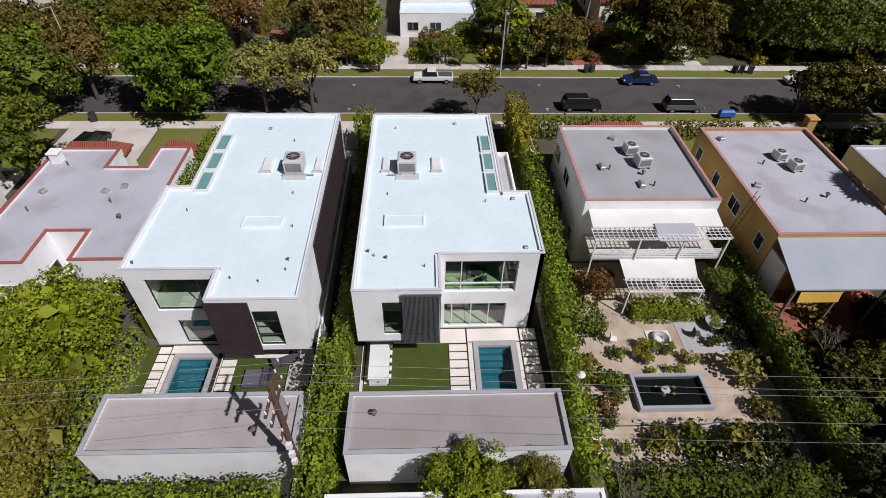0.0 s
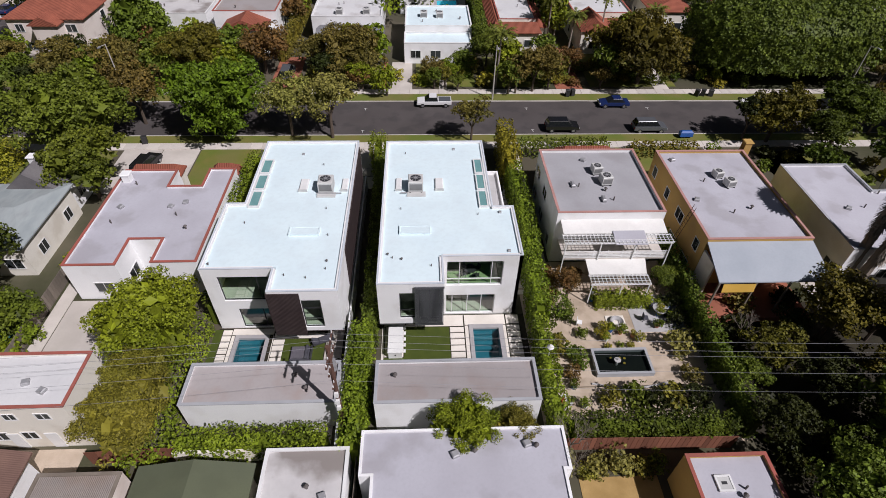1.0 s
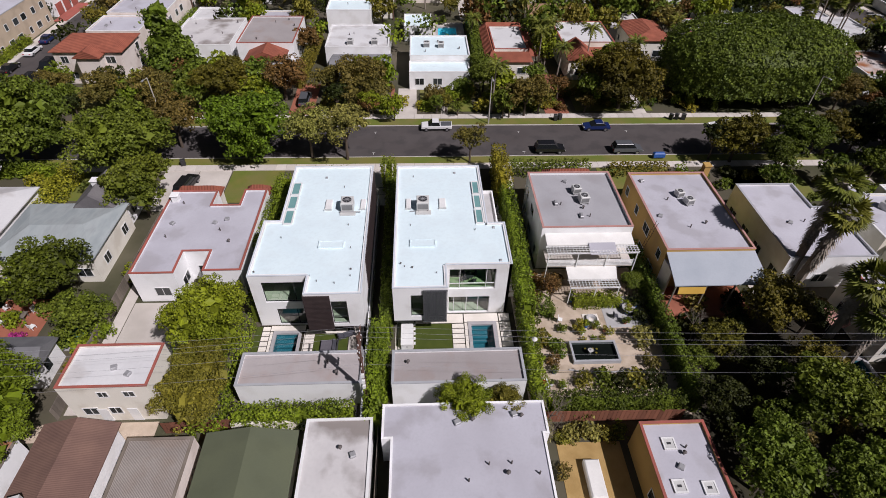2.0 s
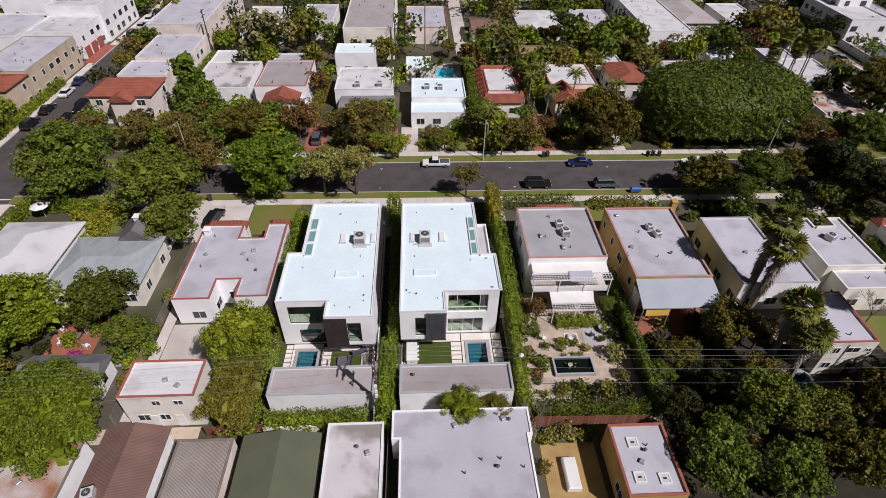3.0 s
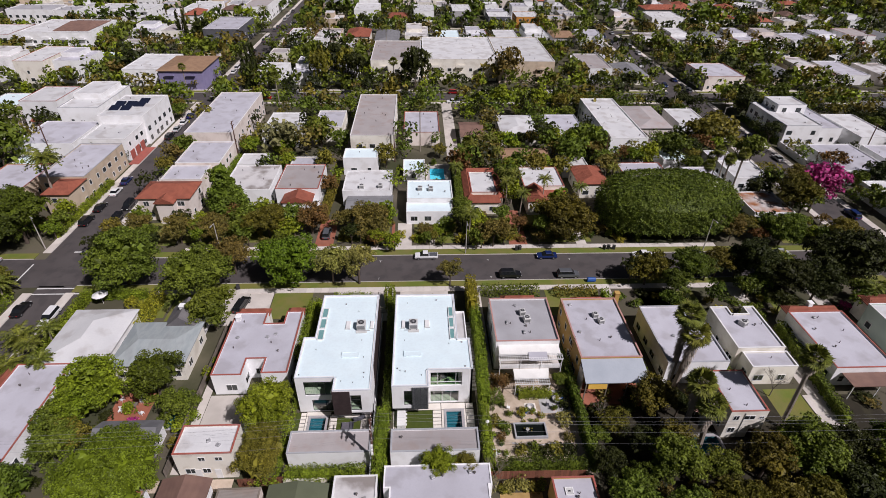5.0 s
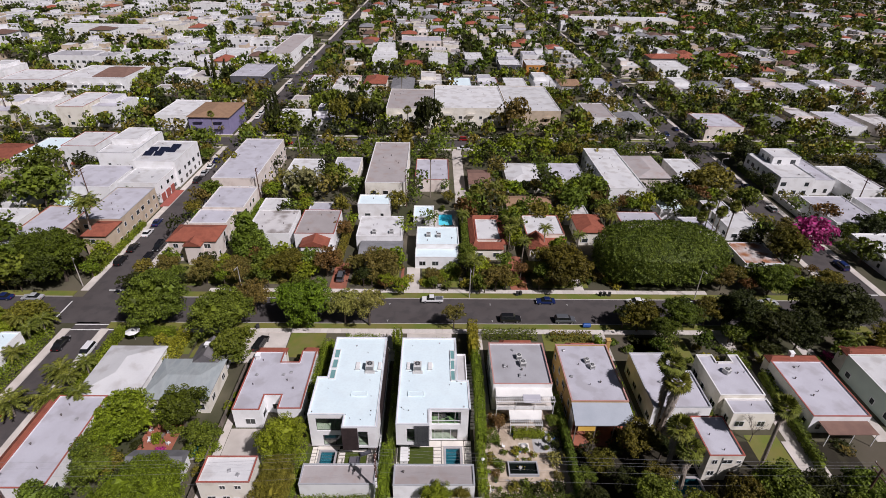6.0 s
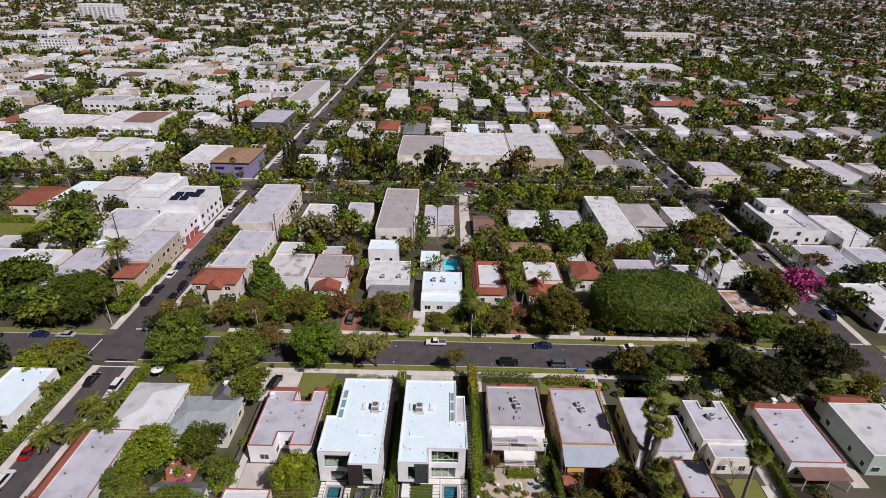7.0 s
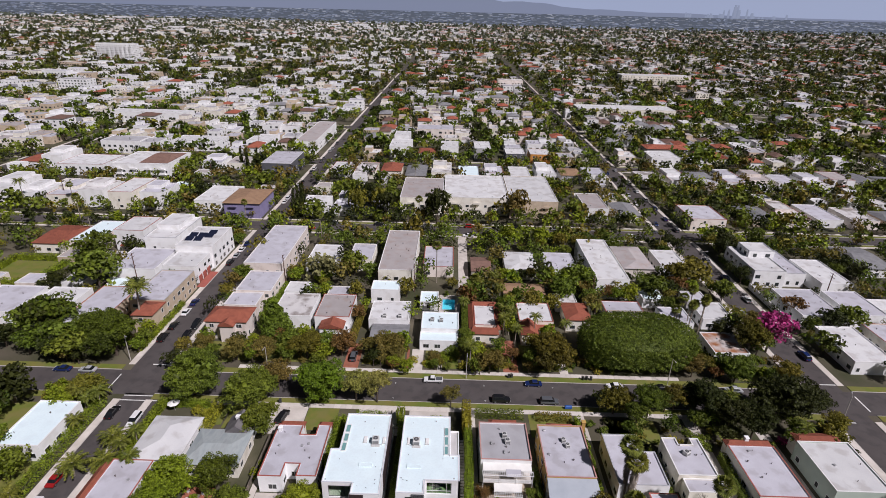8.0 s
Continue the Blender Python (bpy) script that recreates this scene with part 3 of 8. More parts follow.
def crown(kind, lod, i):
    key = (kind, lod, i)
    if key not in CROWNS:
        n = {"big": 24000, "fine": 12000, "huge": 8600, "near": 5000, "small": 2700, "mid": 640}[lod]
        leaf = {"big": 0.034, "fine": 0.046, "huge": 0.056, "near": 0.074, "small": 0.1, "mid": 0.185}[lod]
        sd = 11 * i + sum(ord(c) for c in kind) * 3 + len(lod)
        kw = dict(lobes=11, lump={"big": 0.14, "fine": 0.2, "huge": 0.16, "near": 0.2, "small": 0.26, "mid": 0.24}[lod])
        if kind in ("w", "br", "r", "g"):
            kw = dict(lobes=13, lob_r=(0.26, 0.45), spread=0.72, fill=0.6, droop=0.8, inside=0.16)
            n = int(n * 0.8)
        elif kind == "con":
            kw = dict(lobes=9, cone=True, lob_r=(0.4, 0.55), flat=1.0)
        elif kind == "f":
            kw = dict(lobes=20, spread=0.75, flat=0.75, lob_r=(0.3, 0.42))
            n, leaf = n * 3, leaf * 0.55
        elif kind == "cyp":
            kw = dict(lobes=9, cone=True, lob_r=(0.25, 0.32), flat=1.0, spread=0.2)
        CROWNS[key] = crown_data("crown", sd, n, leaf, "leaf_" + (kind if kind != "cyp" else "d"), **kw)
    return CROWNS[key]


TREE_WORDS = {"m": "dense dark green garden tree", "om": "loose dark olive tree", "a": "bright green leafy broadleaf tree", "b": "dark green rounded broadleaf tree", "c": "large light green spreading tree", "o": "olive-green rounded tree",
              "w": "pale wispy silver-green tree", "br": "thin brownish-green street tree", "d": "tall dark green dense tree", "r": "reddish-brown leafed street tree",
              "g": "grey-green silvery leafy tree", "p": "pink blossoming tree", "con": "bright green feathery conifer", "f": "huge clipped dome-shaped ficus tree",
              "cyp": "slender dark green cypress"}


def tree(kind, x, y, zc, r, lod="near", i=0, sz=None, rz=0.0, where="in a garden", group=""):
    """zc: the height of the crown's middle; r: the crown's radius."""
    t = thing("tree", (x, y, 0), TREE_WORDS[kind] + " " + where, "tree", group)
    tr = part("trunk", trunk_data(i % 3, 5), "", t)
    tr.scale = (max(3.2, r * 1.1), max(3.2, r * 1.1), zc)
    if lod == "near":
        lod = "huge" if r > 5 else "small" if r < 3.3 else "near"
    c = part("crown", crown(kind, lod, i), "", t, "", (0, 0, zc), rz)
    sz = sz or r
    c.scale = (r, r, sz)
    return t


def clumps(spots, blades, kind, seed, label, rel=0.3):
    """Many trees past counting as one mesh of leaf blades; spots: rows of x, y, crown height, radius."""
    r = np.random.default_rng(seed)
    q = np.repeat(np.array(spots, float), blades, axis=0)
    n = len(q)
    lob = r.normal(0, 1, (len(spots), 7, 3))
    lob /= np.linalg.norm(lob, axis=2, keepdims=True)
    lob[:, :, 2] *= 0.7
    pick = lob[np.repeat(np.arange(len(spots)), blades), r.integers(0, 7, n)]
    d = r.normal(0, 1, (n, 3))
    d[:, 2] = np.abs(d[:, 2]) * np.where(r.random(n) < 0.75, 1, -1)
    d /= np.linalg.norm(d, axis=1, keepdims=True)
    pts = q[:, :3] + (pick * 0.5 + d * r.uniform(0.4, 0.58, (n, 1))) * q[:, 3:4] * np.array([1, 1, 0.95])
    v = leaf_cloud(r, n, pts, d, 1.0, 0.02).reshape(-1, 4, 3)
    v = (v - pts[:, None, :]) * q[:, 3:4][:, :, None] * rel + pts[:, None, :]
    m = Mesh()
    m.v = [tuple(p) for p in v.reshape(-1, 3)]
    m.f = [(4 * i, 4 * i + 1, 4 * i + 2, 4 * i + 3) for i in range(n)]
    return solid("garden_trees", m, "leaf_" + kind, label, "trees", "stuff")


def frond_mesh(m, rng, a, lift, ln, width, fan=False):
    """One arching frond made of leaflets."""
    d = Vector((math.cos(a), math.sin(a), 0))
    s = Vector((-math.sin(a), math.cos(a), 0))
    pts, k = [], 7
    for i in range(k + 1):
        u = i / k
        pts.append(d * ln * u * (1 - 0.18 * u * u) + Vector((0, 0, ln * (lift * u - 0.75 * u * u))))
    for i in range(k):
        p, q = pts[i], pts[i + 1]
        w = width * (0.35 + 0.65 * math.sin(math.pi * min(1, (i + 0.8) / k)))
        for sg in (-1, 1):
            tip = (p + q) / 2 + s * sg * w + Vector((0, 0, -0.35 * w)) + d * w * 0.45
            m.quad(tuple(p), tuple(p + (q - p) * 0.62), tuple(tip))
            m.quad(tuple(p + (q - p) * 0.5), tuple(q), tuple(tip + d * ln / k * 0.5))


def fan_leaf(m, rng, a, lift, ln, width):
    """A stalk with a pleated fan of blades at its end."""
    d = Vector((math.cos(a) * math.cos(lift), math.sin(a) * math.cos(lift), math.sin(lift)))
    s = Vector((-math.sin(a), math.cos(a), 0))
    up = s.cross(d)
    hub = d * ln * 0.55
    m.quad(tuple(s * 0.02), tuple(s * -0.02), tuple(hub))
    k = 9
    for i in range(k):
        g = -1.35 + 2.7 * i / (k - 1)
        e = (d * math.cos(g) + s * math.sin(g)).normalized()
        tip = hub + e * width * rng.uniform(0.85, 1.1) - Vector((0, 0, width * 0.28))
        w = (s * math.cos(g) - d * math.sin(g)) * width * 0.13
        m.quad(tuple(hub), tuple((hub + tip) / 2 + w + up * 0.05), tuple(tip), tuple((hub + tip) / 2 - w + up * 0.05))


@lru_cache(None)
def palm_head(kind, seed):
    rng = random.Random(seed)
    m = Mesh()
    n = 44 if kind == "fan" else 30
    for i in range(n):
        a = 2.39996 * i + rng.uniform(-0.2, 0.2)
        f = i / n
        if kind == "fan":
            fan_leaf(m, rng, a, 1.35 - 2.05 * f + rng.uniform(-0.15, 0.15), rng.uniform(1.3, 1.7), rng.uniform(0.75, 1.0))
        else:
            frond_mesh(m, rng, a, 1.15 - 1.0 * f, rng.uniform(2.3, 3.1), 0.5)
    return m.data("crown", "leaf_palm")


@lru_cache(None)
def palm_trunk(skirt):
    m = Mesh()
    for i in range(10):
        z0, z1 = i / 10, (i + 1) / 10
        m.tube((0, 0, z0), (0, 0, z1), 1.0 - 0.25 * z0 + 0.06, 1.0 - 0.25 * z1 - 0.02, 9, i == 9)
    return m.data("trunk", "bark_palm")


def palm(kind, x, y, h, lean=(0, 0), size=1.0, r=0.28, skirt=0.0, seed=0, where="beside a house"):
    t = thing("palm_tree", (x, y, 0), ("shaggy fan palm with a thick grey trunk " if kind == "fan" and skirt else "slender fan palm " if kind == "fan" else "feathery green palm ") + where, "palm tree")
    tr = part("trunk", palm_trunk(False), "", t)
    tr.scale = (r, r, h)
    tr.rotation_euler = (-math.atan2(lean[1], h), math.atan2(lean[0], h), 0)
    hd = part("crown", palm_head(kind, seed % 3), "", t, "", (lean[0], lean[1], h - 0.1), seed * 1.3)
    hd.scale = (size, size, size)
    if skirt:
        m = Mesh()
        rng = random.Random(seed)
        for i in range(420):
            a, z = rng.uniform(0, 6.28), rng.uniform(0, skirt)
            rr = 0.45 + 0.45 * (1 - z / skirt)
            p = Vector((math.cos(a) * rr * 0.5, math.sin(a) * rr * 0.5, -z))
            q = Vector((math.cos(a) * rr * 1.5, math.sin(a) * rr * 1.5, -z - rng.uniform(0.6, 1.1)))
            s = Vector((-math.sin(a), math.cos(a), 0)) * 0.14
            m.quad(tuple(p - s), tuple(p + s), tuple(q))
        part("dead_fronds", m, "bark_palm", t, "skirt of dry grey fronds", (lean[0], lean[1], h - 0.3))
    return t


def hedge(x0, y0, x1, y1, w, h, kind="h", seed=0, density=24, leaf=0.28, label="clipped bright green hedge along the garden wall", lumps=0.35):
    """A hedge from (x0, y0) to (x1, y1): uneven leafy walls over a leafy core."""
    rng = np.random.default_rng(seed)
    if -30 < x0 < 25 and max(y0, y1) < 51:
        density, leaf = 40, 0.2
    ln = math.hypot(x1 - x0, y1 - y0)
    area = ln * (w + 2 * h) + 2 * w * h
    n = int(area * density)
    u = rng.uniform(0, ln, n)
    s = rng.uniform(0, w + 2 * h, n)
    y = np.where(s < h, -w / 2, np.where(s > h + w, w / 2, s - h - w / 2))
    z = np.where(s < h, s, np.where(s > h + w, s - h - w, h))
    nrm = np.stack([np.zeros(n), np.where(s < h, -1.0, np.where(s > h + w, 1.0, 0.0)), np.where((s >= h) & (s <= h + w), 1.0, 0.25)], 1)
    wob = 1 + lumps * (0.5 * np.sin(u * 1.9 + seed) * np.sin(u * 0.7 + z) + rng.normal(0, 0.22, n))
    pts = np.stack([u, y * wob, z * (0.85 + 0.15 * wob) + (z > h * 0.8) * rng.normal(0, 0.12, n)], 1)
    v = leaf_cloud(rng, n, pts, nrm, leaf, 0.08)
    verts, faces = [tuple(p) for p in v], [(4 * i, 4 * i + 1, 4 * i + 2, 4 * i + 3) for i in range(n)]
    m = Mesh()
    m.v, m.f = verts, faces
    k = max(1, int(ln / 1.2)) if w < 1.9 else 0
    for i in range(k):
        a, b = ln * i / k, ln * (i + 1) / k
        t = 0.26 + 0.06 * math.sin(i * 2.3 + seed)
        m.box(a, -w * t, 0, b, w * t, h * (0.74 + 0.05 * math.sin(i * 1.7)))
    ob = solid("hedge", m, "leaf_" + kind, label, "hedge", "", (x0, y0, 0))
    ob.rotation_euler = (0, 0, math.atan2(y1 - y0, x1 - x0))
    return ob


@lru_cache(None)
def bush_data(kind, i):
    return crown_data("leaves", 77 + i * 5 + sum(map(ord, kind)), 330, 0.24, "leaf_" + kind, lobes=6, lob_r=(0.45, 0.7), flat=0.8, spread=0.5, lump=0.36)


def bush(x, y, r, h=None, kind="b", i=0, label="low leafy garden shrub beside a path", rz=0.0):
    ob = solid("shrub", bush_data(kind, i % 3), "", label, "shrub", "", (x, y, (h or r) * 0.55))
    ob.scale = (r, r, h or r)
    ob.rotation_euler = (0, 0, rz)
    return ob

# ---- ground, roads and pavements ----
POOLS = [(3.25, 5.65, 17.6, 22.45), (-18.0, -15.6, 17.6, 21.75), (40.0, 44.5, 13.6, 16.6), (-40.6, -38.2, 20.5, 23.8), (2.4, 6.6, 103.8, 111.0)]
g = sheet(-5000, 5000, -600, 4990, 0, POOLS)
solid("ground", g, "ground", "bare brown earth and dry grass of the lots", "ground", "structure")

WEST, EAST = (-83.0, -73.8), (103.0, 112.5)
MAIN, NEXT, THIRD = (56.5, 66.0), (172.0, 181.0), (288.0, 297.0)
EWS = [MAIN, NEXT, THIRD] + [(THIRD[0] + 116 * i, THIRD[1] + 116 * i) for i in range(1, 8)]
NSS = [WEST, EAST, (-272, -262), (-456, -446), (299, 309), (488, 498), (-640, -630), (677, 687)]
for i, (a, b) in enumerate(EWS):
    solid("road_main" if i == 0 else "road_cross", Mesh().box(-1300, a, -0.3, 1300, b, 0.02), "asphalt", "worn dark grey asphalt street", "road", "structure")
for i, (a, b) in enumerate(NSS):
    solid("road_side", Mesh().box(a, -40 if i else 56.0, -0.3, b, 1250, 0.026), "asphalt", "worn dark grey asphalt side street", "road", "structure")

solid("road_side", Mesh().box(-78.8, -40, -0.3, -69.4, 56.4, 0.026), "asphalt", "worn dark grey asphalt side street", "road", "structure")


def spans(cuts, lo, hi):
    out, a = [], lo
    for c0, c1 in sorted(cuts):
        if c0 > a:
            out.append((a, min(c0, hi)))
        a = max(a, c1)
    if a < hi:
        out.append((a, hi))
    return [s for s in out if s[1] - s[0] > 0.5]


def verge(name, m, material, label):
    return solid(name, m, material, label, "pavement", "structure")


# kerbs, parkways and footways along every street
kerbs, walks = Mesh(), Mesh()
for i, (a, b) in enumerate(EWS[:6]):
    for x0, x1 in spans([(c - 2.5, d + 2.5) for c, d in NSS], -700 if i > 2 else -320, 750 if i > 2 else 330):
        for s, y in ((-1, a), (1, b)):
            lo, hi = sorted((y, y + s * 0.18))
            kerbs.box(x0, lo, -0.1, x1, hi, 0.15, 0.03)
            lo, hi = sorted((y + s * 0.18, y + s * 2.3))
            verge("parkway", Mesh().box(x0, lo, -0.1, x1, hi, 0.12), "lawn", "patchy grass strip between kerb and footway")
            if i > 0:
                lo, hi = sorted((y + s * 2.3, y + s * 3.9))
                walks.box(x0, lo, -0.1, x1, hi, 0.14)
for i, (a, b) in enumerate(NSS[:6]):
    for y0, y1 in spans([(c - 2.5, d + 2.5) for c, d in EWS[:6]], -40, 860):
        for s, x in ((-1, a), (1, b)):
            if i == 0 and y1 < 60:
                x -= -4.2 if s < 0 else -1.4
            lo, hi = sorted((x, x + s * 0.18))
            kerbs.box(lo, y0, -0.1, hi, y1, 0.15, 0.03)
            lo, hi = sorted((x + s * 0.18, x + s * 1.9))
            walks.box(lo, y0, -0.1, hi, y1, 0.14)
verge("kerb", kerbs, "kerb", "pale grey concrete kerb along the street")
verge("pavement", walks, "concrete", "weathered concrete footway")

# painted lines at the crossings
for k, (x0, y0, x1, y1) in enumerate(((-78.8, 53.6, -69.4, 53.9), (-78.8, 55.4, -69.4, 55.7), (-78.2, 68.6, -73.9, 69.0), (-84.6, 57.4, -84.3, 64.2),
                                      (108.0, 68.6, 112.4, 69.0), (103.2, 53.4, 107.6, 53.8), (114.2, 58.0, 114.6, 64.0))):
    solid("road_marking", Mesh().box(x0, y0, 0.0, x1, y1, 0.034), "line_paint", "worn white painted line on the asphalt", "marking", "structure")
for x in (-9.5, 14.5, 33.0):
    for y in (56.9, 63.2):
        solid("road_marking", Mesh().box(x, y + 0.3, 0, x + 0.06, y + 0.9, 0.03).box(x - 0.2, y + 0.84, 0, x, y + 0.9, 0.031).box(x + 0.06, y + 0.84, 0, x + 0.26, y + 0.9, 0.031), "line_paint",
              "worn white parking tick on the asphalt", "marking", "structure")


def patch(name, x0, x1, y0, y1, z, material, label, category="paving"):
    return solid(name, Mesh().box(x0, y0, -0.1, x1, y1, z), material, label, category, "structure")


# drives and paths of the near lots
for x0, x1, y0, y1, mt, lb in (
        (-40.2, -35.2, 43.5, 56.5, "concrete", "wide pale concrete drive"), (-35.1, -30.4, 46.8, 56.5, "concrete", "wide pale concrete drive"),
        (-36.2, -34.9, 12.5, 43.4, "concrete", "narrow side passage in concrete"), (-34.8, -27.2, 16.9, 26.6, "concrete", "pale concrete back yard"),
        (8.6, 11.6, 31.05, 56.5, "concrete", "long pale concrete drive"), (-9.2, -6.2, 44.2, 56.5, "concrete", "pale concrete entry path"), (-4.8, 5.0, 44.0, 56.5, "concrete", "pale concrete forecourt of a modern house"),
        (-17.5, -9.4, 44.0, 56.5, "concrete", "pale concrete forecourt of a modern house"), (37.2, 39.0, 24.0, 56.5, "concrete", "narrow pale concrete drive beside houses"), (63.6, 66.6, 24.0, 56.5, "concrete", "long pale concrete drive beside houses"),
        (62.6, 67.4, 14.0, 24.0, "concrete", "pale paved back yard"), (-6.0, -2.6, 66.0, 80.0, "concrete", "pale concrete drive"), (-25.0, -20.8, 66.0, 82.0, "brick_drive", "pinkish paved drive"),
        (20.3, 24.6, 66.0, 86.0, "brick_drive", "reddish brick drive"), (8.2, 23.6, 16.0, 31.0, "gravel", "sandy gravel garden"), (8.2, 24.0, 10.8, 15.9, "gravel", "sandy gravel garden"),
        (10.0, 15.9, 1.0, 8.3, "dirt_yellow", "bare yellow earth yard"), (-40.0, -27.0, 9.8, 11.6, "gravel", "brown dirt passage"), (36.2, 38.6, 66.0, 80.0, "concrete", "concrete drive"), (1.7, 2.9, 69.9, 79.5, "concrete", "narrow pale garden path"), (-7.4, -6.7, 69.9, 80.0, "brick_drive", "narrow red brick path"),
        (8.0, 11.8, 116.0, 172.0, "concrete", "long concrete drive between flats"), (-71.0, -69.0, 81.0, 160.0, "concrete", "footway"), (-66.0, -57.6, 9.0, 30.0, "brick_drive", "red paved drive"),
        (80.0, 83.0, 24.0, 56.0, "concrete", "concrete drive"), (99.0, 103.0, 30.0, 52.0, "concrete", "concrete path"), (-90.0, -86.0, 104.0, 112.0, "concrete", "concrete forecourt")):
    patch("drive", x0, x1, y0, y1, 0.05, mt, lb)
for x0, x1, y0, y1 in ((-30.2, -22.5, 45.2, 53.0), (-57.0, -50.0, 46.0, 53.0), (-49.5, -41.0, 45.0, 52.8), (25.0, 36.0, 45.0, 53.0), (44.0, 50.0, 46.0, 52.0),
                       (70.5, 76.0, 45.0, 51.0), (-20.0, -8.0, 72.0, 79.0), (-56.0, -30.0, 72.0, 82.0), (-2.0, 7.5, 71.0, 79.5), (9.5, 19.5, 71.0, 82.0), (26.0, 40.0, 71.0, 84.0), (-68.5, -57.0, 71.0, 81.0),
                       (-165.0, -144.0, 113.0, 132.0), (56.6, 62.4, 14.0, 25.4), (-83.4, -97.0, 16.0, 53.0), (-118.0, -98.0, 14.0, 52.0), (86.0, 99.0, 69.5, 76.0), (44.0, 56.0, 44.0, 52.0)):
    patch("lawn", min(x0, x1), max(x0, x1), y0, y1, 0.04, "lawn", "dry green lawn in front of a house", "lawn")

# footway slabs along the main street, each a piece of its own
foot = thing("pavement_main", (0, 0, 0), "pale concrete footway of square slabs", "pavement", "", "structure")
slab = Mesh().box(0.01, 0.01, -0.12, 1.49, 1.49, 0.145, 0.02).data("slab", "concrete")
for y in (53.0, 68.4):
    for i in range(-36, 46):
        part("slab", slab, "", foot, "", (i * 1.5, y, 0.001 * ((i * 7) % 5)))

# dark sheets: the shade below the trees is put into the soil colour
patch("garden_soil", 24.5, 37.0, -6.0, 25.0, 0.03, "garden_soil", "garden soil darkened to stand for shade under dense trees")
solid("garden_soil", sheet(37.01, 74.0, -6.0, 24.0, 0.03, POOLS), "garden_soil", "garden soil darkened to stand for shade under dense trees", "soil", "structure")

# ---- the two modern white houses ----
def glazing(parent, xa, xb, za, zb, y, posts, bars=(), frame_mat="black_frame", teal=()):
    """A framed glass front in an opening: frame, posts and one pane a bay."""
    fr, t = Mesh(), 0.06
    cuts = [xa] + list(posts) + [xb]
    lev = [za] + list(bars) + [zb]
    holes = [(a + t * (a == xa or 0.5), b - t * (b == xb or 0.5), c + t * (c == za or 0.5), d - t * (d == zb or 0.5)) for a, b in zip(cuts, cuts[1:]) for c, d in zip(lev, lev[1:])]
    wall_with_holes(fr, xa, xb, za, zb, y - 0.05, 0.1, holes)
    fr = fr.islands()[0]
    win = part("window", fr, frame_mat, parent)
    for a, b in zip(cuts, cuts[1:]):
        p = part("pane", Mesh().quad((a + t / 2, y, za + t), (b - t / 2, y, za + t), (b - t / 2, y, zb - t), (a + t / 2, y, zb - t)), "pane", win)
        p.visible_shadow = False
    return win


def side_wall(m, x, y0, y1, z0, z1, t):
    m.box(min(x, x + t), y0, z0, max(x, x + t), y1, z1)


def skylight(parent, x0, x1, y0, y1, z):
    k = Mesh()
    ring(k, rect(x0, x1, y0, y1), 0.12, z - 0.05, z + 0.22)
    s = part("skylight", k, "white_trim", parent, "white kerb round teal glass")
    part("pane", Mesh().box(x0 + 0.1, y0 + 0.1, z + 0.1, x1 - 0.1, y1 - 0.1, z + 0.17), "teal_pane", s)
    return s


ROOF_Z = 7.4


# house with the slatted screen (x -5.1 to 7.4)
hb = thing("house", (0, 32, 0), "modern white two-storey house with flat white roof and slatted screen", "house", "pair of modern houses")
m = Mesh()
Y0 = 24.2 - 32
UP = [(0.75, 5.75, 4.0, 7.0), (0.75, 5.3, 0.15, 2.75)]
wall_with_holes(m, 0.4, 7.35, 0, 7.68, Y0, 0.3, UP)
side_wall(m, 7.35, Y0, 31.0 - 32, 0, 7.68, -0.3)
m.box(5.3, 30.7 - 32, 0, 7.05, 31.0 - 32, 7.68)
side_wall(m, 5.4, 31.0 - 32, 42.5 - 32, 0, 7.68, -0.3)
m.box(-5.1, 42.2 - 32, 0, 5.1, 42.5 - 32, 7.68)
side_wall(m, -5.1, 21.0 - 32, 42.2 - 32, 2.75, 7.68, 0.3)
side_wall(m, -5.1, 24.2 - 32, 42.2 - 32, 0, 2.75, 0.3)
wall_with_holes(m, -4.8, 0.4, 2.75, 7.68, 21.0 - 32, 0.3, [(-3.3, -2.0, 3.4, 6.6), (-1.7, 0.1, 3.2, 7.0)])
side_wall(m, 0.4, 21.3 - 32, 24.2 - 32, 2.75, 7.68, -0.3)
wall_with_holes(m, -4.8, 0.1, 0, 2.75, 24.2 - 32, 0.3, [(-4.2, -0.3, 0.15, 2.5)])
for q in m.islands():
    part("wall", q, "stucco_white", hb)
part("soffit", Mesh().box(-5.08, 21.02 - 32, 2.6, 0.38, 24.2 - 32, 2.75), "slat_metal", hb)
roofB = [(-4.8, 21.3 - 32), (0.1, 21.3 - 32), (0.1, 24.5 - 32), (7.05, 24.5 - 32), (7.05, 30.7 - 32), (5.1, 30.7 - 32), (5.1, 42.2 - 32), (-4.8, 42.2 - 32)]
part("roof", Mesh().prism(roofB, ROOF_Z - 0.3, ROOF_Z + 0.12, True), "membrane", hb)
outB = [(-5.12, 20.98 - 32), (0.42, 20.98 - 32), (0.42, 24.18 - 32), (7.37, 24.18 - 32), (7.37, 31.02 - 32), (5.42, 31.02 - 32), (5.42, 42.52 - 32), (-5.12, 42.52 - 32)]
cp = Mesh()
ring(cp, outB, 0.16, 7.67, 7.73)
part("coping", cp, "coping_pale", hb)
part("floor_slab", Mesh().prism(inset(outB, 0.32), 2.9, 3.3, True), "interior_floor", hb)
part("floor_slab", Mesh().box(-4.7, 24.6 - 32, 0.0, 6.9, 42.0 - 32, 0.12), "interior_floor", hb)
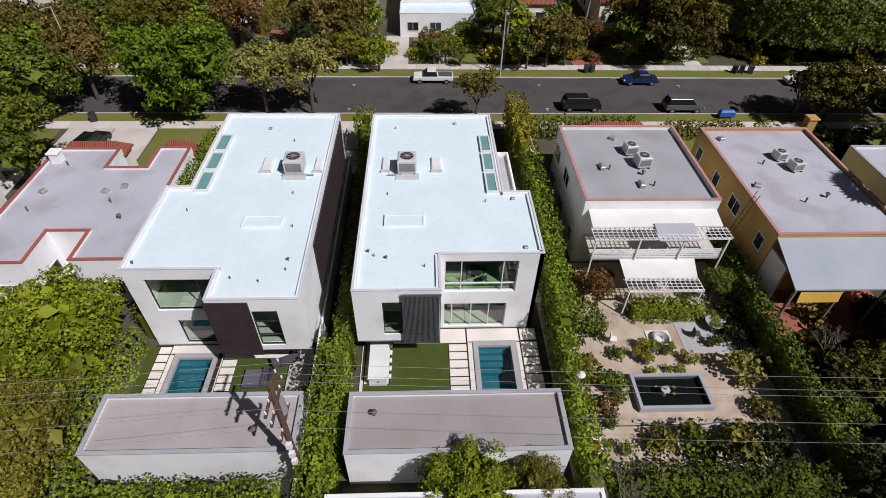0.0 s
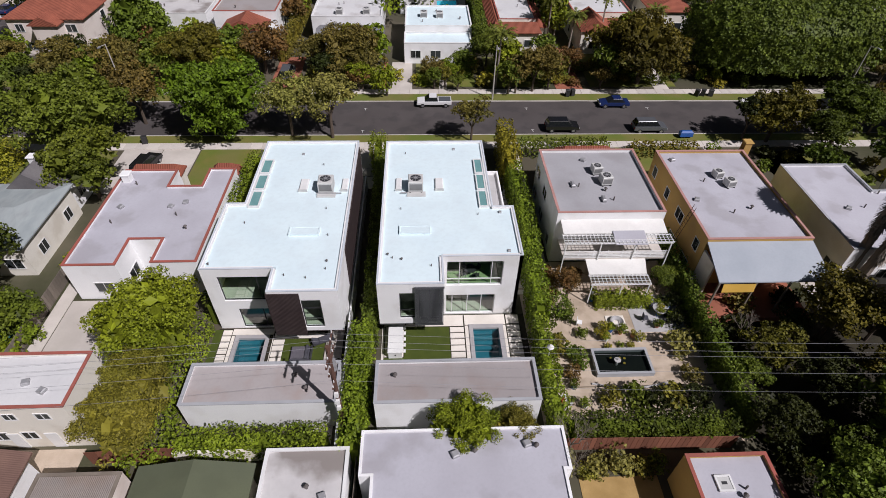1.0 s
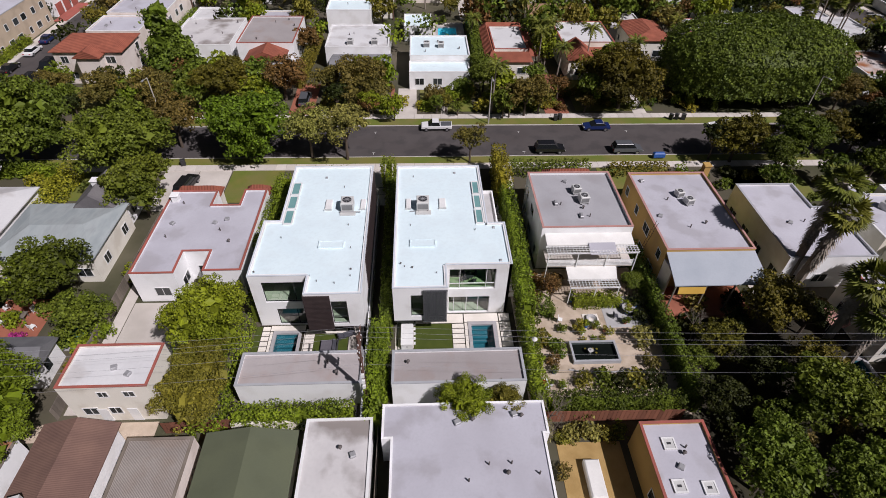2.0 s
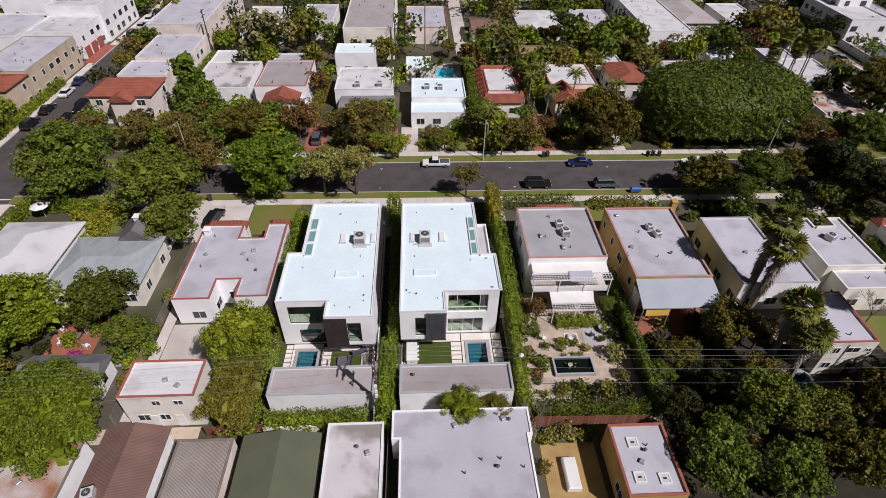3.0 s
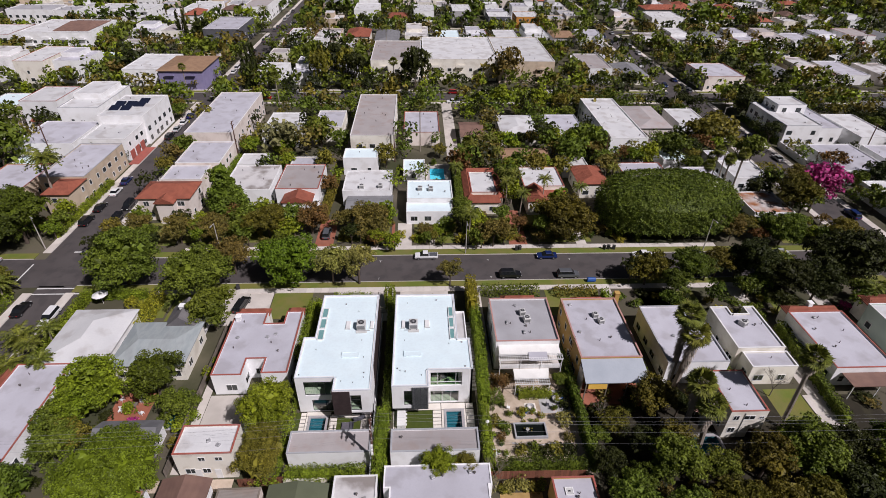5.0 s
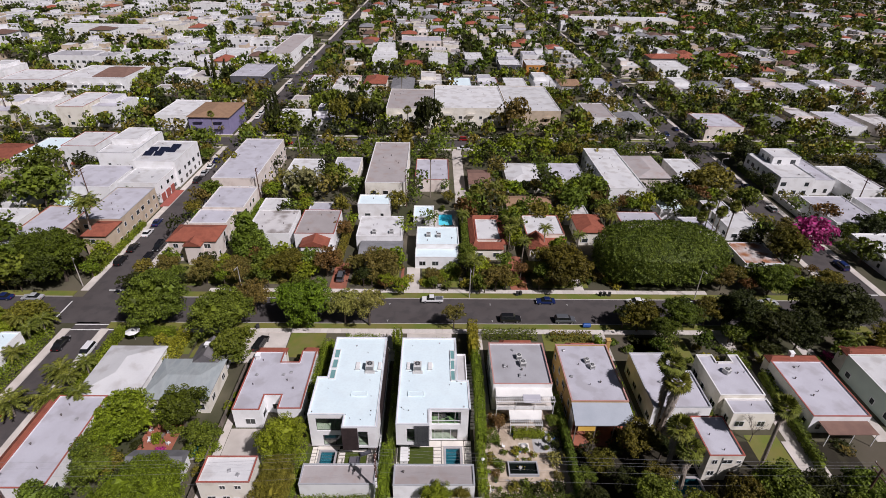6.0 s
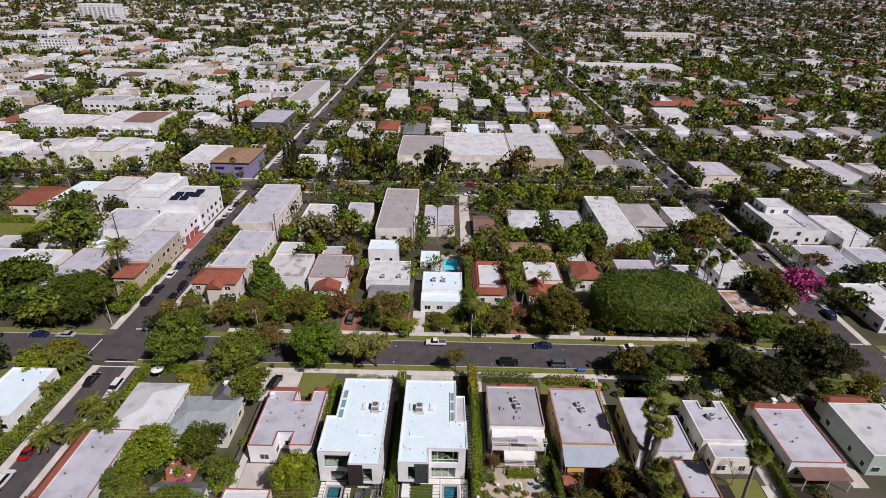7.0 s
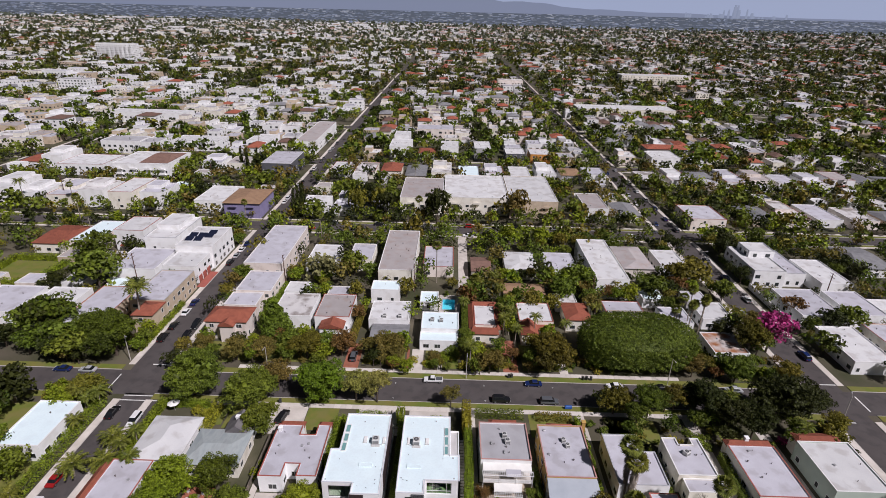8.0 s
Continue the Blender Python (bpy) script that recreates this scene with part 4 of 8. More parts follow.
part("partition", Mesh().box(-4.7, 29.5 - 32, 0.12, 6.9, 29.7 - 32, 7.1), "interior", hb)
glazing(hb, 0.75, 5.75, 4.0, 7.0, Y0 + 0.16, (1.9, 4.75), (4.75,), "white_trim")
glazing(hb, 0.75, 5.3, 0.15, 2.75, Y0 + 0.16, (1.35, 2.75, 4.05), (), "white_trim")
glazing(hb, -3.3, -2.0, 3.4, 6.6, 21.16 - 32, (), (4.35,), "black_frame")
glazing(hb, -1.7, 0.1, 3.2, 7.0, 21.16 - 32, (-0.8,), (), "black_frame")
glazing(hb, -4.2, -0.3, 0.15, 2.5, 24.36 - 32, (-2.9, -1.6), (), "black_frame")
part("balcony_floor", Mesh().box(0.5, 24.6 - 32, 3.9, 6.9, 28.9 - 32, 4.02), "balcony_green", hb, "pale green balcony floor")
scr = part("screen", Mesh().box(-2.05, 20.82 - 32, 2.62, 0.42, 20.9 - 32, 2.75), "slat_metal", hb, "grey upright metal slats")
part("top_rail", Mesh().box(-2.05, 20.82 - 32, 7.3, 0.42, 20.9 - 32, 7.45), "slat_metal", scr)
sl = Mesh().box(-0.025, -0.05, 0, 0.025, 0.05, 4.6).data("slat", "slat_metal")
for i in range(31):
    part("slat", sl, "", scr, "", (-2.0 + i * 0.079, 20.86 - 32, 2.73))
for i in range(3):
    skylight(hb, 4.1, 5.0, 36.4 - 32 - 2.75 * i, 38.9 - 32 - 2.75 * i, ROOF_Z + 0.12)
k = Mesh()
ring(k, rect(-3.4, -0.6, 27.2 - 32, 28.3 - 32), 0.1, ROOF_Z, ROOF_Z + 0.3)
part("roof_hatch", k.box(-3.3, 27.3 - 32, ROOF_Z + 0.1, -0.7, 28.2 - 32, ROOF_Z + 0.26), "membrane", hb)
part("terrace", Mesh().box(5.45, 34.5 - 32, 0, 7.4, 42.0 - 32, 3.6), "stucco_grey", hb)
t = Mesh()
ring(t, rect(5.45, 7.4, 34.5 - 32, 42.0 - 32), 0.15, 3.6, 4.0)
part("terrace_parapet", t, "stucco_white", hb)
for x, y, kd in ((-4.3, 24.6, 1), (-3.9, 24.2, 0), (-3.1, 24.0, 1), (-0.6, 23.2, 0), (-3.3, 30.8, 0), (3.9, 29.9, 0), (6.0, 30.2, 2), (6.2, 24.9, 2), (2.2, 41.0, 2), (-3.0, 40.2, 0)):
    part("roof_vent", vent_data(kd), "", hb, "", (x, y - 32, ROOF_Z + 0.1)).scale = (0.55, 0.55, 0.6)

# house with the dark brown panel (x -19.8 to -8.1)
ha = thing("house", (-14, 32, 0), "modern white two-storey house with flat white roof and dark brown panel", "house", "pair of modern houses")
m = Mesh()
Y0 = 23.0 - 32
UP = [(-4.6, -0.1, 3.75, 6.75), (-3.7, -0.1, 0.15, 2.7)]
wall_with_holes(m, -5.8, 0.2, 0, 7.68, Y0, 0.3, UP)
side_wall(m, -5.8, Y0 + 0.3, 31.8 - 32, 0, 7.68, 0.3)
m.box(-5.5, 31.5 - 32, 0, -3.7, 31.8 - 32, 7.68)
side_wall(m, -3.7, 31.8 - 32, 42.6 - 32, 0, 7.68, -0.3)
m.box(-3.7, 42.3 - 32, 0, 5.6, 42.6 - 32, 7.68)
side_wall(m, 5.9, 23.0 - 32, 42.6 - 32, 0, 2.75, -0.3)
side_wall(m, 5.9, 20.4 - 32, 42.6 - 32, 2.75, 7.68, -0.3)
wall_with_holes(m, 0.2, 5.6, 2.75, 7.68, 20.4 - 32, 0.3, [(2.75, 4.35, 3.2, 6.6)])
side_wall(m, 0.2, 20.7 - 32, 23.0 - 32, 2.75, 7.68, 0.3)
wall_with_holes(m, 0.2, 5.6, 0, 2.75, 23.0 - 32, 0.3, [(0.6, 4.8, 0.15, 2.5)])
for q in m.islands():
    part("wall", q, "stucco_white", ha)
part("panel", Mesh().box(0.17, 20.3 - 32, 2.3, 2.75, 20.38 - 32, 7.45).box(0.1, 20.3 - 32, 2.3, 0.17, 23.0 - 32, 7.45), "cladding", ha, "dark brown wood cladding")
part("soffit", Mesh().box(0.22, 20.42 - 32, 2.6, 5.88, 23.0 - 32, 2.75), "cladding", ha)
part("side_cladding", Mesh().box(5.9, 25.5 - 32, 2.9, 6.0, 41.8 - 32, 7.4), "cladding", ha, "long dark brown clad band")
roofA = [(-5.5, 23.3 - 32), (0.5, 23.3 - 32), (0.5, 20.7 - 32), (5.6, 20.7 - 32), (5.6, 42.3 - 32), (-4.0, 42.3 - 32), (-4.0, 31.5 - 32), (-5.5, 31.5 - 32)]
part("roof", Mesh().prism(roofA, ROOF_Z - 0.3, ROOF_Z + 0.12, True), "membrane", ha)
outA = [(-5.82, 22.98 - 32), (0.18, 22.98 - 32), (0.18, 20.38 - 32), (5.92, 20.38 - 32), (5.92, 42.62 - 32), (-4.02, 42.62 - 32), (-4.02, 31.82 - 32), (-5.82, 31.82 - 32)]
cp = Mesh()
ring(cp, outA, 0.16, 7.67, 7.73)
part("coping", cp, "coping_pale", ha)
part("floor_slab", Mesh().prism(inset(outA, 0.32), 2.9, 3.3, True), "interior_floor", ha)
part("floor_slab", Mesh().box(-5.4, 23.4 - 32, 0.0, 5.5, 42.0 - 32, 0.12), "interior_floor", ha)
part("partition", Mesh().box(-5.4, 28.0 - 32, 0.12, 5.5, 28.2 - 32, 7.1), "interior", ha)
glazing(ha, -4.6, -0.1, 3.75, 6.75, Y0 + 0.2, (-1.4,))
glazing(ha, -3.7, -0.1, 0.15, 2.7, Y0 + 0.16, (-1.6,))
glazing(ha, 2.75, 4.35, 3.2, 6.6, 20.56 - 32, (), (4.2, 5.5))
glazing(ha, 0.6, 4.8, 0.15, 2.5, 23.16 - 32, (2.0, 3.4))
for i in range(3):
    skylight(ha, -3.8 + 0.15, -2.6, 36.6 - 32 - 2.7 * i, 39.0 - 32 - 2.7 * i, ROOF_Z + 0.12)
k = Mesh()
ring(k, rect(0.8, 3.5, 27.2 - 32, 28.3 - 32), 0.1, ROOF_Z, ROOF_Z + 0.3)
part("roof_hatch", k.box(0.9, 27.3 - 32, ROOF_Z + 0.1, 3.4, 28.2 - 32, ROOF_Z + 0.26), "membrane", ha)
for x, y, kd in ((-5.2, 23.7, 1), (1.3, 22.3, 0), (3.1, 22.0, 0), (4.6, 23.9, 1), (4.6, 23.0, 0), (4.3, 27.2, 0), (3.7, 31.0, 0), (0.2, 40.2, 2), (2.6, 38.2, 0), (-3.4, 29.0, 0)):
    part("roof_vent", vent_data(kd), "", ha, "", (x, y - 32, ROOF_Z + 0.1)).scale = (0.55, 0.55, 0.6)
SIDE = Mesh().box(-8.0, 10.5, 0, -7.85, 44.0, 2.0)
solid("garden_wall", SIDE, "stucco_white", "white rendered garden wall between the two houses", "wall", "structure")


def roof_ac(x, y, z, rz=0.0, s=1.0, label="grey rooftop air conditioner with a round fan"):
    t = thing("air_conditioner", (x, y, z), label, "air conditioner", "rooftop units", "", rz)
    m = Mesh().box(-0.6, -0.6, 0.14, 0.6, 0.6, 1.1, 0.06)
    part("casing", m, "metal_pale", t)
    fan = part("fan_grille", Mesh().tube((0, 0, 1.09), (0, 0, 1.12), 0.44, sides=18), "metal_dark", t)
    part("hub", Mesh().tube((0, 0, 1.12), (0, 0, 1.16), 0.14, sides=10), "metal_grey", fan)
    for a in range(4):
        b = part("guard_bar", Mesh().box(-0.44, -0.015, 1.12, 0.44, 0.015, 1.14), "metal_grey", fan, "", (0, 0, 0), a * 0.785)
    part("coil_panel", Mesh().box(-0.5, -0.615, 0.3, 0.5, -0.6, 0.9), "metal_coil", t)
    for a in (-0.5, 0.4):
        part("skid", Mesh().box(a, -0.65, -0.02, a + 0.1, 0.65, 0.14), "metal_dark", t)
    t.scale = (s, s, s)
    return t


OCC += [(-20, 8.5, 10, 45)]
ZR = ROOF_Z + 0.12
for hx, sg, mats in ((-10.6, 1, 0), (-1.9, -1, 0)):
    roof_ac(hx, 34.0, ZR, 0.0, 1.2, "grey rooftop air conditioner standing on a white roof")
    for dx, wd in ((-2.3 * sg, 0.8), (1.7 * sg, 0.6)):
        d = thing("duct", (hx + dx, 34.6, ZR), "boxed metal duct lying on a white roof", "duct", "rooftop ducts")
        part("casing", Mesh().box(-wd / 2, -0.9, -0.02, wd / 2, 1.0, 0.22, 0.08), "white_trim", d)
        part("flange", Mesh().box(-wd / 2 - 0.05, -0.96, -0.02, wd / 2 + 0.05, -0.9, 0.26), "metal_pale", d)
    ty = thing("equipment_pad", (hx, 33.2, ZR), "low pale metal tray in front of a rooftop unit", "tray", "rooftop trays")
    part("tray", Mesh().box(-0.85, -0.5, -0.01, 0.95, 0.25, 0.12, 0.03), "metal_pale", ty)
    part("pipe", Mesh().tube((-0.9, 0.0, 0.16), (1.5 * sg, 0.0, 0.16), 0.06, sides=7), "metal_grey", ty)

# ---- neighbours in the same row ----
building("grey-roofed two-storey stucco house with a rear awning", rect(11.9, 22.6, 31.2, 42.4), 6.6, "stucco_white", "cap_grey", "pale_trim", vents=4, wins="WNE", par=0.32)
building("ochre two-storey stucco house with grey roof", rect(25.2, 35.3, 27.2, 42.2), 6.5, "stucco_yellow", "cap_sheet", "pale_trim", vents=5, wins="WEN", par=0.25)
building("low white house with grey flat roof", [(40.0, 27.2), (50.4, 27.2), (50.4, 36.5), (47.8, 36.5), (47.8, 41.5), (40.0, 41.5)], 5.0, "stucco_white", "cap_sheet", "grey_trim", vents=5)
building("cream house with grey flat roof and red-tiled porch", [(53.3, 30.2), (61.6, 30.2), (61.6, 41.0), (59.6, 41.0), (59.6, 39.0), (56.5, 39.0), (56.5, 41.0), (53.3, 41.0)], 5.0, "stucco_cream", "cap_sheet", "white_trim", vents=4)
building("lower rear wing of a cream house", rect(54.2, 62.0, 26.6, 30.1), 4.2, "stucco_cream", "cap_sheet", "white_trim", vents=1, name="house_wing")
building("white house with grey flat roof and red tile edge", rect(68.2, 78.6, 26.0, 40.2), 4.2, "stucco_white", "cap_sheet", "clay_trim", vents=6)
building("pale green house with white flat roof", rect(84.0, 95.5, 27.0, 41.0), 5.2, "stucco_green", "roof_white", "white_trim", vents=3)
guest = building("cream two-storey guest house with grey flat roof", rect(44.9, 50.6, 16.3, 24.4), 6.0, "stucco_cream", "cap_sheet", "clay_trim", vents=2, wins="WE")
GO = mid(rect(44.9, 50.6, 16.3, 24.4))
for u, z, w, h in ((46.0, 4.1, 0.8, 0.9), (48.0, 4.2, 1.6, 0.8), (46.0, 1.3, 1.0, 1.0), (49.9, 4.3, 0.6, 0.5)):
    window(guest, GO, "S", 16.3, u, z, w, h)
part("door", Mesh().box(1.0, -4.11, 0.02, 2.0, -4.05, 2.05, 0.02), "wood_pole", guest, "brown timber door")
part("downpipe", Mesh().tube((-0.6, -4.12, 0.1), (-0.6, -4.12, 5.6), 0.05, sides=7), "metal_grey", guest)
building("white single-storey house with grey flat roof edged in red", [(-34.1, 26.9), (-29.3, 26.9), (-29.3, 30.4), (-26.3, 30.4), (-26.3, 27.2), (-22.1, 27.2), (-22.1, 42.2), (-25.0, 42.2), (-25.0, 39.0), (-28.4, 39.0), (-28.4, 42.0), (-34.1, 42.0)],
         4.5, "stucco_white", "cap_sheet", "clay_trim", vents=7)
pitched_house("white cottage with a weathered blue-grey low roof", -51.2, -39.8, 30.2, 40.0, 3.9, 0.9, "X", "stucco_cream", "roof_bluegrey", hip=3.0)
pitched_house("white cottage gable with dark shingle roof", -46.0, -40.4, 39.5, 44.5, 3.6, 2.4, "Y", "stucco_white", "shingle_dark")
pitched_house("white corner house with pale grey low roof", -63.5, -53.0, 31.4, 44.0, 3.7, 1.3, "Y", "stucco_white", "roof_white", hip=4.5)
building("long grey-roofed corner house with red edge", rect(-66.0, -57.4, 12.0, 30.6), 4.0, "stucco_white", "cap_sheet", "clay_trim", vents=5)
flat = building("white two-storey garage flat with red roof edge", rect(-34.3, -26.4, 11.9, 16.6), 5.5, "stucco_cream", "roof_white", "clay_trim", vents=2, wins="E")
FO = mid(rect(-34.3, -26.4, 11.9, 16.6))
for u, z, w, h in ((-28.3, 4.0, 0.9, 0.7), (-30.6, 4.0, 0.8, 0.7), (-30.4, 1.3, 1.0, 0.9), (-32.6, 1.2, 1.3, 1.0)):
    window(flat, FO, "S", 11.9, u, z, w, h)
for u in (-28.9, -31.6):
    part("door", Mesh().box(u - 0.45 - FO[0], 11.84 - FO[1], 0.02, u + 0.45 - FO[0], 11.9 - FO[1], 2.05, 0.02), "white_trim", flat, "plain white door")
building("flat-roofed rendered garage with grey roof", rect(-19.6, -7.9, 13.0, 16.7), 3.5, "stucco_white", "cap_tan", "grey_trim", vents=2, wins="", name="garage", category="garage", par=0.2)
building("flat-roofed rendered garage with grey roof", rect(-5.1, 7.5, 12.6, 16.4), 3.8, "stucco_white", "cap_tan", "grey_trim", vents=1, wins="", name="garage", category="garage", par=0.2)
pitched_house("brown-shingled low garage beside a shed", -35.0, -29.2, 0.0, 9.6, 2.9, 1.0, "Y", "stucco_white", "shingle_brown", wins="")
building("low shed with corrugated grey roof", rect(-27.6, -22.0, 0.0, 8.4), 2.9, "stucco_pink", "corrugated", "wood_grey", vents=0, wins="", name="shed", category="shed", par=0.05)
pitched_house("low garage with dull green roof", -20.7, -13.5, 0.0, 8.4, 2.8, 0.8, "Y", "stucco_cream", "roof_green", wins="")
building("low white garage with stained white roof", rect(-12.5, -6.7, 0.0, 9.7), 3.0, "stucco_white", "roof_dirty", "white_trim", vents=2, wins="", name="garage", category="garage", par=0.1)
building("wide flat-roofed house with pale lavender-grey roof", [(-5.0, 0.0), (8.2, 0.0), (8.2, 7.2), (8.6, 7.2), (8.6, 10.4), (-5.8, 10.4), (-5.8, 7.1), (-5.0, 7.1)], 4.0, "stucco_white", "cap_sheet", None, vents=9, par=0.12)
pitched_house("grey-shingled small house under trees", -47.4, -39.2, 15.6, 19.4, 2.9, 1.3, "X", "stucco_white", "shingle_grey")
building("low shed with a rusty sheet roof", rect(-44.5, -37.2, 1.0, 8.8), 2.6, "stucco_white", "rust_sheet", "wood_grey", vents=1, wins="", name="shed", category="shed", par=0.05)
building("ochre garage with stained grey roof", rect(16.6, 22.3, 0.5, 8.0), 4.0, "stucco_yellow", "cap_sheet", "clay_trim", vents=3, name="garage", category="garage")

t = thing("house_wing", (-67.4, 21.3, 0), "long red-tiled lean-to roof along a corner house", "roof")
part("wall", Mesh().box(-1.0, -9.2, 0, 1.3, 9.2, 2.6), "stucco_white", t)
gable(t, "roof", -1.2, 1.35, -9.3, 9.3, 2.7, 0.9, "Y", "clay_tile", 0.1, 0.6)

# ---- back gardens of the two modern houses ----
def pool(x0, x1, y0, y1, label, depth=1.4, edge=0.55, steps=True, plaster="pool_plaster"):
    """A pool sunk below its rim: coping, basin walls and floor, steps, water."""
    cx, cy = (x0 + x1) / 2, (y0 + y1) / 2
    p = thing("swimming_pool", (cx, cy, 0), label, "swimming pool")
    o = rect(x0 - cx, x1 - cx, y0 - cy, y1 - cy)
    m = Mesh()
    ring(m, inset(o, -edge), edge + 0.01, -0.15, 0.1)
    part("coping", m, "pool_edge", p, "grey stone pool edge")
    b = Mesh()
    w, d = (x1 - x0) / 2, (y1 - y0) / 2
    b.quad((-w, -d, -depth), (w, -d, -depth), (w, d, -depth), (-w, d, -depth))
    for q in (((-w, -d), (-w, d)), ((-w, d), (w, d)), ((w, d), (w, -d)), ((w, -d), (-w, -d))):
        (xa, ya), (xb, yb) = q
        b.quad((xa, ya, -depth), (xb, yb, -depth), (xb, yb, 0.05), (xa, ya, 0.05))
    part("basin", b.islands()[0], plaster, p, "blue-green plaster basin")
    if steps:
        for i in range(4):
            part("step", Mesh().box(-w + 0.01, d - 0.4 * (i + 1), -depth + 0.01, w - 0.6, d - 0.4 * i - 0.01, -0.3 - 0.25 * i, 0.03), plaster, p)
    wt = part("water", Mesh().quad((-w + 0.01, -d + 0.01, -0.1), (w - 0.01, -d + 0.01, -0.1), (w - 0.01, d - 0.01, -0.1), (-w + 0.01, d - 0.01, -0.1)), "water", p)
    wt.visible_shadow = False
    return p


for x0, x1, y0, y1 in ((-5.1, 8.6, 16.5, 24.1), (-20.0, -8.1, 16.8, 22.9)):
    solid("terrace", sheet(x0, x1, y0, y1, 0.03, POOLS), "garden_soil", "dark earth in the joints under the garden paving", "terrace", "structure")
# pale paving bands next to the houses
def paving(label, big, cols):
    """Large slabs, and columns of stepping slabs with dark joints between them."""
    p = thing("terrace_paving", (0, 0, 0), label, "paving", "", "structure")
    for x0, x1, y0, y1 in big:
        part("slab", Mesh().box(x0 + 0.04, y0 + 0.04, -0.05, x1 - 0.04, y1 - 0.04, 0.1, 0.015), "paver", p)
    for x0, x1, top, n, pitch in cols:
        d = Mesh().box((x0 - x1) / 2, -pitch / 2 + 0.06, -0.05, (x1 - x0) / 2, pitch / 2 - 0.06, 0.1, 0.015).data("slab", "paver")
        for i in range(n):
            part("slab", d, "", p, "", ((x0 + x1) / 2, top - pitch * (i + 0.5), 0))
    return p


paving("pale stone paving of large slabs beside the lawn and pool", [(-2.95, 2.43, 22.7, 24.05), (2.46, 6.36, 22.8, 24.05), (-5.0, -3.05, 22.8, 24.1), (2.46, 2.95, 17.1, 22.78), (6.0, 6.36, 17.1, 22.78), (6.4, 7.65, 22.9, 24.0), (-5.15, -4.85, 17.1, 22.7), (-4.85, -3.1, 19.35, 22.75)],
       [(1.12, 2.4, 22.65, 8, 0.7), (6.42, 7.6, 22.8, 8, 0.7)])
turf = [(-5.1, 17.1), (1.05, 17.1), (1.05, 22.65), (-3.05, 22.65), (-3.05, 19.3), (-5.1, 19.3)]
solid("turf", Mesh().prism(turf, -0.05, 0.08, True), "turf", "square of dense artificial turf", "lawn", "structure")
pool(3.25, 5.65, 17.6, 22.45, "small rectangular pool with clear blue-green water", edge=0.42)
paving("pale stone paving of large slabs beside the pool", [(-18.72, -14.9, 22.1, 22.85), (-14.86, -10.3, 21.62, 22.3), (-18.72, -18.36, 17.2, 22.06), (-15.0, -14.86, 17.2, 22.06)],
       [(-19.55, -18.76, 22.75, 8, 0.68), (-14.84, -13.85, 21.58, 6, 0.65)])
solid("turf", Mesh().box(-13.82, 17.2, -0.05, -10.2, 21.58, 0.08), "turf", "strip of dense artificial turf", "lawn", "structure")
solid("turf", Mesh().box(-20.3, 17.2, -0.05, -19.62, 22.75, 0.08), "turf", "strip of grass beside stepping slabs", "lawn", "structure")
pool(-18.0, -15.6, 17.6, 21.75, "small rectangular pool with clear blue-green water", edge=0.34)
patch("side_path", -10.1, -8.6, 10.5, 22.5, 0.08, "concrete", "pale concrete side path beside the turf")

# outdoor kitchen block and lounge furniture
q = thing("outdoor_kitchen", (-3.82, 20.85, 0.03), "long white outdoor kitchen counter standing on the terrace", "counter")
part("body", Mesh().box(-0.6, -1.62, 0, 0.6, 1.62, 0.92, 0.02), "stucco_white", q)
part("worktop", Mesh().box(-0.66, -1.7, 0.92, 0.66, 1.7, 1.0, 0.02), "white_trim", q)
for i in range(5):
    part("stool_rest", Mesh().box(0.66, -1.45 + 0.65 * i, 0.6, 0.9, -1.15 + 0.65 * i, 0.8, 0.06), "white_trim", q)
part("fan_grille", Mesh().tube((0.0, -1.64, 0.5), (0.0, -1.62, 0.5), 0.07, sides=10), "metal_dark", q)
w = thing("sun_screen", (-0.2, 17.35, 0.08), "white folded garden screen lying on the turf", "screen")
part("panel", Mesh().box(-1.0, -0.1, -0.01, 1.0, 0.1, 0.5, 0.02), "white_trim", w)
part("fin", Mesh().prism([(-1.05, -0.3), (-0.6, 0.0), (-1.05, 0.35)], -0.01, 0.75, True), "white_trim", w)


def lounger(x, y, rz, label="dark woven sun lounger on the turf"):
    t = thing("sun_lounger", (x, y, 0.08), label, "lounger", "garden loungers", "", rz)
    part("frame", Mesh().box(-0.35, -0.95, 0.22, 0.35, 0.95, 0.3), "metal_dark", t)
    part("mattress", Mesh().box(-0.33, -0.9, 0.3, 0.33, 0.35, 0.42, 0.03), "cushion_dark", t)
    part("backrest", Mesh().quad((-0.33, 0.35, 0.34), (0.33, 0.35, 0.34), (0.33, 0.9, 0.7), (-0.33, 0.9, 0.7)).quad((-0.33, 0.42, 0.26), (-0.33, 0.97, 0.62), (0.33, 0.97, 0.62), (0.33, 0.42, 0.26)), "cushion_dark", t)
    for a in (-0.3, 0.25):
        for b in (-0.85, 0.8):
            part("leg", Mesh().box(a, b, -0.02, a + 0.05, b + 0.05, 0.22), "metal_dark", t)
    return t


s = thing("outdoor_sofa", (-12.1, 19.85, 0.08), "low dark square outdoor sofa on the turf", "sofa")
part("base", Mesh().box(-0.92, -0.7, 0, 0.92, 0.7, 0.26, 0.03), "cushion_dark", s)
part("backrest", Mesh().box(0.36, -0.7, 0.26, 0.58, 0.72, 0.5, 0.05), "cushion_dark", s)
part("cushion", Mesh().box(-0.86, -0.64, 0.26, 0.34, 0.64, 0.36, 0.04), "cushion_grey", s, "grey flat cushion")
part("rail", Mesh().box(0.84, -0.72, 0.26, 0.92, 0.72, 0.42), "metal_dark", s)
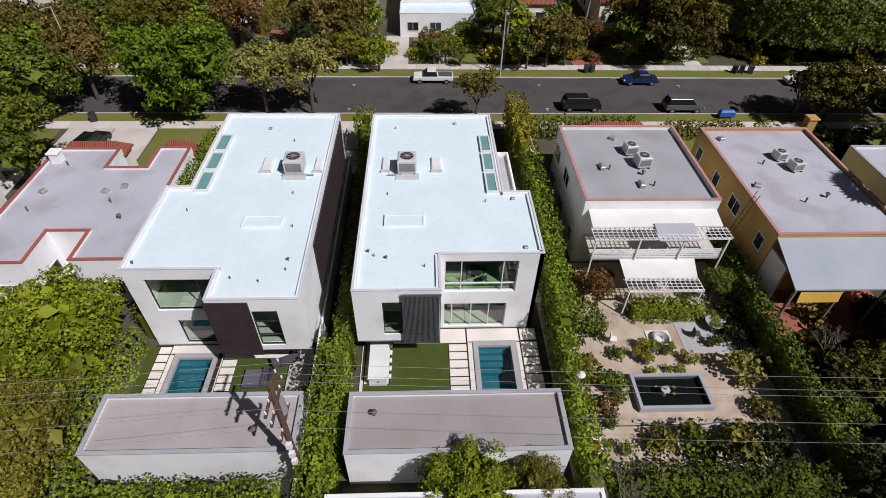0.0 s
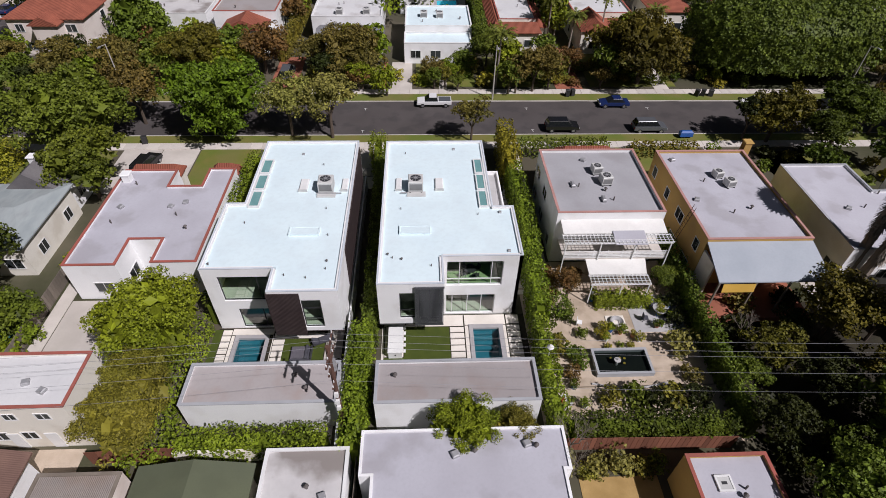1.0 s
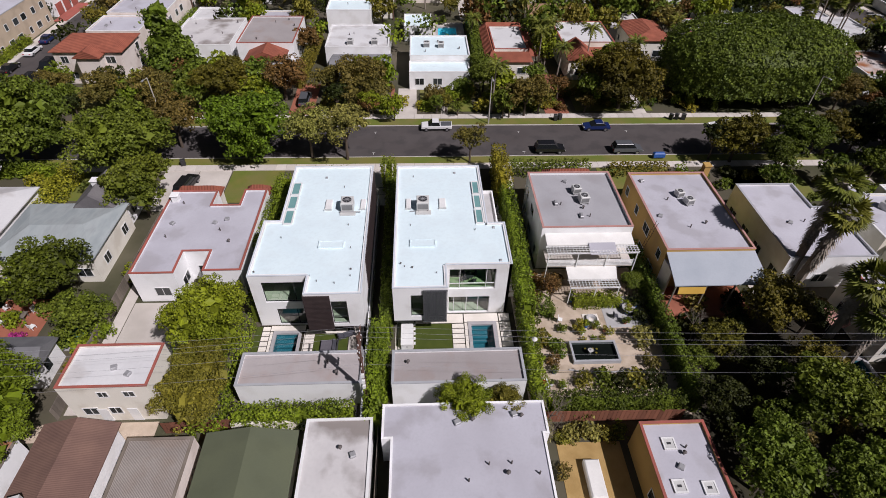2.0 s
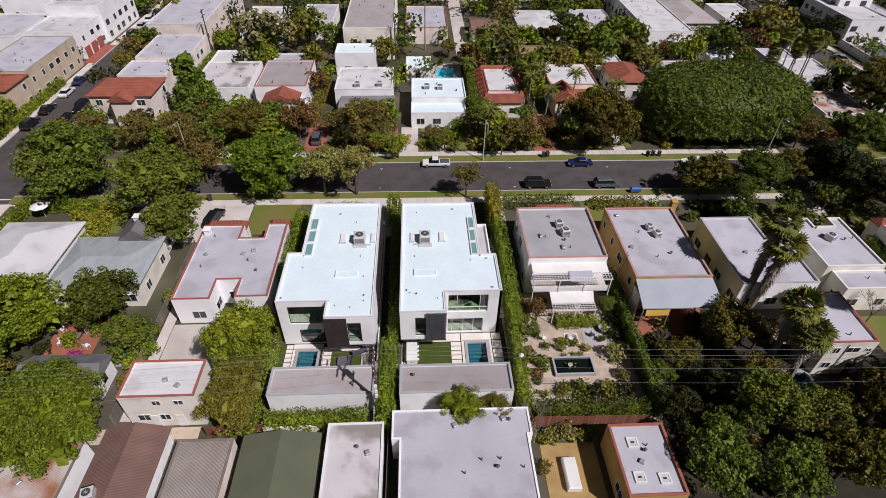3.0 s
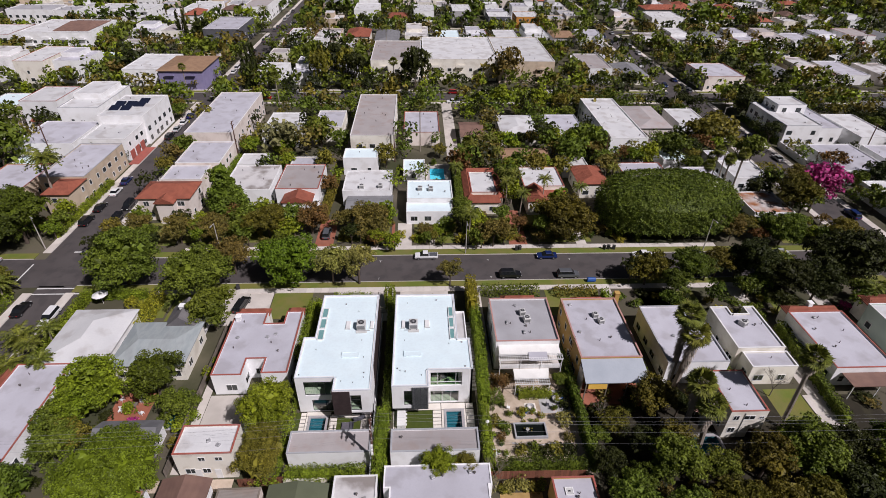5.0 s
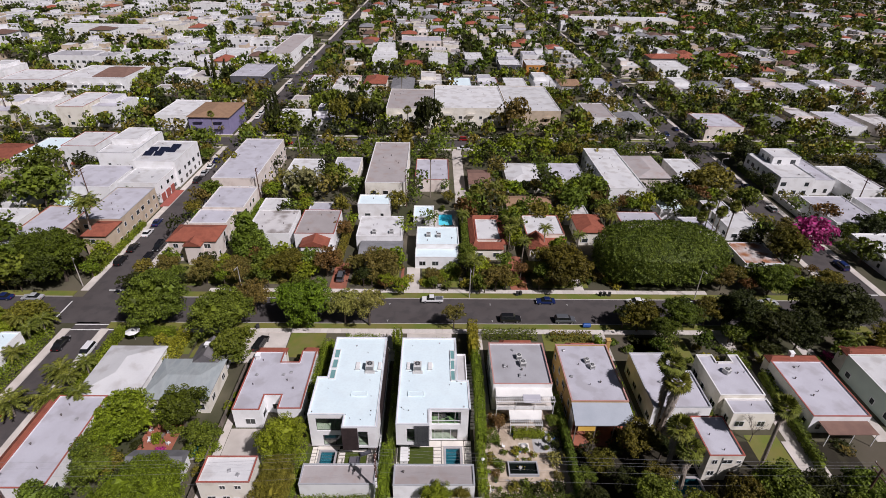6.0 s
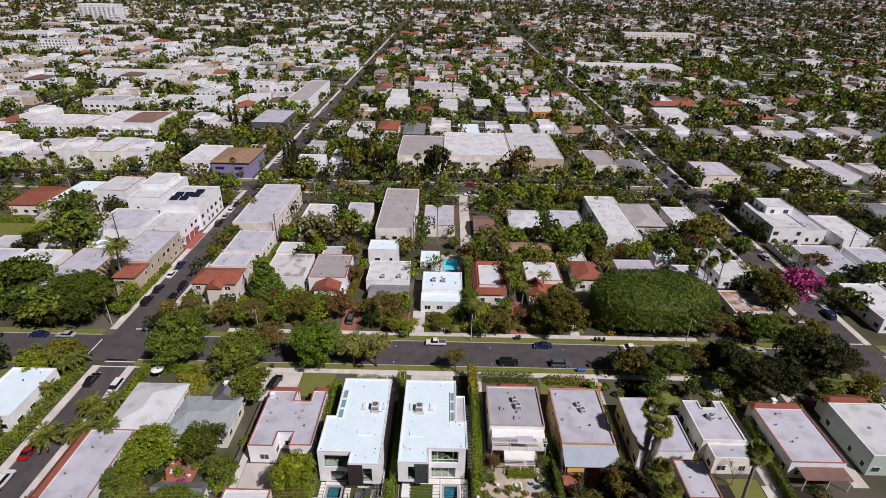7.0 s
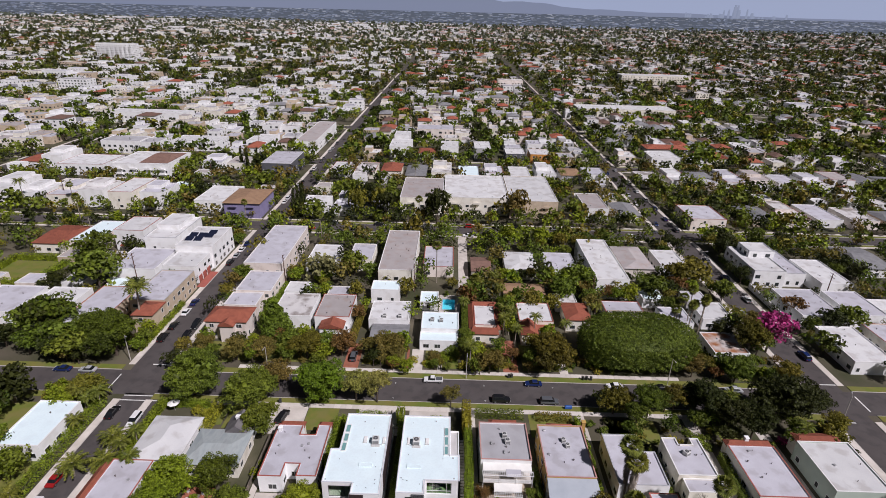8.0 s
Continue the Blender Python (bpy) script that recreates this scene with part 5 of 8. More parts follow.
lounger(-10.35, 21.2, math.pi / 2 + 0.4)
g = thing("planter", (-8.7, 18.6, 0.08), "round pale garden urn beside the path", "planter")
part("pot", Mesh().tube((0, 0, -0.02), (0, 0, 0.55), 0.3, 0.45, 14), "white_trim", g)
part("soil", Mesh().tube((0, 0, 0.5), (0, 0, 0.56), 0.4, 0.4, 14), "ground", g)
d = thing("table", (3.0, 25.6, 4.02), "round dark balcony table behind glass", "table")
part("tabletop", Mesh().tube((0, 0, 0.7), (0, 0, 0.75), 0.55, sides=18), "metal_dark", d)
part("leg", Mesh().tube((0, 0, -0.02), (0, 0, 0.7), 0.06, sides=8), "metal_dark", d)
for a in range(4):
    c = thing("chair", (3.0 + 0.85 * math.cos(a * 1.57 + 0.6), 25.6 + 0.7 * math.sin(a * 1.57 + 0.6), 4.02), "dark metal balcony chair beside the table", "chair", "balcony chairs", "", a * 1.57 + 0.6)
    part("seat", Mesh().box(-0.22, -0.22, 0.42, 0.22, 0.22, 0.46), "metal_dark", c)
    part("backrest", Mesh().box(0.19, -0.22, 0.46, 0.22, 0.22, 0.85), "metal_dark", c)
    for u in (-0.2, 0.17):
        for w in (-0.2, 0.17):
            part("leg", Mesh().box(u, w, -0.02, u + 0.03, w + 0.03, 0.42), "metal_dark", c)

# ---- house with the rear awnings ----
aw = thing("patio_cover", (17.3, 29.5, 0), "two-tier white slatted patio cover behind the house", "patio cover")
part("upper_deck", Mesh().box(-4.9, -1.15, 3.0, 5.2, 1.7, 3.15), "concrete", aw)
part("upper_awning", Mesh().quad((-5.0, 1.7, 5.7), (5.2, 1.7, 5.7), (5.2, 0.0, 5.35), (-5.0, 0.0, 5.35)).quad((-5.0, 1.7, 5.62), (-5.0, 0.0, 5.27), (5.2, 0.0, 5.27), (5.2, 1.7, 5.62)), "canvas_white", aw, "cream canvas sheet")
part("lower_awning", Mesh().quad((-2.7, -0.95, 3.05), (3.3, -0.95, 3.05), (2.9, -3.0, 2.8), (-2.7, -3.0, 2.8)).quad((-2.7, -0.95, 3.0), (-2.7, -3.0, 2.75), (2.9, -3.0, 2.75), (3.3, -0.95, 3.0)), "canvas_white", aw, "cream canvas sheet")
part("patch", Mesh().box(-0.2, -0.4, 5.33, 2.9, 1.3, 5.36), "cap_sheet", aw, "grey sheet laid over the canvas").rotation_euler = (radians(11.5), 0, 0)
bar = Mesh().box(-0.025, -0.66, 0, 0.025, 0.66, 0.07).data("lath", "white_trim")
for i in range(29):
    part("lath", bar, "", aw, "", (-5.1 + 0.375 * i, -0.66, 5.22))
for i in range(16):
    part("lath", bar, "", aw, "", (-2.7 + 0.375 * i, -3.66, 2.7))
for i in range(4):
    part("batten", Mesh().box(-5.15, -1.25 + 0.32 * i, 5.3, 5.5, -1.21 + 0.32 * i, 5.33), "white_trim", aw)
    part("batten", Mesh().box(-2.75, -4.25 + 0.32 * i, 2.78, 2.98, -4.21 + 0.32 * i, 2.81), "white_trim", aw)
for y, z, w0, w1 in ((-1.3, 5.12, -5.1, 5.4), (-0.1, 5.12, -5.1, 5.4), (-4.3, 2.6, -2.8, 3.0), (-3.05, 2.6, -2.8, 3.0)):
    part("beam", Mesh().box(w0, y, z, w1, y + 0.09, z + 0.1), "white_trim", aw)
for x in (-5.0, -1.6, 1.8, 5.2):
    part("post", Mesh().box(x, -1.28, -0.02, x + 0.1, -1.18, 5.12), "white_trim", aw)
for x in (-2.7, 0.2, 2.8):
    part("post", Mesh().box(x, -4.28, -0.02, x + 0.09, -4.2, 2.6), "white_trim", aw)
for i in range(5):
    part("rail", Mesh().box(-4.9, -1.16, 3.2 + 0.19 * i, 5.2, -1.12, 3.3 + 0.19 * i), "white_trim", aw)
for i in range(8):
    part("baluster", Mesh().box(-4.9 + 1.42 * i, -1.12, 3.12, -4.84 + 1.42 * i, -1.06, 4.15), "white_trim", aw)
roof_ac(17.4, 38.3, 6.3, 0.1, 0.85)
roof_ac(17.9, 36.4, 6.3, 0.1, 0.95)
roof_ac(30.3, 37.4, 6.27, 0.2, 0.75)
roof_ac(30.9, 35.8, 6.27, 0.2, 0.8)
roof_ac(57.2, 36.2, 4.65, 0.5, 1.0)
for hx, hy in ((14.4, 36.0), (17.0, 33.5)):
    d = thing("duct", (hx, hy, 6.3), "small metal roof duct on a grey roof", "duct", "rooftop ducts")
    part("casing", Mesh().box(-0.2, -0.4, -0.02, 0.2, 0.4, 0.35, 0.08), "metal_grey", d)

# rear veranda of the ochre house
v = thing("veranda", (30.3, 25.6, 0), "flat grey-roofed open veranda behind the ochre house", "veranda")
part("roof", Mesh().quad((-5.1, 1.58, 6.1), (-5.1, -2.3, 4.7), (5.4, -2.3, 4.7), (5.0, 1.58, 6.1)).quad((-5.1, 1.58, 6.22), (5.0, 1.58, 6.22), (5.4, -2.3, 4.84), (-5.1, -2.3, 4.84)).quad((-5.1, -2.3, 4.7), (-5.1, -2.3, 4.84), (5.4, -2.3, 4.84), (5.4, -2.3, 4.7)), "sheet_blue", v)
part("awning", Mesh().quad((-4.6, -2.32, 4.6), (-4.6, -2.5, 3.7), (-1.6, -2.5, 3.7), (-1.6, -2.32, 4.6)).quad((-4.6, -2.3, 4.58), (-1.6, -2.3, 4.58), (-1.6, -2.48, 3.68), (-4.6, -2.48, 3.68)), "awning_yellow", v, "yellow canvas strip")
part("side_wall", Mesh().box(-5.05, -0.6, 0, -4.85, 1.56, 5.2), "stucco_pink", v)
for x in (-4.9, -1.5, 1.7, 4.9):
    part("post", Mesh().box(x - 0.07, -2.25, -0.02, x + 0.07, -2.1, 4.72), "wood_grey", v)
part("floor", Mesh().box(-4.9, -3.0, 0, 5.0, 1.55, 0.6), "brick_drive", v)
v = thing("canopy", (74.0, 24.4, 0), "dark brown flat canopy over a rear patio", "canopy")
part("roof", Mesh().box(-4.6, -1.5, 3.0, 4.2, 1.5, 3.14), "shingle_brown", v)
for x in (-4.4, 0, 4.0):
    part("post", Mesh().box(x - 0.06, -1.4, -0.02, x + 0.06, -1.28, 3.0), "white_trim", v)

# gravel garden: raised pond, fire bowl, pots
p = thing("garden_pond", (16.0, 18.2, 0.05), "rectangular raised pond with grey rim and dark water", "pond")
m = Mesh()
ring(m, rect(-2.5, 2.5, -1.35, 1.35), 0.22, -0.02, 0.5)
part("rim", m, "grey_trim", p)
part("bed", Mesh().box(-2.3, -1.15, -0.02, 2.3, 1.15, 0.1), "pond_liner", p)
wt = part("water", Mesh().quad((-2.28, -1.13, 0.38), (2.28, -1.13, 0.38), (2.28, 1.13, 0.38), (-2.28, 1.13, 0.38)), "pond_water", p)
wt.visible_shadow = False
part("fountain", Mesh().tube((-0.5, -0.1, 0.08), (-0.5, -0.1, 0.62), 0.16, 0.09, 9).tube((-0.5, -0.1, 0.62), (-0.5, -0.1, 0.74), 0.1, 0.3, 11).tube((-0.5, -0.1, 0.74), (-0.5, -0.1, 1.0), 0.07, 0.04, 8), "stucco_grey", p, "small grey stone fountain")
for i, (x, y) in enumerate(((-0.1, 0.35), (0.15, -0.2), (-0.9, 0.35), (0.3, 0.3))):
    part("lily_pad", Mesh().tube((x, y, 0.381), (x, y, 0.395), 0.12, sides=9), "leaf_o", p)
f = thing("fire_bowl", (16.8, 22.7, 0.05), "round stone fire bowl on a pale slab", "fire bowl")
part("slab", Mesh().box(-0.9, -0.9, -0.02, 0.9, 0.9, 0.08, 0.02), "paver", f)
m = Mesh().tube((0, 0, 0.08), (0, 0, 0.4), 0.4, 0.62, 16, False).tube((0, 0, 0.4), (0, 0, 0.2), 0.52, 0.3, 16, False)
part("bowl", m, "stucco_grey", f)
rng = random.Random(5)
pot = Mesh().tube((0, 0, -0.02), (0, 0, 0.38), 0.16, 0.23, 10)
potd = {c: pot.data("pot", c) for c in ("terracotta", "white_trim", "plastic_blue", "stucco_grey")}
for i in range(30):
    x, y = (rng.uniform(14.2, 18.4), rng.uniform(20.6, 21.8)) if i < 9 else (rng.uniform(15.0, 22.8), rng.uniform(21.9, 26.5)) if i < 24 else (rng.uniform(9.6, 12.0), rng.uniform(13, 22))
    t = thing("potted_plant", (x, y, 0.05), "small leafy plant in a garden pot on gravel", "potted plant", "garden pots")
    part("pot", potd[rng.choice(list(potd))], "", t)
    c = part("foliage", bush_data(rng.choice(("a", "y", "b", "h")), i % 3), "", t, "", (0, 0, 0.6), i)
    c.scale = [rng.uniform(0.35, 0.6)] * 3
for i in range(40):
    a = i / 40
    s = solid("edging_stone", Mesh().box(-0.11, -0.08, -0.02, 0.11, 0.08, 0.14, 0.04), "stucco_grey", "small grey edging stone on gravel", "stone", "", (13.0 + 6.5 * a, 16.2 - 0.5 * math.sin(a * 3.1), 0.05), "edging stones")
for x, y, c in ((20.6, 24.6, "cushion_dark"), (19.6, 23.0, "cushion_dark"), (20.9, 22.4, "cushion_dark"), (13.2, 22.6, "white_trim")):
    t = thing("garden_chair", (x, y, 0.05), "metal garden chair on a gravel patio", "chair", "garden chairs", "", x * 2)
    part("seat", Mesh().box(-0.25, -0.25, 0.4, 0.25, 0.25, 0.46), c, t)
    part("backrest", Mesh().box(-0.25, 0.22, 0.46, 0.25, 0.27, 0.9), c, t)
    for u in (-0.23, 0.19):
        for w in (-0.23, 0.19):
            part("leg", Mesh().box(u, w, -0.02, u + 0.04, w + 0.04, 0.4), c, t)
t = thing("garden_table", (21.3, 23.9, 0.05), "round blue-grey garden table on a patio", "table")
part("tabletop", Mesh().tube((0, 0, 0.68), (0, 0, 0.73), 0.75, sides=18), "stucco_grey", t)
part("leg", Mesh().tube((0, 0, -0.02), (0, 0, 0.68), 0.07, sides=8), "metal_dark", t)
patch("patio", 18.4, 23.2, 21.6, 26.2, 0.08, "stucco_grey", "grey stone patio in the gravel garden")
t = thing("garden_umbrella", (9.1, 17.6, 0.05), "white globe-shaped garden lantern on a post", "lantern")
part("post", Mesh().tube((0, 0, -0.02), (0, 0, 3.2), 0.04), "white_trim", t)
part("globe", Mesh().tube((0, 0, 3.2), (0, 0, 3.45), 0.12, 0.3, 12).tube((0, 0, 3.45), (0, 0, 3.7), 0.3, 0.1, 12), "canvas_white", t)
t = thing("cart", (9.9, 14.3, 0.05), "small white garden cart with a red panel", "cart")
part("tray", Mesh().box(-0.4, -0.6, 0.3, 0.4, 0.6, 0.7, 0.04), "white_trim", t)
part("panel", Mesh().box(-0.3, -0.3, 0.7, 0.2, 0.3, 0.74), "paint_red", t)
for a in (-0.42, 0.36):
    part("wheel", Mesh().tube((a, -0.3, 0.18), (a + 0.06, -0.3, 0.18), 0.2, sides=12), "rubber", t)
t = thing("covered_table", (12.6, 4.6, 0.05), "long table under a white cover on bare earth", "table")
part("cover", Mesh().box(-0.7, -1.7, 0.1, 0.7, 1.7, 0.85, 0.12), "canvas_white", t)
for u in (-0.6, 0.5):
    for w in (-1.6, 1.5):
        part("leg", Mesh().box(u, w, -0.02, u + 0.1, w + 0.1, 0.12), "wood_grey", t)
for x0, x1, y0, y1, lb in ((40.0, 44.5, 13.6, 16.6, "small blue garden pool behind trees"), (-40.6, -38.2, 20.5, 23.8, "small blue garden pool behind a cottage")):
    pool(x0, x1, y0, y1, lb, steps=False, edge=0.4)
t = thing("parasol", (42.8, 20.6, 0), "faded pink garden parasol over a patio", "parasol")
part("pole", Mesh().tube((0, 0, -0.02), (0, 0, 2.6), 0.04), "white_trim", t)
cn = Mesh()
for i in range(8):
    a, b = math.pi * i / 4, math.pi * (i + 1) / 4
    cn.quad((1.5 * math.cos(a), 1.5 * math.sin(a), 2.25), (1.5 * math.cos(b), 1.5 * math.sin(b), 2.25), (0, 0, 2.9))
part("canopy", cn, "canvas_pink", t)
t = copy_thing(t, pose(-63.2, 50.6, 0))
tagged(t, "white garden parasol beside a hedge")
for c in t.children:
    if c.name.startswith("canopy"):
        c.data = c.data.copy()
        c.data.materials[0] = MATS["canvas_white"]


# ---- fences, gates and walls ----
def fence(x0, y0, x1, y1, h=1.8, label="red-brown board fence along a lot line", material="wood_fence"):
    ln = math.hypot(x1 - x0, y1 - y0)
    f = thing("fence", (x0, y0, 0), label, "fence", "", "", math.atan2(y1 - y0, x1 - x0))
    n = int(ln / 0.4)
    bd = Mesh().box(0.01, -0.015, -0.02, 0.385, 0.015, h).data("board", material)
    for i in range(n):
        part("board", bd, "", f, "", (i * ln / n, 0, 0.01 * ((i * 5) % 4)))
    for z in (0.35, h - 0.3):
        part("rail", Mesh().box(0, 0.016, z, ln, 0.06, z + 0.09), material, f)
    return f


fence(8.8, 10.5, 22.4, 10.3)
fence(-26.0, 10.4, -19.8, 10.6)
fence(-36.5, 12.0, -36.5, 42.0, 1.7, "weathered grey-brown board fence beside a passage", "wood_grey")
fence(-21.2, 0.5, -21.2, 8.5, 1.7, "weathered grey-brown board fence between sheds", "wood_grey")
fence(-6.3, 0.5, -6.3, 9.6, 2.0, "dark weathered board fence between roofs", "wood_grey")
solid("garden_wall", Mesh().box(-19.8, 10.3, 0, -7.9, 10.5, 1.5), "stucco_cream", "low cream rendered wall behind the garages", "wall", "structure")
for x0, x1 in ((-9.1, -5.4), (-4.8, 5.0)):
    t = thing("fence", (x0, 46.5, 0), "black metal railing in front of a modern house", "railing")
    br = Mesh().box(0, -0.012, 0.05, 0.024, 0.012, 1.5).data("bar", "black_frame")
    for i in range(int((x1 - x0) / 0.16)):
        part("bar", br, "", t, "", (i * 0.16, 0, 0))
    for z in (0.1, 1.4):
        part("rail", Mesh().box(0, -0.02, z, x1 - x0, 0.02, z + 0.05), "black_frame", t)
stp = thing("side_steps", (-7.0, 0, 0), "row of pale stepping slabs along the side passage", "path", "", "structure")
sd = Mesh().box(-0.55, -0.3, -0.05, 0.55, 0.3, 0.08, 0.015).data("slab", "paver")
for i in range(16):
    part("slab", sd, "", stp, "", (0.6, 43.5 - 0.85 * i, 0))
stp = thing("side_path", (0, 0, 0), "row of pale stepping slabs beside the pool", "path", "", "structure")
for i in range(20):
    part("slab", sd, "", stp, "", (8.2 + 0.1, 43.0 - 0.85 * i, 0))
# red tiled roof pieces on the neighbours
for x0, x1, y0, y1, z, ax in ((14.5, 20.5, 42.4, 44.2, 5.6, "X"), (28.0, 33.5, 42.3, 44.2, 5.0, "X"), (68.5, 78.5, 40.3, 42.4, 3.6, "X"), (85.0, 95.0, 41.2, 44.6, 4.2, "X"), (-33.9, -28.5, 42.1, 43.6, 3.8, "X"), (-24.9, -22.2, 42.3, 43.6, 3.8, "X")):
    t = thing("porch", ((x0 + x1) / 2, (y0 + y1) / 2, 0), "small porch with a red clay tile roof", "porch")
    w, d = (x1 - x0) / 2, (y1 - y0) / 2
    part("wall", Mesh().box(-w, -d, 0, w, d, z), "stucco_cream", t)
    gable(t, "roof", -w, w, -d, d, z, 0.9, ax, "clay_tile", 0.25, 0.9)
for x, y, z, mt in ((35.9, 42.8, 7.2, "stucco_yellow"), (-43.5, 42.2, 6.2, "stucco_white"), (73.0, 41.6, 5.2, "stucco_white"), (-33.2, 40.2, 5.2, "stucco_white")):
    t = thing("chimney", (x, y, 0), "square rendered chimney stack beside a house", "chimney")
    part("stack", Mesh().box(-0.4, -0.4, 0, 0.4, 0.4, z), mt, t)
    part("cap", Mesh().box(-0.5, -0.5, z, 0.5, 0.5, z + 0.15, 0.05), mt, t)

t = thing("garden_table", (-46.5, 24.6, 0), "wooden garden table in a leafy back yard", "table")
part("tabletop", Mesh().box(-0.9, -0.5, 0.7, 0.9, 0.5, 0.76), "wood_grey", t)
for u in (-0.8, 0.72):
    for w in (-0.42, 0.34):
        part("leg", Mesh().box(u, w, -0.02, u + 0.08, w + 0.08, 0.7), "wood_grey", t)
for i, (x, y) in enumerate(((-47.9, 23.8), (-45.2, 25.6), (-44.4, 23.2), (-48.6, 26.0))):
    t = thing("garden_chair", (x, y, 0), "white garden chair in a leafy back yard", "chair", "garden chairs", "", i * 1.4)
    part("seat", Mesh().box(-0.28, -0.28, 0.38, 0.28, 0.28, 0.45), "white_trim", t)
    part("backrest", Mesh().box(-0.28, 0.25, 0.45, 0.28, 0.3, 0.95), "white_trim", t)
    for u in (-0.26, 0.2):
        for w in (-0.26, 0.2):
            part("leg", Mesh().box(u, w, -0.02, u + 0.05, w + 0.05, 0.38), "white_trim", t)
patch("patio", -49.5, -43.5, 22.0, 27.5, 0.04, "brick_drive", "worn brick patio behind a cottage")
t = thing("water_tank", (-46.0, 20.6, 0), "small blue plastic barrel beside a shed", "barrel")
part("body", Mesh().tube((0, 0, -0.02), (0, 0, 0.9), 0.32, sides=14), "plastic_blue", t)
part("lid", Mesh().tube((0, 0, 0.9), (0, 0, 0.96), 0.34, sides=14), "plastic_blue", t)
roof_ac(-33.6, 2.6, 3.4, 0.3, 0.9, "grey rooftop air conditioner standing on brown shingles")
for x, y in ((18.6, 6.0), (18.2, 2.4), (20.6, 2.2)):
    t = thing("skylight", (x, y, 3.78), "small square white-framed roof skylight", "skylight", "garage skylights")
    m = Mesh()
    ring(m, rect(-0.55, 0.55, -0.55, 0.55), 0.12, -0.02, 0.16)
    part("frame", m, "white_trim", t)
    part("pane", Mesh().box(-0.43, -0.43, 0.02, 0.43, 0.43, 0.12), "metal_pale", t)
    part("latch", Mesh().box(-0.2, -0.1, 0.12, 0.15, 0.1, 0.15), "metal_dark", t)
t = thing("ladder", (25.02, 31.0, 0), "dark metal ladder leaning on an ochre wall", "ladder")
for y in (-0.25, 0.25):
    part("stile", Mesh().tube((-1.2, y, -0.02), (0.1, y, 7.4), 0.03, sides=6), "wood_pole", t)
for i in range(17):
    part("rung", Mesh().tube((-1.14 + 0.072 * i, -0.25, 0.4 + 0.41 * i), (-1.14 + 0.072 * i, 0.25, 0.4 + 0.41 * i), 0.02, sides=5), "wood_pole", t)

# ---- the block across the street ----
B = building
b = pitched_house("two-storey pink stucco corner house with red tile roof", -68.5, -56.3, 82.6, 91.0, 6.2, 1.7, "X", "stucco_pink", "clay_tile", hip=3.2)
w = pitched_house("pink stucco gabled wing with red tile roof", -63.5, -59.5, 80.6, 83.0, 5.9, 1.3, "Y", "stucco_pink", "clay_tile")
B("pink two-storey stucco flats with grey flat roof", rect(-67.0, -56.8, 92.8, 101.2), 6.0, "stucco_pink", "cap_sheet", "white_trim", vents=3)
B("pink two-storey stucco flats with grey flat roof", rect(-66.4, -54.6, 101.6, 116.2), 6.5, "stucco_pink", "cap_sheet", "white_trim", vents=3)
B("long cream apartment block with grey flat roof", rect(-70.0, -56.0, 119.4, 156.7), 8.0, "stucco_pink", "cap_sheet", "white_trim", vents=6, category="apartment block", name="apartment_block")
B("low house with bright white flat roof", rect(-51.0, -38.8, 89.5, 104.0), 4.6, "stucco_white", "roof_dirty", "white_trim", vents=5)
B("white house with grey flat roof and red edge", rect(-37.0, -26.2, 88.0, 102.3), 5.6, "stucco_white", "cap_tan", "clay_trim", vents=4)
pitched_house("white gabled front wing with red tile roof", -34.5, -27.5, 83.6, 87.9, 4.2, 1.5, "Y", "stucco_white", "clay_tile", over=0.3)
B("white house with white flat rear roof", rect(-20.4, -8.0, 89.0, 101.0), 4.4, "stucco_white", "roof_white", "white_trim", vents=3)
pitched_house("grey-shingled low front wing of a white house", -18.6, -7.8, 80.5, 88.9, 2.9, 1.0, "X", "stucco_white", "shingle_grey")
B("white cottage with bright white flat roof", rect(-3.8, 7.7, 84.5, 94.5), 4.5, "stucco_white", "membrane", "white_trim", vents=3)
B("lower front room with bright white flat roof", rect(-3.9, 7.4, 79.6, 84.4), 3.5, "stucco_white", "membrane", "white_trim", vents=0, name="house_wing")
B("small white pool house with flat roof", rect(-5.2, 0.9, 102.9, 110.4), 3.3, "stucco_white", "membrane", "white_trim", vents=1)
pool(2.4, 6.6, 103.8, 111.0, "bright turquoise garden pool beside a white pool house", steps=False, edge=0.5, plaster="pool_bright")
solid("patio", sheet(1.2, 8.4, 101.5, 114.0, 0.05, POOLS), "concrete", "pale concrete pool terrace", "paving", "structure")
roof_ac(-0.5, 89.5, 4.15)
roof_ac(2.3, 89.2, 4.15)
roof_ac(-15.6, 91.0, 4.05)
roof_ac(-10.8, 91.2, 4.05)
B("cream cottage with a flat roof inside red tile edges", rect(12.6, 19.2, 87.0, 99.0), 4.8, "stucco_cream", "roof_white", "clay_trim", vents=2)
for x0, x1, y0, y1, ax in ((11.2, 13.2, 85.5, 101.0, "Y"), (18.6, 20.8, 87.0, 99.0, "Y"), (12.0, 19.8, 99.0, 103.5, "X"), (11.5, 19.5, 84.2, 87.2, "X")):
    pitched_house("tiled wing of a cream cottage", x0, x1, y0, y1, 3.6, 1.2, ax, "stucco_cream", "clay_tile", hip=0.8, wins="S")
B("cream cottage with white flat roof and tiled front", rect(26.6, 37.3, 90.0, 101.5), 4.9, "stucco_cream", "roof_white", "clay_trim", vents=3)
pitched_house("cream gabled wing with red tile roof", 26.8, 31.5, 83.6, 90.0, 4.2, 1.7, "Y", "stucco_cream", "clay_tile")
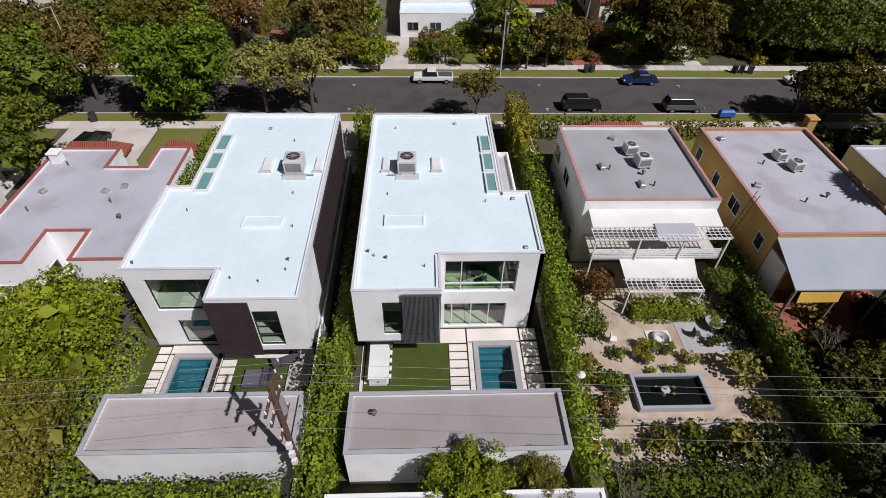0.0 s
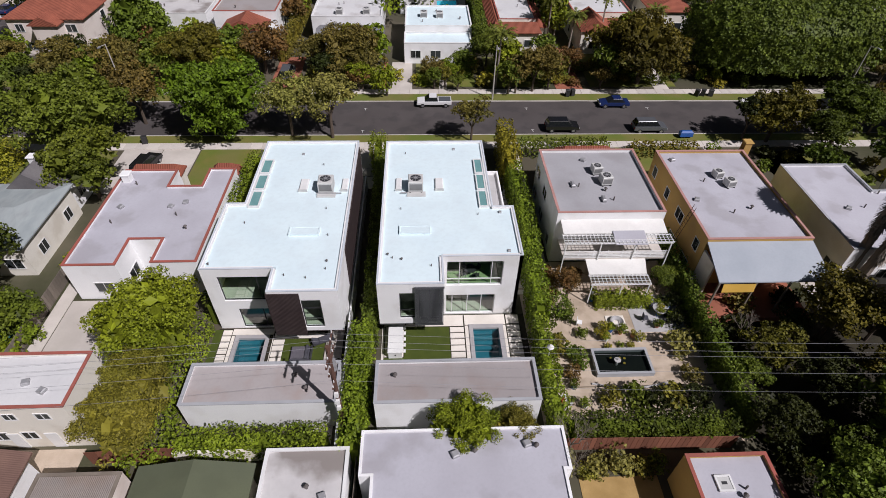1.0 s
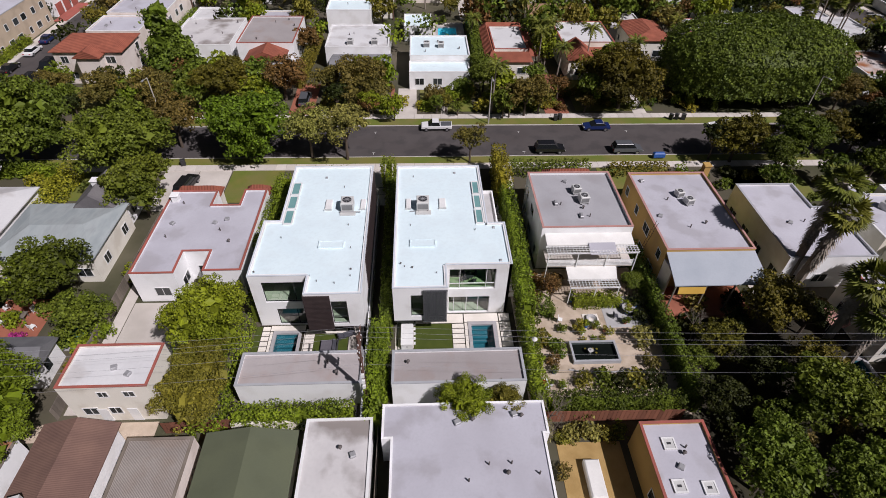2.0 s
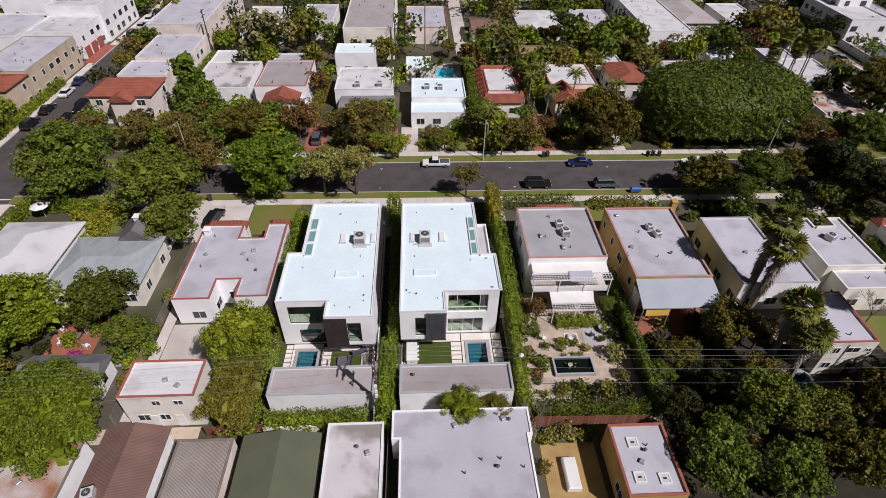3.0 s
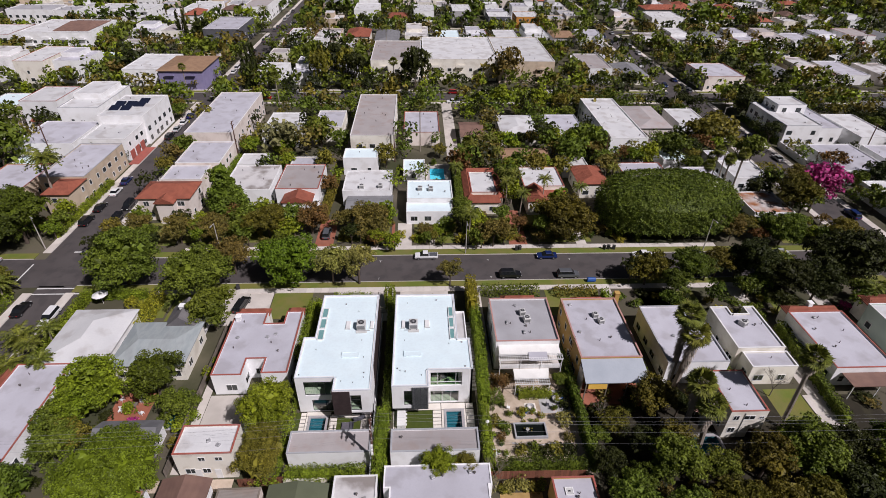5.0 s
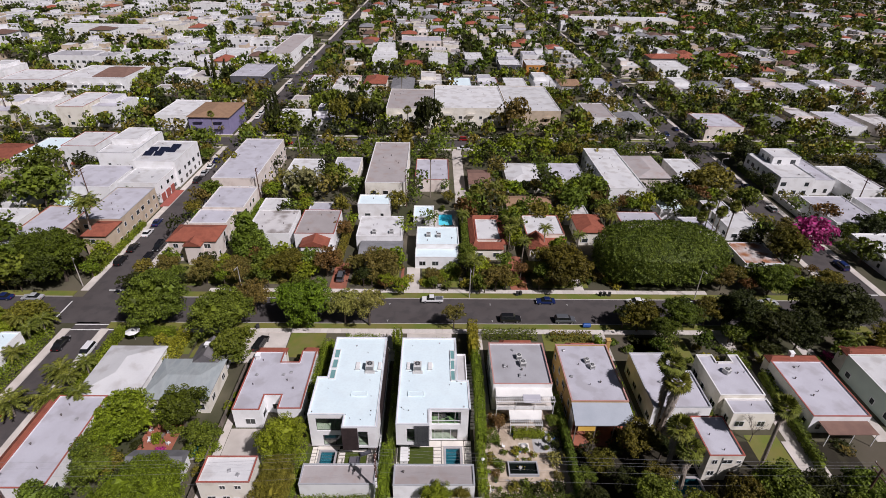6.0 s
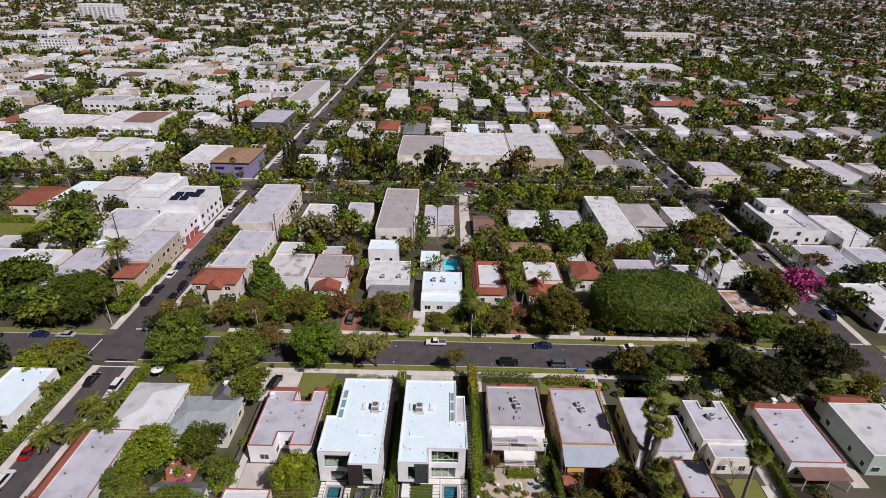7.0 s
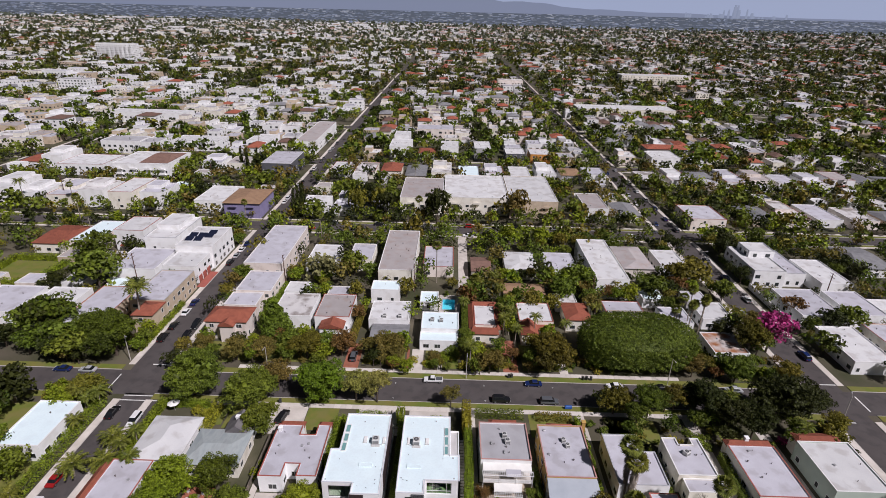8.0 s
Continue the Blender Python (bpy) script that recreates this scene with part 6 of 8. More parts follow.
pitched_house("low red-tiled wing of a cream cottage", 31.6, 37.0, 87.5, 90.2, 3.4, 1.0, "X", "stucco_cream", "clay_tile")
pitched_house("cream cottage with red tile roof", 42.0, 49.6, 92.5, 103.0, 4.4, 1.4, "Y", "stucco_cream", "clay_tile", hip=2.5)
B("small white two-storey guest house", rect(-22.2, -12.5, 107.0, 113.8), 5.3, "stucco_white", "membrane", "white_trim", vents=1)
B("three-storey cream apartment block with grey roof", rect(-21.0, -8.2, 117.0, 154.6), 8.0, "stucco_cream", "cap_tan", "white_trim", vents=8, category="apartment block", name="apartment_block")
B("cream bungalow with pale flat roof and red trim", rect(-5.5, 6.0, 128.0, 147.0), 4.5, "stucco_pink", "cap_sheet", "clay_trim", vents=3)
pitched_house("brown-roofed low house among trees", 13.0, 20.0, 128.0, 140.0, 3.2, 1.3, "X", "stucco_cream", "shingle_brown")
pitched_house("cream bungalow with pale hipped roof", 26.0, 37.6, 128.0, 144.0, 4.2, 0.9, "Y", "stucco_cream", "roof_white", hip=5.0)
pitched_house("long brown-roofed garage behind the cottages", 24.0, 38.0, 112.0, 119.0, 2.8, 1.0, "X", "stucco_cream", "shingle_ochre")
B("bungalow with grey flat roof and skylights", rect(41.0, 53.0, 128.6, 143.8), 4.6, "stucco_white", "cap_sheet", "grey_trim", vents=8)
B("long white two-storey apartment block with white roof", rect(56.4, 67.9, 114.6, 150.6), 8.0, "stucco_white", "roof_white", "white_trim", vents=8, category="apartment block", name="apartment_block")
pitched_house("pink stucco house with brown-grey hipped roof", 70.8, 81.8, 129.5, 150.0, 5.4, 1.3, "Y", "stucco_pink", "cap_tan", hip=5.0)
B("white house with pale flat roof on a corner", rect(86.0, 96.0, 134.0, 148.0), 5.2, "stucco_white", "roof_white", "white_trim", vents=3)
B("low white house behind a clipped ficus", rect(56.0, 68.5, 98.0, 106.0), 4.0, "stucco_white", "cap_sheet", "clay_trim", vents=2)
B("small grey-roofed cottage behind trees", rect(73.6, 82.4, 93.0, 103.0), 4.0, "stucco_white", "cap_sheet", "white_trim", vents=2)
B("small white house with white roof", rect(86.5, 96.5, 96.0, 107.0), 4.0, "stucco_white", "roof_white", "white_trim", vents=2)
B("white cottage with a mottled rusty roof", rect(81.8, 92.0, 77.0, 88.0), 4.0, "stucco_white", "rust_sheet", "white_trim", vents=2)
B("white house with grey flat roof", rect(-49.8, -38.9, 127.0, 144.5), 5.0, "stucco_white", "roof_white", "white_trim", vents=3)
B("small cream house with pale roof", rect(-34.4, -25.3, 131.5, 146.5), 5.0, "stucco_cream", "cap_sheet", "white_trim", vents=3)

# west of the side street
B("tan two-storey stucco flats with grey flat roof", rect(-97.0, -85.6, 92.6, 113.8), 7.0, "stucco_tan", "cap_sheet", "grey_trim", vents=6)
pitched_house("tan corner wing with red tile roof", -91.5, -85.6, 84.5, 92.5, 6.4, 1.2, "X", "stucco_tan", "clay_tile", hip=2.0)
wb = B("white three-storey apartment block with red accents", rect(-100.0, -85.8, 130.0, 150.0), 9.2, "stucco_white", "roof_white", "white_trim", vents=4, category="apartment block", name="apartment_block", frame_mat="black_frame")
B("white lower apartment wing with flat roof", rect(-99.0, -86.5, 117.5, 129.9), 6.8, "stucco_white", "roof_white", "white_trim", vents=2, name="house_wing")
patch("forecourt", -86.2, -83.2, 114.5, 127.0, 0.16, "clay_trim", "red paved forecourt beside the street")
for i in range(3):
    t = thing("garage_door", (-86.45, 119.4 + 3.4 * i, 0), "dark red garage door in a white wall", "garage door", "red garage doors")
    part("leaf", Mesh().box(-0.04, -1.3, 0.02, 0.04, 1.3, 2.6), "clay_trim", t)
for i, (x, y) in enumerate(((-97.5, 141.0), (-94.0, 141.0), (-97.5, 137.0), (-94.0, 137.0), (-91.0, 144.0), (-91.0, 140.5))):
    t = thing("solar_panel", (x, y, 8.86), "dark blue solar panel on a white roof", "solar panel", "roof solar panels")
    part("panel", Mesh().quad((-1.5, -1.6, 0.1), (1.5, -1.6, 0.1), (1.5, 1.6, 0.75), (-1.5, 1.6, 0.75)).quad((-1.5, -1.6, 0.04), (-1.5, 1.6, 0.69), (1.5, 1.6, 0.69), (1.5, -1.6, 0.04)), "solar", t)
    for u in (-1.3, 1.25):
        part("strut", Mesh().box(u, 1.45, -0.02, u + 0.05, 1.5, 0.7), "metal_grey", t)
        part("strut", Mesh().box(u, -1.5, -0.02, u + 0.05, -1.45, 0.1), "metal_grey", t)
B("white flats with grey flat roof", rect(-118.0, -101.0, 116.0, 134.0), 6.0, "stucco_white", "cap_sheet", "white_trim", vents=3)
B("grey-roofed low house with red edge", rect(-112.5, -100.2, 79.0, 104.5), 5.0, "stucco_tan", "cap_sheet", "clay_trim", vents=4)
B("low house with bright white roof", rect(-129.0, -116.0, 86.5, 103.8), 4.5, "stucco_white", "roof_white", "white_trim", vents=3)
B("low house with grey flat roof beside a hedge", rect(-147.0, -131.0, 87.0, 104.0), 4.5, "stucco_white", "cap_sheet", "white_trim", vents=3)
B("white corner house with flat white roof", rect(-93.5, -83.8, 33.0, 47.5), 4.5, "stucco_white", "membrane", "white_trim", vents=3)

# beyond the next street
def apartment(label, x0, x1, y0, y1, h, wall, roof, storeys=3, balcony=True, step=4.0):
    b = B(label, rect(x0, x1, y0, y1), h, wall, roof, "white_trim", vents=8, category="apartment block", name="apartment_block", step=step)
    if balcony:
        n = max(1, int((x1 - x0) / 8))
        for i in range(n):
            for s in range(1, storeys):
                cx = x0 + (x1 - x0) * (i + 0.5) / n - (x0 + x1) / 2
                k = part("balcony", Mesh().box(cx - 1.8, -(y1 - y0) / 2 - 1.2, 2.9 * s, cx + 1.8, -(y1 - y0) / 2, 2.9 * s + 0.15), wall, b)
                part("railing", Mesh().box(cx - 1.8, -(y1 - y0) / 2 - 1.2, 2.9 * s + 0.15, cx + 1.8, -(y1 - y0) / 2 - 1.1, 2.9 * s + 1.0), wall, k)
    return b


apartment("large cream apartment block with pale flat roof", -20.5, 0.6, 196.0, 230.0, 9.0, "stucco_cream", "cap_tan")
apartment("large cream apartment block with pale flat roof", 1.2, 33.0, 198.0, 238.0, 9.0, "stucco_cream", "roof_white")
apartment("large cream apartment block with pale flat roof", 33.6, 57.0, 195.0, 239.0, 9.0, "stucco_tan", "roof_white")
pb = apartment("purple three-storey apartment block with brown roof", -103.0, -86.5, 184.5, 206.0, 7.6, "stucco_purple", "cap_tan")
pitched_house("low brown hipped roof on purple flats", -103.2, -86.3, 184.3, 206.2, 7.7, 1.4, "Y", "stucco_purple", "shingle_ochre", hip=7.0, wins="", over=0.6)
B("pale flat-roofed block beside purple flats", rect(-120.0, -104.0, 190.0, 214.0), 6.5, "stucco_white", "roof_white", "white_trim")
apartment("white apartment block with brown upper roof", -191.0, -158.0, 243.0, 272.0, 9.0, "stucco_white", "roof_white")
pitched_house("brown pitched roof above white flats", -176.0, -160.0, 246.0, 270.0, 9.1, 2.0, "X", "stucco_white", "shingle_brown", hip=3.0, wins="", over=0.2)
B("white rambling apartment house with red tile trim", rect(-226.0, -199.0, 247.0, 270.0), 6.8, "stucco_white", "roof_white", "clay_trim")
apartment("modern dark grey and white town house", -107.5, -90.0, 252.0, 282.0, 9.0, "stucco_dark", "cap_sheet", balcony=False)
apartment("long white apartment block with flat roof", -104.0, -90.0, 311.0, 384.0, 9.0, "stucco_white", "cap_tan", balcony=False)
apartment("long white apartment block with many windows", -289.0, -222.0, 404.0, 420.0, 9.0, "stucco_white", "roof_white", balcony=False)
apartment("white flats with flat white roof", -190.0, -157.0, 312.0, 330.0, 7.0, "stucco_white", "roof_white")
apartment("white flats with flat white roof", -140.0, -123.0, 317.0, 340.0, 7.0, "stucco_white", "roof_white")
apartment("tall modern white town house", -38.0, -23.5, 306.0, 328.0, 8.8, "stucco_white", "roof_white")
apartment("tall modern white town house", -37.0, -26.0, 330.0, 345.0, 11.0, "stucco_white", "roof_white", balcony=False)
pitched_house("white cottage with red tile roof", -18.0, -7.0, 306.0, 320.0, 4.5, 1.8, "X", "stucco_white", "clay_tile", hip=2.0)
apartment("tall modern white town house", -3.0, 9.0, 306.0, 326.0, 8.5, "stucco_white", "roof_white")
apartment("tall modern grey town house", 20.0, 31.0, 306.0, 328.0, 8.5, "stucco_grey", "roof_white")
apartment("orange and white modern house", 57.5, 71.0, 301.5, 318.0, 6.5, "stucco_orange", "roof_white", balcony=False)
apartment("dark grey modern house", 41.0, 54.0, 301.5, 318.0, 6.5, "stucco_dark", "roof_white", balcony=False)
apartment("white two-storey town house with flat roof", 138.0, 157.0, 299.5, 318.0, 7.0, "stucco_white", "roof_white", balcony=False)
pitched_house("low house with dull red hipped roof", 178.0, 196.0, 312.0, 330.0, 4.5, 2.0, "X", "stucco_cream", "clay_tile", hip=6.0)
B("pink stucco flats with red tile corner", rect(118.0, 134.5, 184.0, 204.0), 6.2, "stucco_pink", "cap_sheet", "clay_trim")
apartment("long pale apartment block with flat roof", 130.0, 227.0, 493.0, 520.0, 8.0, "stucco_cream", "roof_white", balcony=False)
apartment("long cream apartment block with balconies", 256.0, 359.0, 785.0, 810.0, 13.0, "stucco_cream", "roof_white", 4)
apartment("white high-rise slab with balconies", -640.0, -575.0, 960.0, 985.0, 28.0, "stucco_white", "roof_white", 9)
B("white modern house with stepped flat roofs", rect(118.2, 130.0, 127.0, 150.0), 7.0, "stucco_white", "roof_white", "grey_trim", frame_mat="black_frame")
B("white modern wing with dark windows", rect(130.2, 138.5, 128.5, 150.0), 5.6, "stucco_white", "cap_sheet", "grey_trim", frame_mat="black_frame", name="house_wing")
B("upper white box on a modern house", rect(122.0, 132.0, 140.0, 149.0), 9.4, "stucco_white", "roof_white", "grey_trim", frame_mat="black_frame", name="house_wing", vents=1)
solid("garden_wall", Mesh().box(116.8, 98.0, 0, 117.1, 126.0, 2.2), "stucco_white", "white rendered garden wall along the side street", "wall", "structure")
B("low white house with grey roof", rect(120.0, 134.0, 99.0, 118.0), 4.5, "stucco_white", "cap_sheet", "white_trim")
B("low white house with pale flat roof on a corner", rect(120.0, 132.0, 74.0, 93.0), 4.4, "stucco_white", "roof_white", "white_trim", vents=3)
B("cream house with grey flat roof", rect(136.0, 148.0, 74.0, 95.0), 4.6, "stucco_cream", "cap_sheet", "clay_trim", vents=3)
B("white house with grey flat roof beside trees", rect(137.0, 149.0, 100.0, 117.0), 4.6, "stucco_white", "cap_sheet", "white_trim", vents=3)
B("white house with a pale flat roof", rect(119.0, 132.0, 30.0, 48.0), 4.4, "stucco_white", "roof_white", "white_trim", vents=3)
B("white house with pale flat roof", rect(140.5, 152.0, 122.0, 143.0), 5.0, "stucco_white", "roof_white", "white_trim")

# ---- trees, palms and hedges of the near lots ----
NEAR = [(-51.6, 24.3, 5.0, 5.6, "a"), (-43.4, 27.5, 4.5, 4.5, "m"), (-37.8, 22.6, 3.0, 3.0, "b"), (-41.4, 9.2, 5.2, 6.6, "c"), (-51.8, 15.3, 5.0, 3.6, "b"),
        (-23.7, 20.6, 4.6, 4.5, "a"), (-23.6, 16.2, 3.6, 2.6, "o"), (-23.0, 12.5, 3.6, 3.6, "o"), (-44.4, 52.0, 6.4, 6.8, "b"), (-39.9, 59.8, 5.0, 4.2, "br"), (-39.0, 42.8, 5.4, 4.3, "b"), (-60.8, 56.6, 6.0, 7.5, "b"),
        (-28.1, 56.9, 5.5, 6.5, "c"), (-18.9, 56.4, 5.8, 3.8, "w"), (-13.4, 55.8, 6.6, 4.3, "w"), (5.5, 54.7, 4.5, 2.6, "br"), (54.5, 52.4, 5.5, 4.4, "b"),
        (46.6, 54.2, 4.0, 4.6, "br"), (62.4, 56.0, 4.2, 3.5, "om"), (77.7, 46.8, 5.0, 4.4, "d"), (86.6, 52.8, 7.0, 7.6, "d"), (69.5, 53.6, 6.0, 4.6, "d"), (96.5, 55.0, 5.0, 4.0, "d"), (50.6, 49.0, 4.6, 3.4, "m"), (73.2, 49.5, 5.0, 4.4, "d"), (35.1, 20.6, 5.0, 4.0, "o")]
NEAR2 = [(28.2, 17.6, 3.0, 2.4, "br"), (39.4, 20.2, 3.4, 2.0, "d"), (34.1, 9.8, 5.0, 4.6, "b"), (25.4, 10.9, 3.0, 2.6, "d"), (26.3, 3.4, 5.0, 4.2, "a"),
         (40.0, 3.3, 5.0, 4.2, "br"), (47.0, 9.2, 5.0, 4.8, "o"), (53.0, 10.4, 5.0, 5.4, "b"), (45.6, 3.0, 5.0, 4.0, "o"), (1.3, 10.8, 3.1, 2.6, "a"), (5.4, 10.7, 2.6, 2.0, "o"),
         (31.5, 20.4, 2.6, 1.6, "d"), (40.6, 9.4, 3.6, 3.0, "b"), (59.0, 10.5, 4.5, 4.2, "d"), (62.6, 4.6, 5.0, 4.8, "b"), (29.6, 8.0, 3.0, 2.4, "m"), (50.5, 3.0, 4.6, 4.2, "br"), (-54.2, 20.2, 4.2, 3.2, "b"),
         (33.0, 2.0, 4.6, 3.8, "b"), (56.6, 3.4, 5.0, 4.4, "d"), (67.6, 11.6, 4.6, 4.4, "b"), (30.8, 14.0, 3.0, 2.4, "d"), (36.6, 14.6, 3.4, 2.6, "o"), (25.8, 16.0, 2.2, 1.6, "b"),
         (-55.5, 8.0, 4.5, 4.2, "b"), (-50.8, 16.0, 4.0, 3.2, "o"), (69.0, 5.0, 5.0, 4.5, "o"), (22.0, 26.6, 2.6, 1.3, "b"), (12.7, 26.0, 2.4, 1.2, "r")]
STREET = [(-55.6, 72.0, 4.0, 3.6, "br"), (-47.6, 71.8, 4.2, 4.2, "br"), (-36.0, 74.0, 4.5, 5.3, "om"), (-26.3, 75.6, 4.5, 4.7, "r"), (-12.0, 74.6, 4.0, 5.2, "br"), (-10.3, 69.9, 2.6, 2.4, "a"),
          (16.2, 69.2, 4.5, 3.7, "br"), (33.8, 72.0, 6.0, 6.7, "om"), (-42.0, 122.2, 6.0, 6.6, "g"), (-31.5, 127.3, 5.0, 5.2, "b"), (94.0, 81.6, 7.5, 5.4, "om"), (101.0, 84.0, 9.5, 5.8, "p"), (96.5, 86.5, 9.0, 4.0, "br"), (88.6, 124.0, 6.0, 6.0, "om"), (75.6, 114.5, 5.0, 5.4, "m"), (118.0, 84.0, 4.0, 4.6, "m"), (121.9, 106.6, 4.5, 4.4, "r"), (134.6, 97.5, 4.5, 4.6, "b"), (76.3, 72.0, 4.0, 3.0, "om"), (81.5, 71.2, 3.0, 3.4, "m"),
          (95.3, 126.4, 6.0, 6.7, "o"), (101.5, 114.9, 5.0, 3.6, "b"), (-90.6, 72.6, 6.5, 7.6, "m"), (-99.5, 77.5, 6.5, 7.0, "m"), (-115.8, 85.0, 6.0, 7.0, "m"), (-119.4, 112.0, 6.5, 8.0, "b"), (-133.5, 134.0, 6.0, 7.0, "m"), (-86.6, 53.6, 4.0, 4.4, "o"), (-90.6, 50.4, 4.0, 4.0, "a"), (-48.2, 84.2, 5.0, 6.4, "con"), (5.5, 75.8, 2.0, 2.3, "b"), (0.9, 73.9, 2.0, 2.0, "br"),
          (-100.5, 68.8, 5.5, 5.6, "b"), (-66.0, 75.5, 3.6, 3.0, "br"), (51.6, 119.6, 5.0, 7.0, "b"), (44.0, 112.0, 4.5, 5.0, "b"), (9.8, 78.5, 3.5, 3.0, "b"),
          (-104.0, 51.5, 5.5, 5.5, "d"), (-92.0, 51.5, 3.6, 3.4, "o"), (-104.0, 40.0, 5.5, 5.0, "b"), (73.0, 70.5, 4.0, 3.4, "br"), (84.0, 68.5, 4.5, 4.0, "b"), (96.5, 66.5, 4.5, 4.0, "o"),
          (91.0, 53.0, 5.0, 4.2, "d"), (98.5, 48.5, 4.5, 3.2, "o"), (67.0, 56.2, 4.4, 3.6, "d"), (10.0, 83.0, 3.6, 2.6, "b"), (23.2, 75.2, 3.0, 2.2, "r"), (-18.5, 76.4, 4.0, 3.0, "br")]
for i, (x, y, zc, r, kd) in enumerate(NEAR + NEAR2):
    if x > 44 and 43 < y < 60:
        kd, zc = {"b": "m", "br": "om", "o": "om"}.get(kd, kd), zc + 0.6
    # darker leaf kinds put the shade of the eastern gardens into the colour
    if x > 24 and y < 27:
        kd = {"a": "b", "o": "om", "br": "om"}.get(kd, kd)
    if x > 24 and y < 14:
        r *= 0.88
    tree(kd, x, y, max(zc, r * 0.72), r, "big" if x == -41.4 else "fine" if -27 < x < 7 and y < 23 else "near", i % 2, r * 0.95, i * 1.3, "beside the house gardens" if y < 45 else "beside the street")
for i, (x, y, zc, r, kd) in enumerate(STREET):
    tree(kd, x, y, max(zc, r * 0.72), r, "near" if y < 90 and abs(x) < 100 else "mid", i % 2, r * 0.95, i * 1.7, "beside the street footway")
def ficus(x, y, rx, ry, z0, z1, n):
    """A clipped dome of small leaves on several trunks."""
    r = np.random.default_rng(3)
    t = thing("ficus_tree", (x, y, 0), "huge clipped dome-shaped ficus beside the street", "tree")
    u, w = r.uniform(0, 2 * np.pi, n), r.uniform(0, 1, n) ** 0.8
    rad = np.where(w < 0.55, 1.0, np.sqrt(np.clip(1 - ((w - 0.55) / 0.45) ** 2, 0, 1)))
    zz = np.where(w < 0.55, z0 + (z1 - z0) * 0.6 * w / 0.55, 0)
    k = r.uniform(0, 1, n)
    top = w >= 0.55
    rad = np.where(top, np.sqrt(k), 1.0)
    zz = np.where(top, z0 + (z1 - z0) * (0.58 + 0.42 * np.sqrt(np.clip(1 - rad ** 2.6, 0, 1))), z0 + (z1 - z0) * 0.6 * r.uniform(0, 1, n))
    c, s = np.cos(u), np.sin(u)
    e = 0.8
    cx, cy = np.sign(c) * np.abs(c) ** e, np.sign(s) * np.abs(s) ** e
    tuft = np.sin(u * rx * 2.1 + 1.3 * np.sin(zz * 1.1)) * np.sin(zz * 2.3 + 1.7 * np.sin(u * 9)) + 0.6 * np.sin(u * 31 + zz * 3)
    lump = 1 + 0.045 * np.clip(tuft, -1, 1.2) + r.normal(0, 0.015, n)
    pts = np.stack([cx * rx * rad * lump, cy * ry * rad * lump, zz + np.where(top, 0.38 * np.sin(cx * rad * rx * 2.3 + 1.2 * np.sin(cy * rad * 5)) * np.sin(cy * rad * ry * 2.6), 0)], 1)
    nrm = np.stack([cx * np.where(top, rad ** 2, 1), cy * np.where(top, rad ** 2, 1), np.where(top, 0.8, 0.25)], 1)
    m = Mesh()
    m.v = [tuple(q) for q in leaf_cloud(r, n, pts, nrm, 0.36, 0.16)]
    m.f = [(4 * i, 4 * i + 1, 4 * i + 2, 4 * i + 3) for i in range(n)]
    ks = 20
    ringp = [[(rx * f * math.copysign(abs(math.cos(a)) ** e, math.cos(a)), ry * f * math.copysign(abs(math.sin(a)) ** e, math.sin(a)), z) for a in [2 * math.pi * i / ks for i in range(ks)]]
             for f, z in ((0.86, z0), (0.88, z0 + (z1 - z0) * 0.55), (0.68, z0 + (z1 - z0) * 0.76), (0.3, z1 - 1.2))]
    b0 = len(m.v)
    for q in ringp:
        m.v += q
    for j in range(3):
        m.f += [(b0 + j * ks + i, b0 + j * ks + (i + 1) % ks, b0 + (j + 1) * ks + (i + 1) % ks, b0 + (j + 1) * ks + i) for i in range(ks)]
    m.f.append(tuple(b0 + 3 * ks + i for i in range(ks)))
    part("crown", m, "leaf_f", t)
    for i in range(6):
        tr = part("trunk", trunk_data(i % 3, 5), "", t, "", (-rx * 0.75 + rx * 0.3 * i, -ry * 0.2 + ry * 0.3 * (i % 2), 0), i)
        tr.scale = (5, 5, z0 + 3)
    return t


ficus(59.0, 77.6, 15.9, 9.4, 3.2, 13.2, 40000)
palm("fan", 41.4, 27.6, 15.2, (-0.3, 0.0), 1.5, 0.5, 8.0, 1)
palm("fan", 42.0, 26.6, 12.2, (0.3, -0.2), 1.5, 0.5, 7.5, 2)
palm("fan", 38.8, 16.7, 12.0, (0.3, 0.3), 1.4, 0.42, 5.0, 3)
palm("fan", 41.0, 14.9, 9.4, (-0.6, 0.2), 1.4, 0.42, 4.5, 4)
palm("fan", 55.3, 17.9, 15.4, (-0.4, 0.2), 1.35, 0.34, 2.5, 5)
for i, (x, y) in enumerate(((-69.6, 31.6), (-71.2, 38.2), (-74.6, 29.4), (-84.6, 54.6), (-88.6, 56.2))):
    palm("feather", x, y, 2.6 + 0.5 * (i % 3), (0.2, 0.2), 1.35, 0.2, 0, i + 3, "spreading over the hedge beside the street")
palm("feather", 10.6, 70.6, 8.6, (0.3, 0.2), 1.0, 0.17, 0, 6, "beside the street")
palm("feather", -90.8, 86.3, 15.0, (1.2, 0.5), 1.75, 0.34, 0, 7, "beside a tan apartment house")
for i, (x, y, h) in enumerate(((77.8, 87.2, 13.7), (75.6, 90.0, 15.0), (79.5, 91.0, 12.5), (82.0, 89.5, 14.5), (76.6, 93.2, 12.0), (80.8, 94.5, 15.5), (73.8, 88.6, 11.5), (84.0, 92.6, 13.2))):
    palm("fan", x, y, h, (0.5 * math.sin(i), 0.4 * math.cos(i)), 1.0, 0.17, 0.9, i, "in a tall cluster")
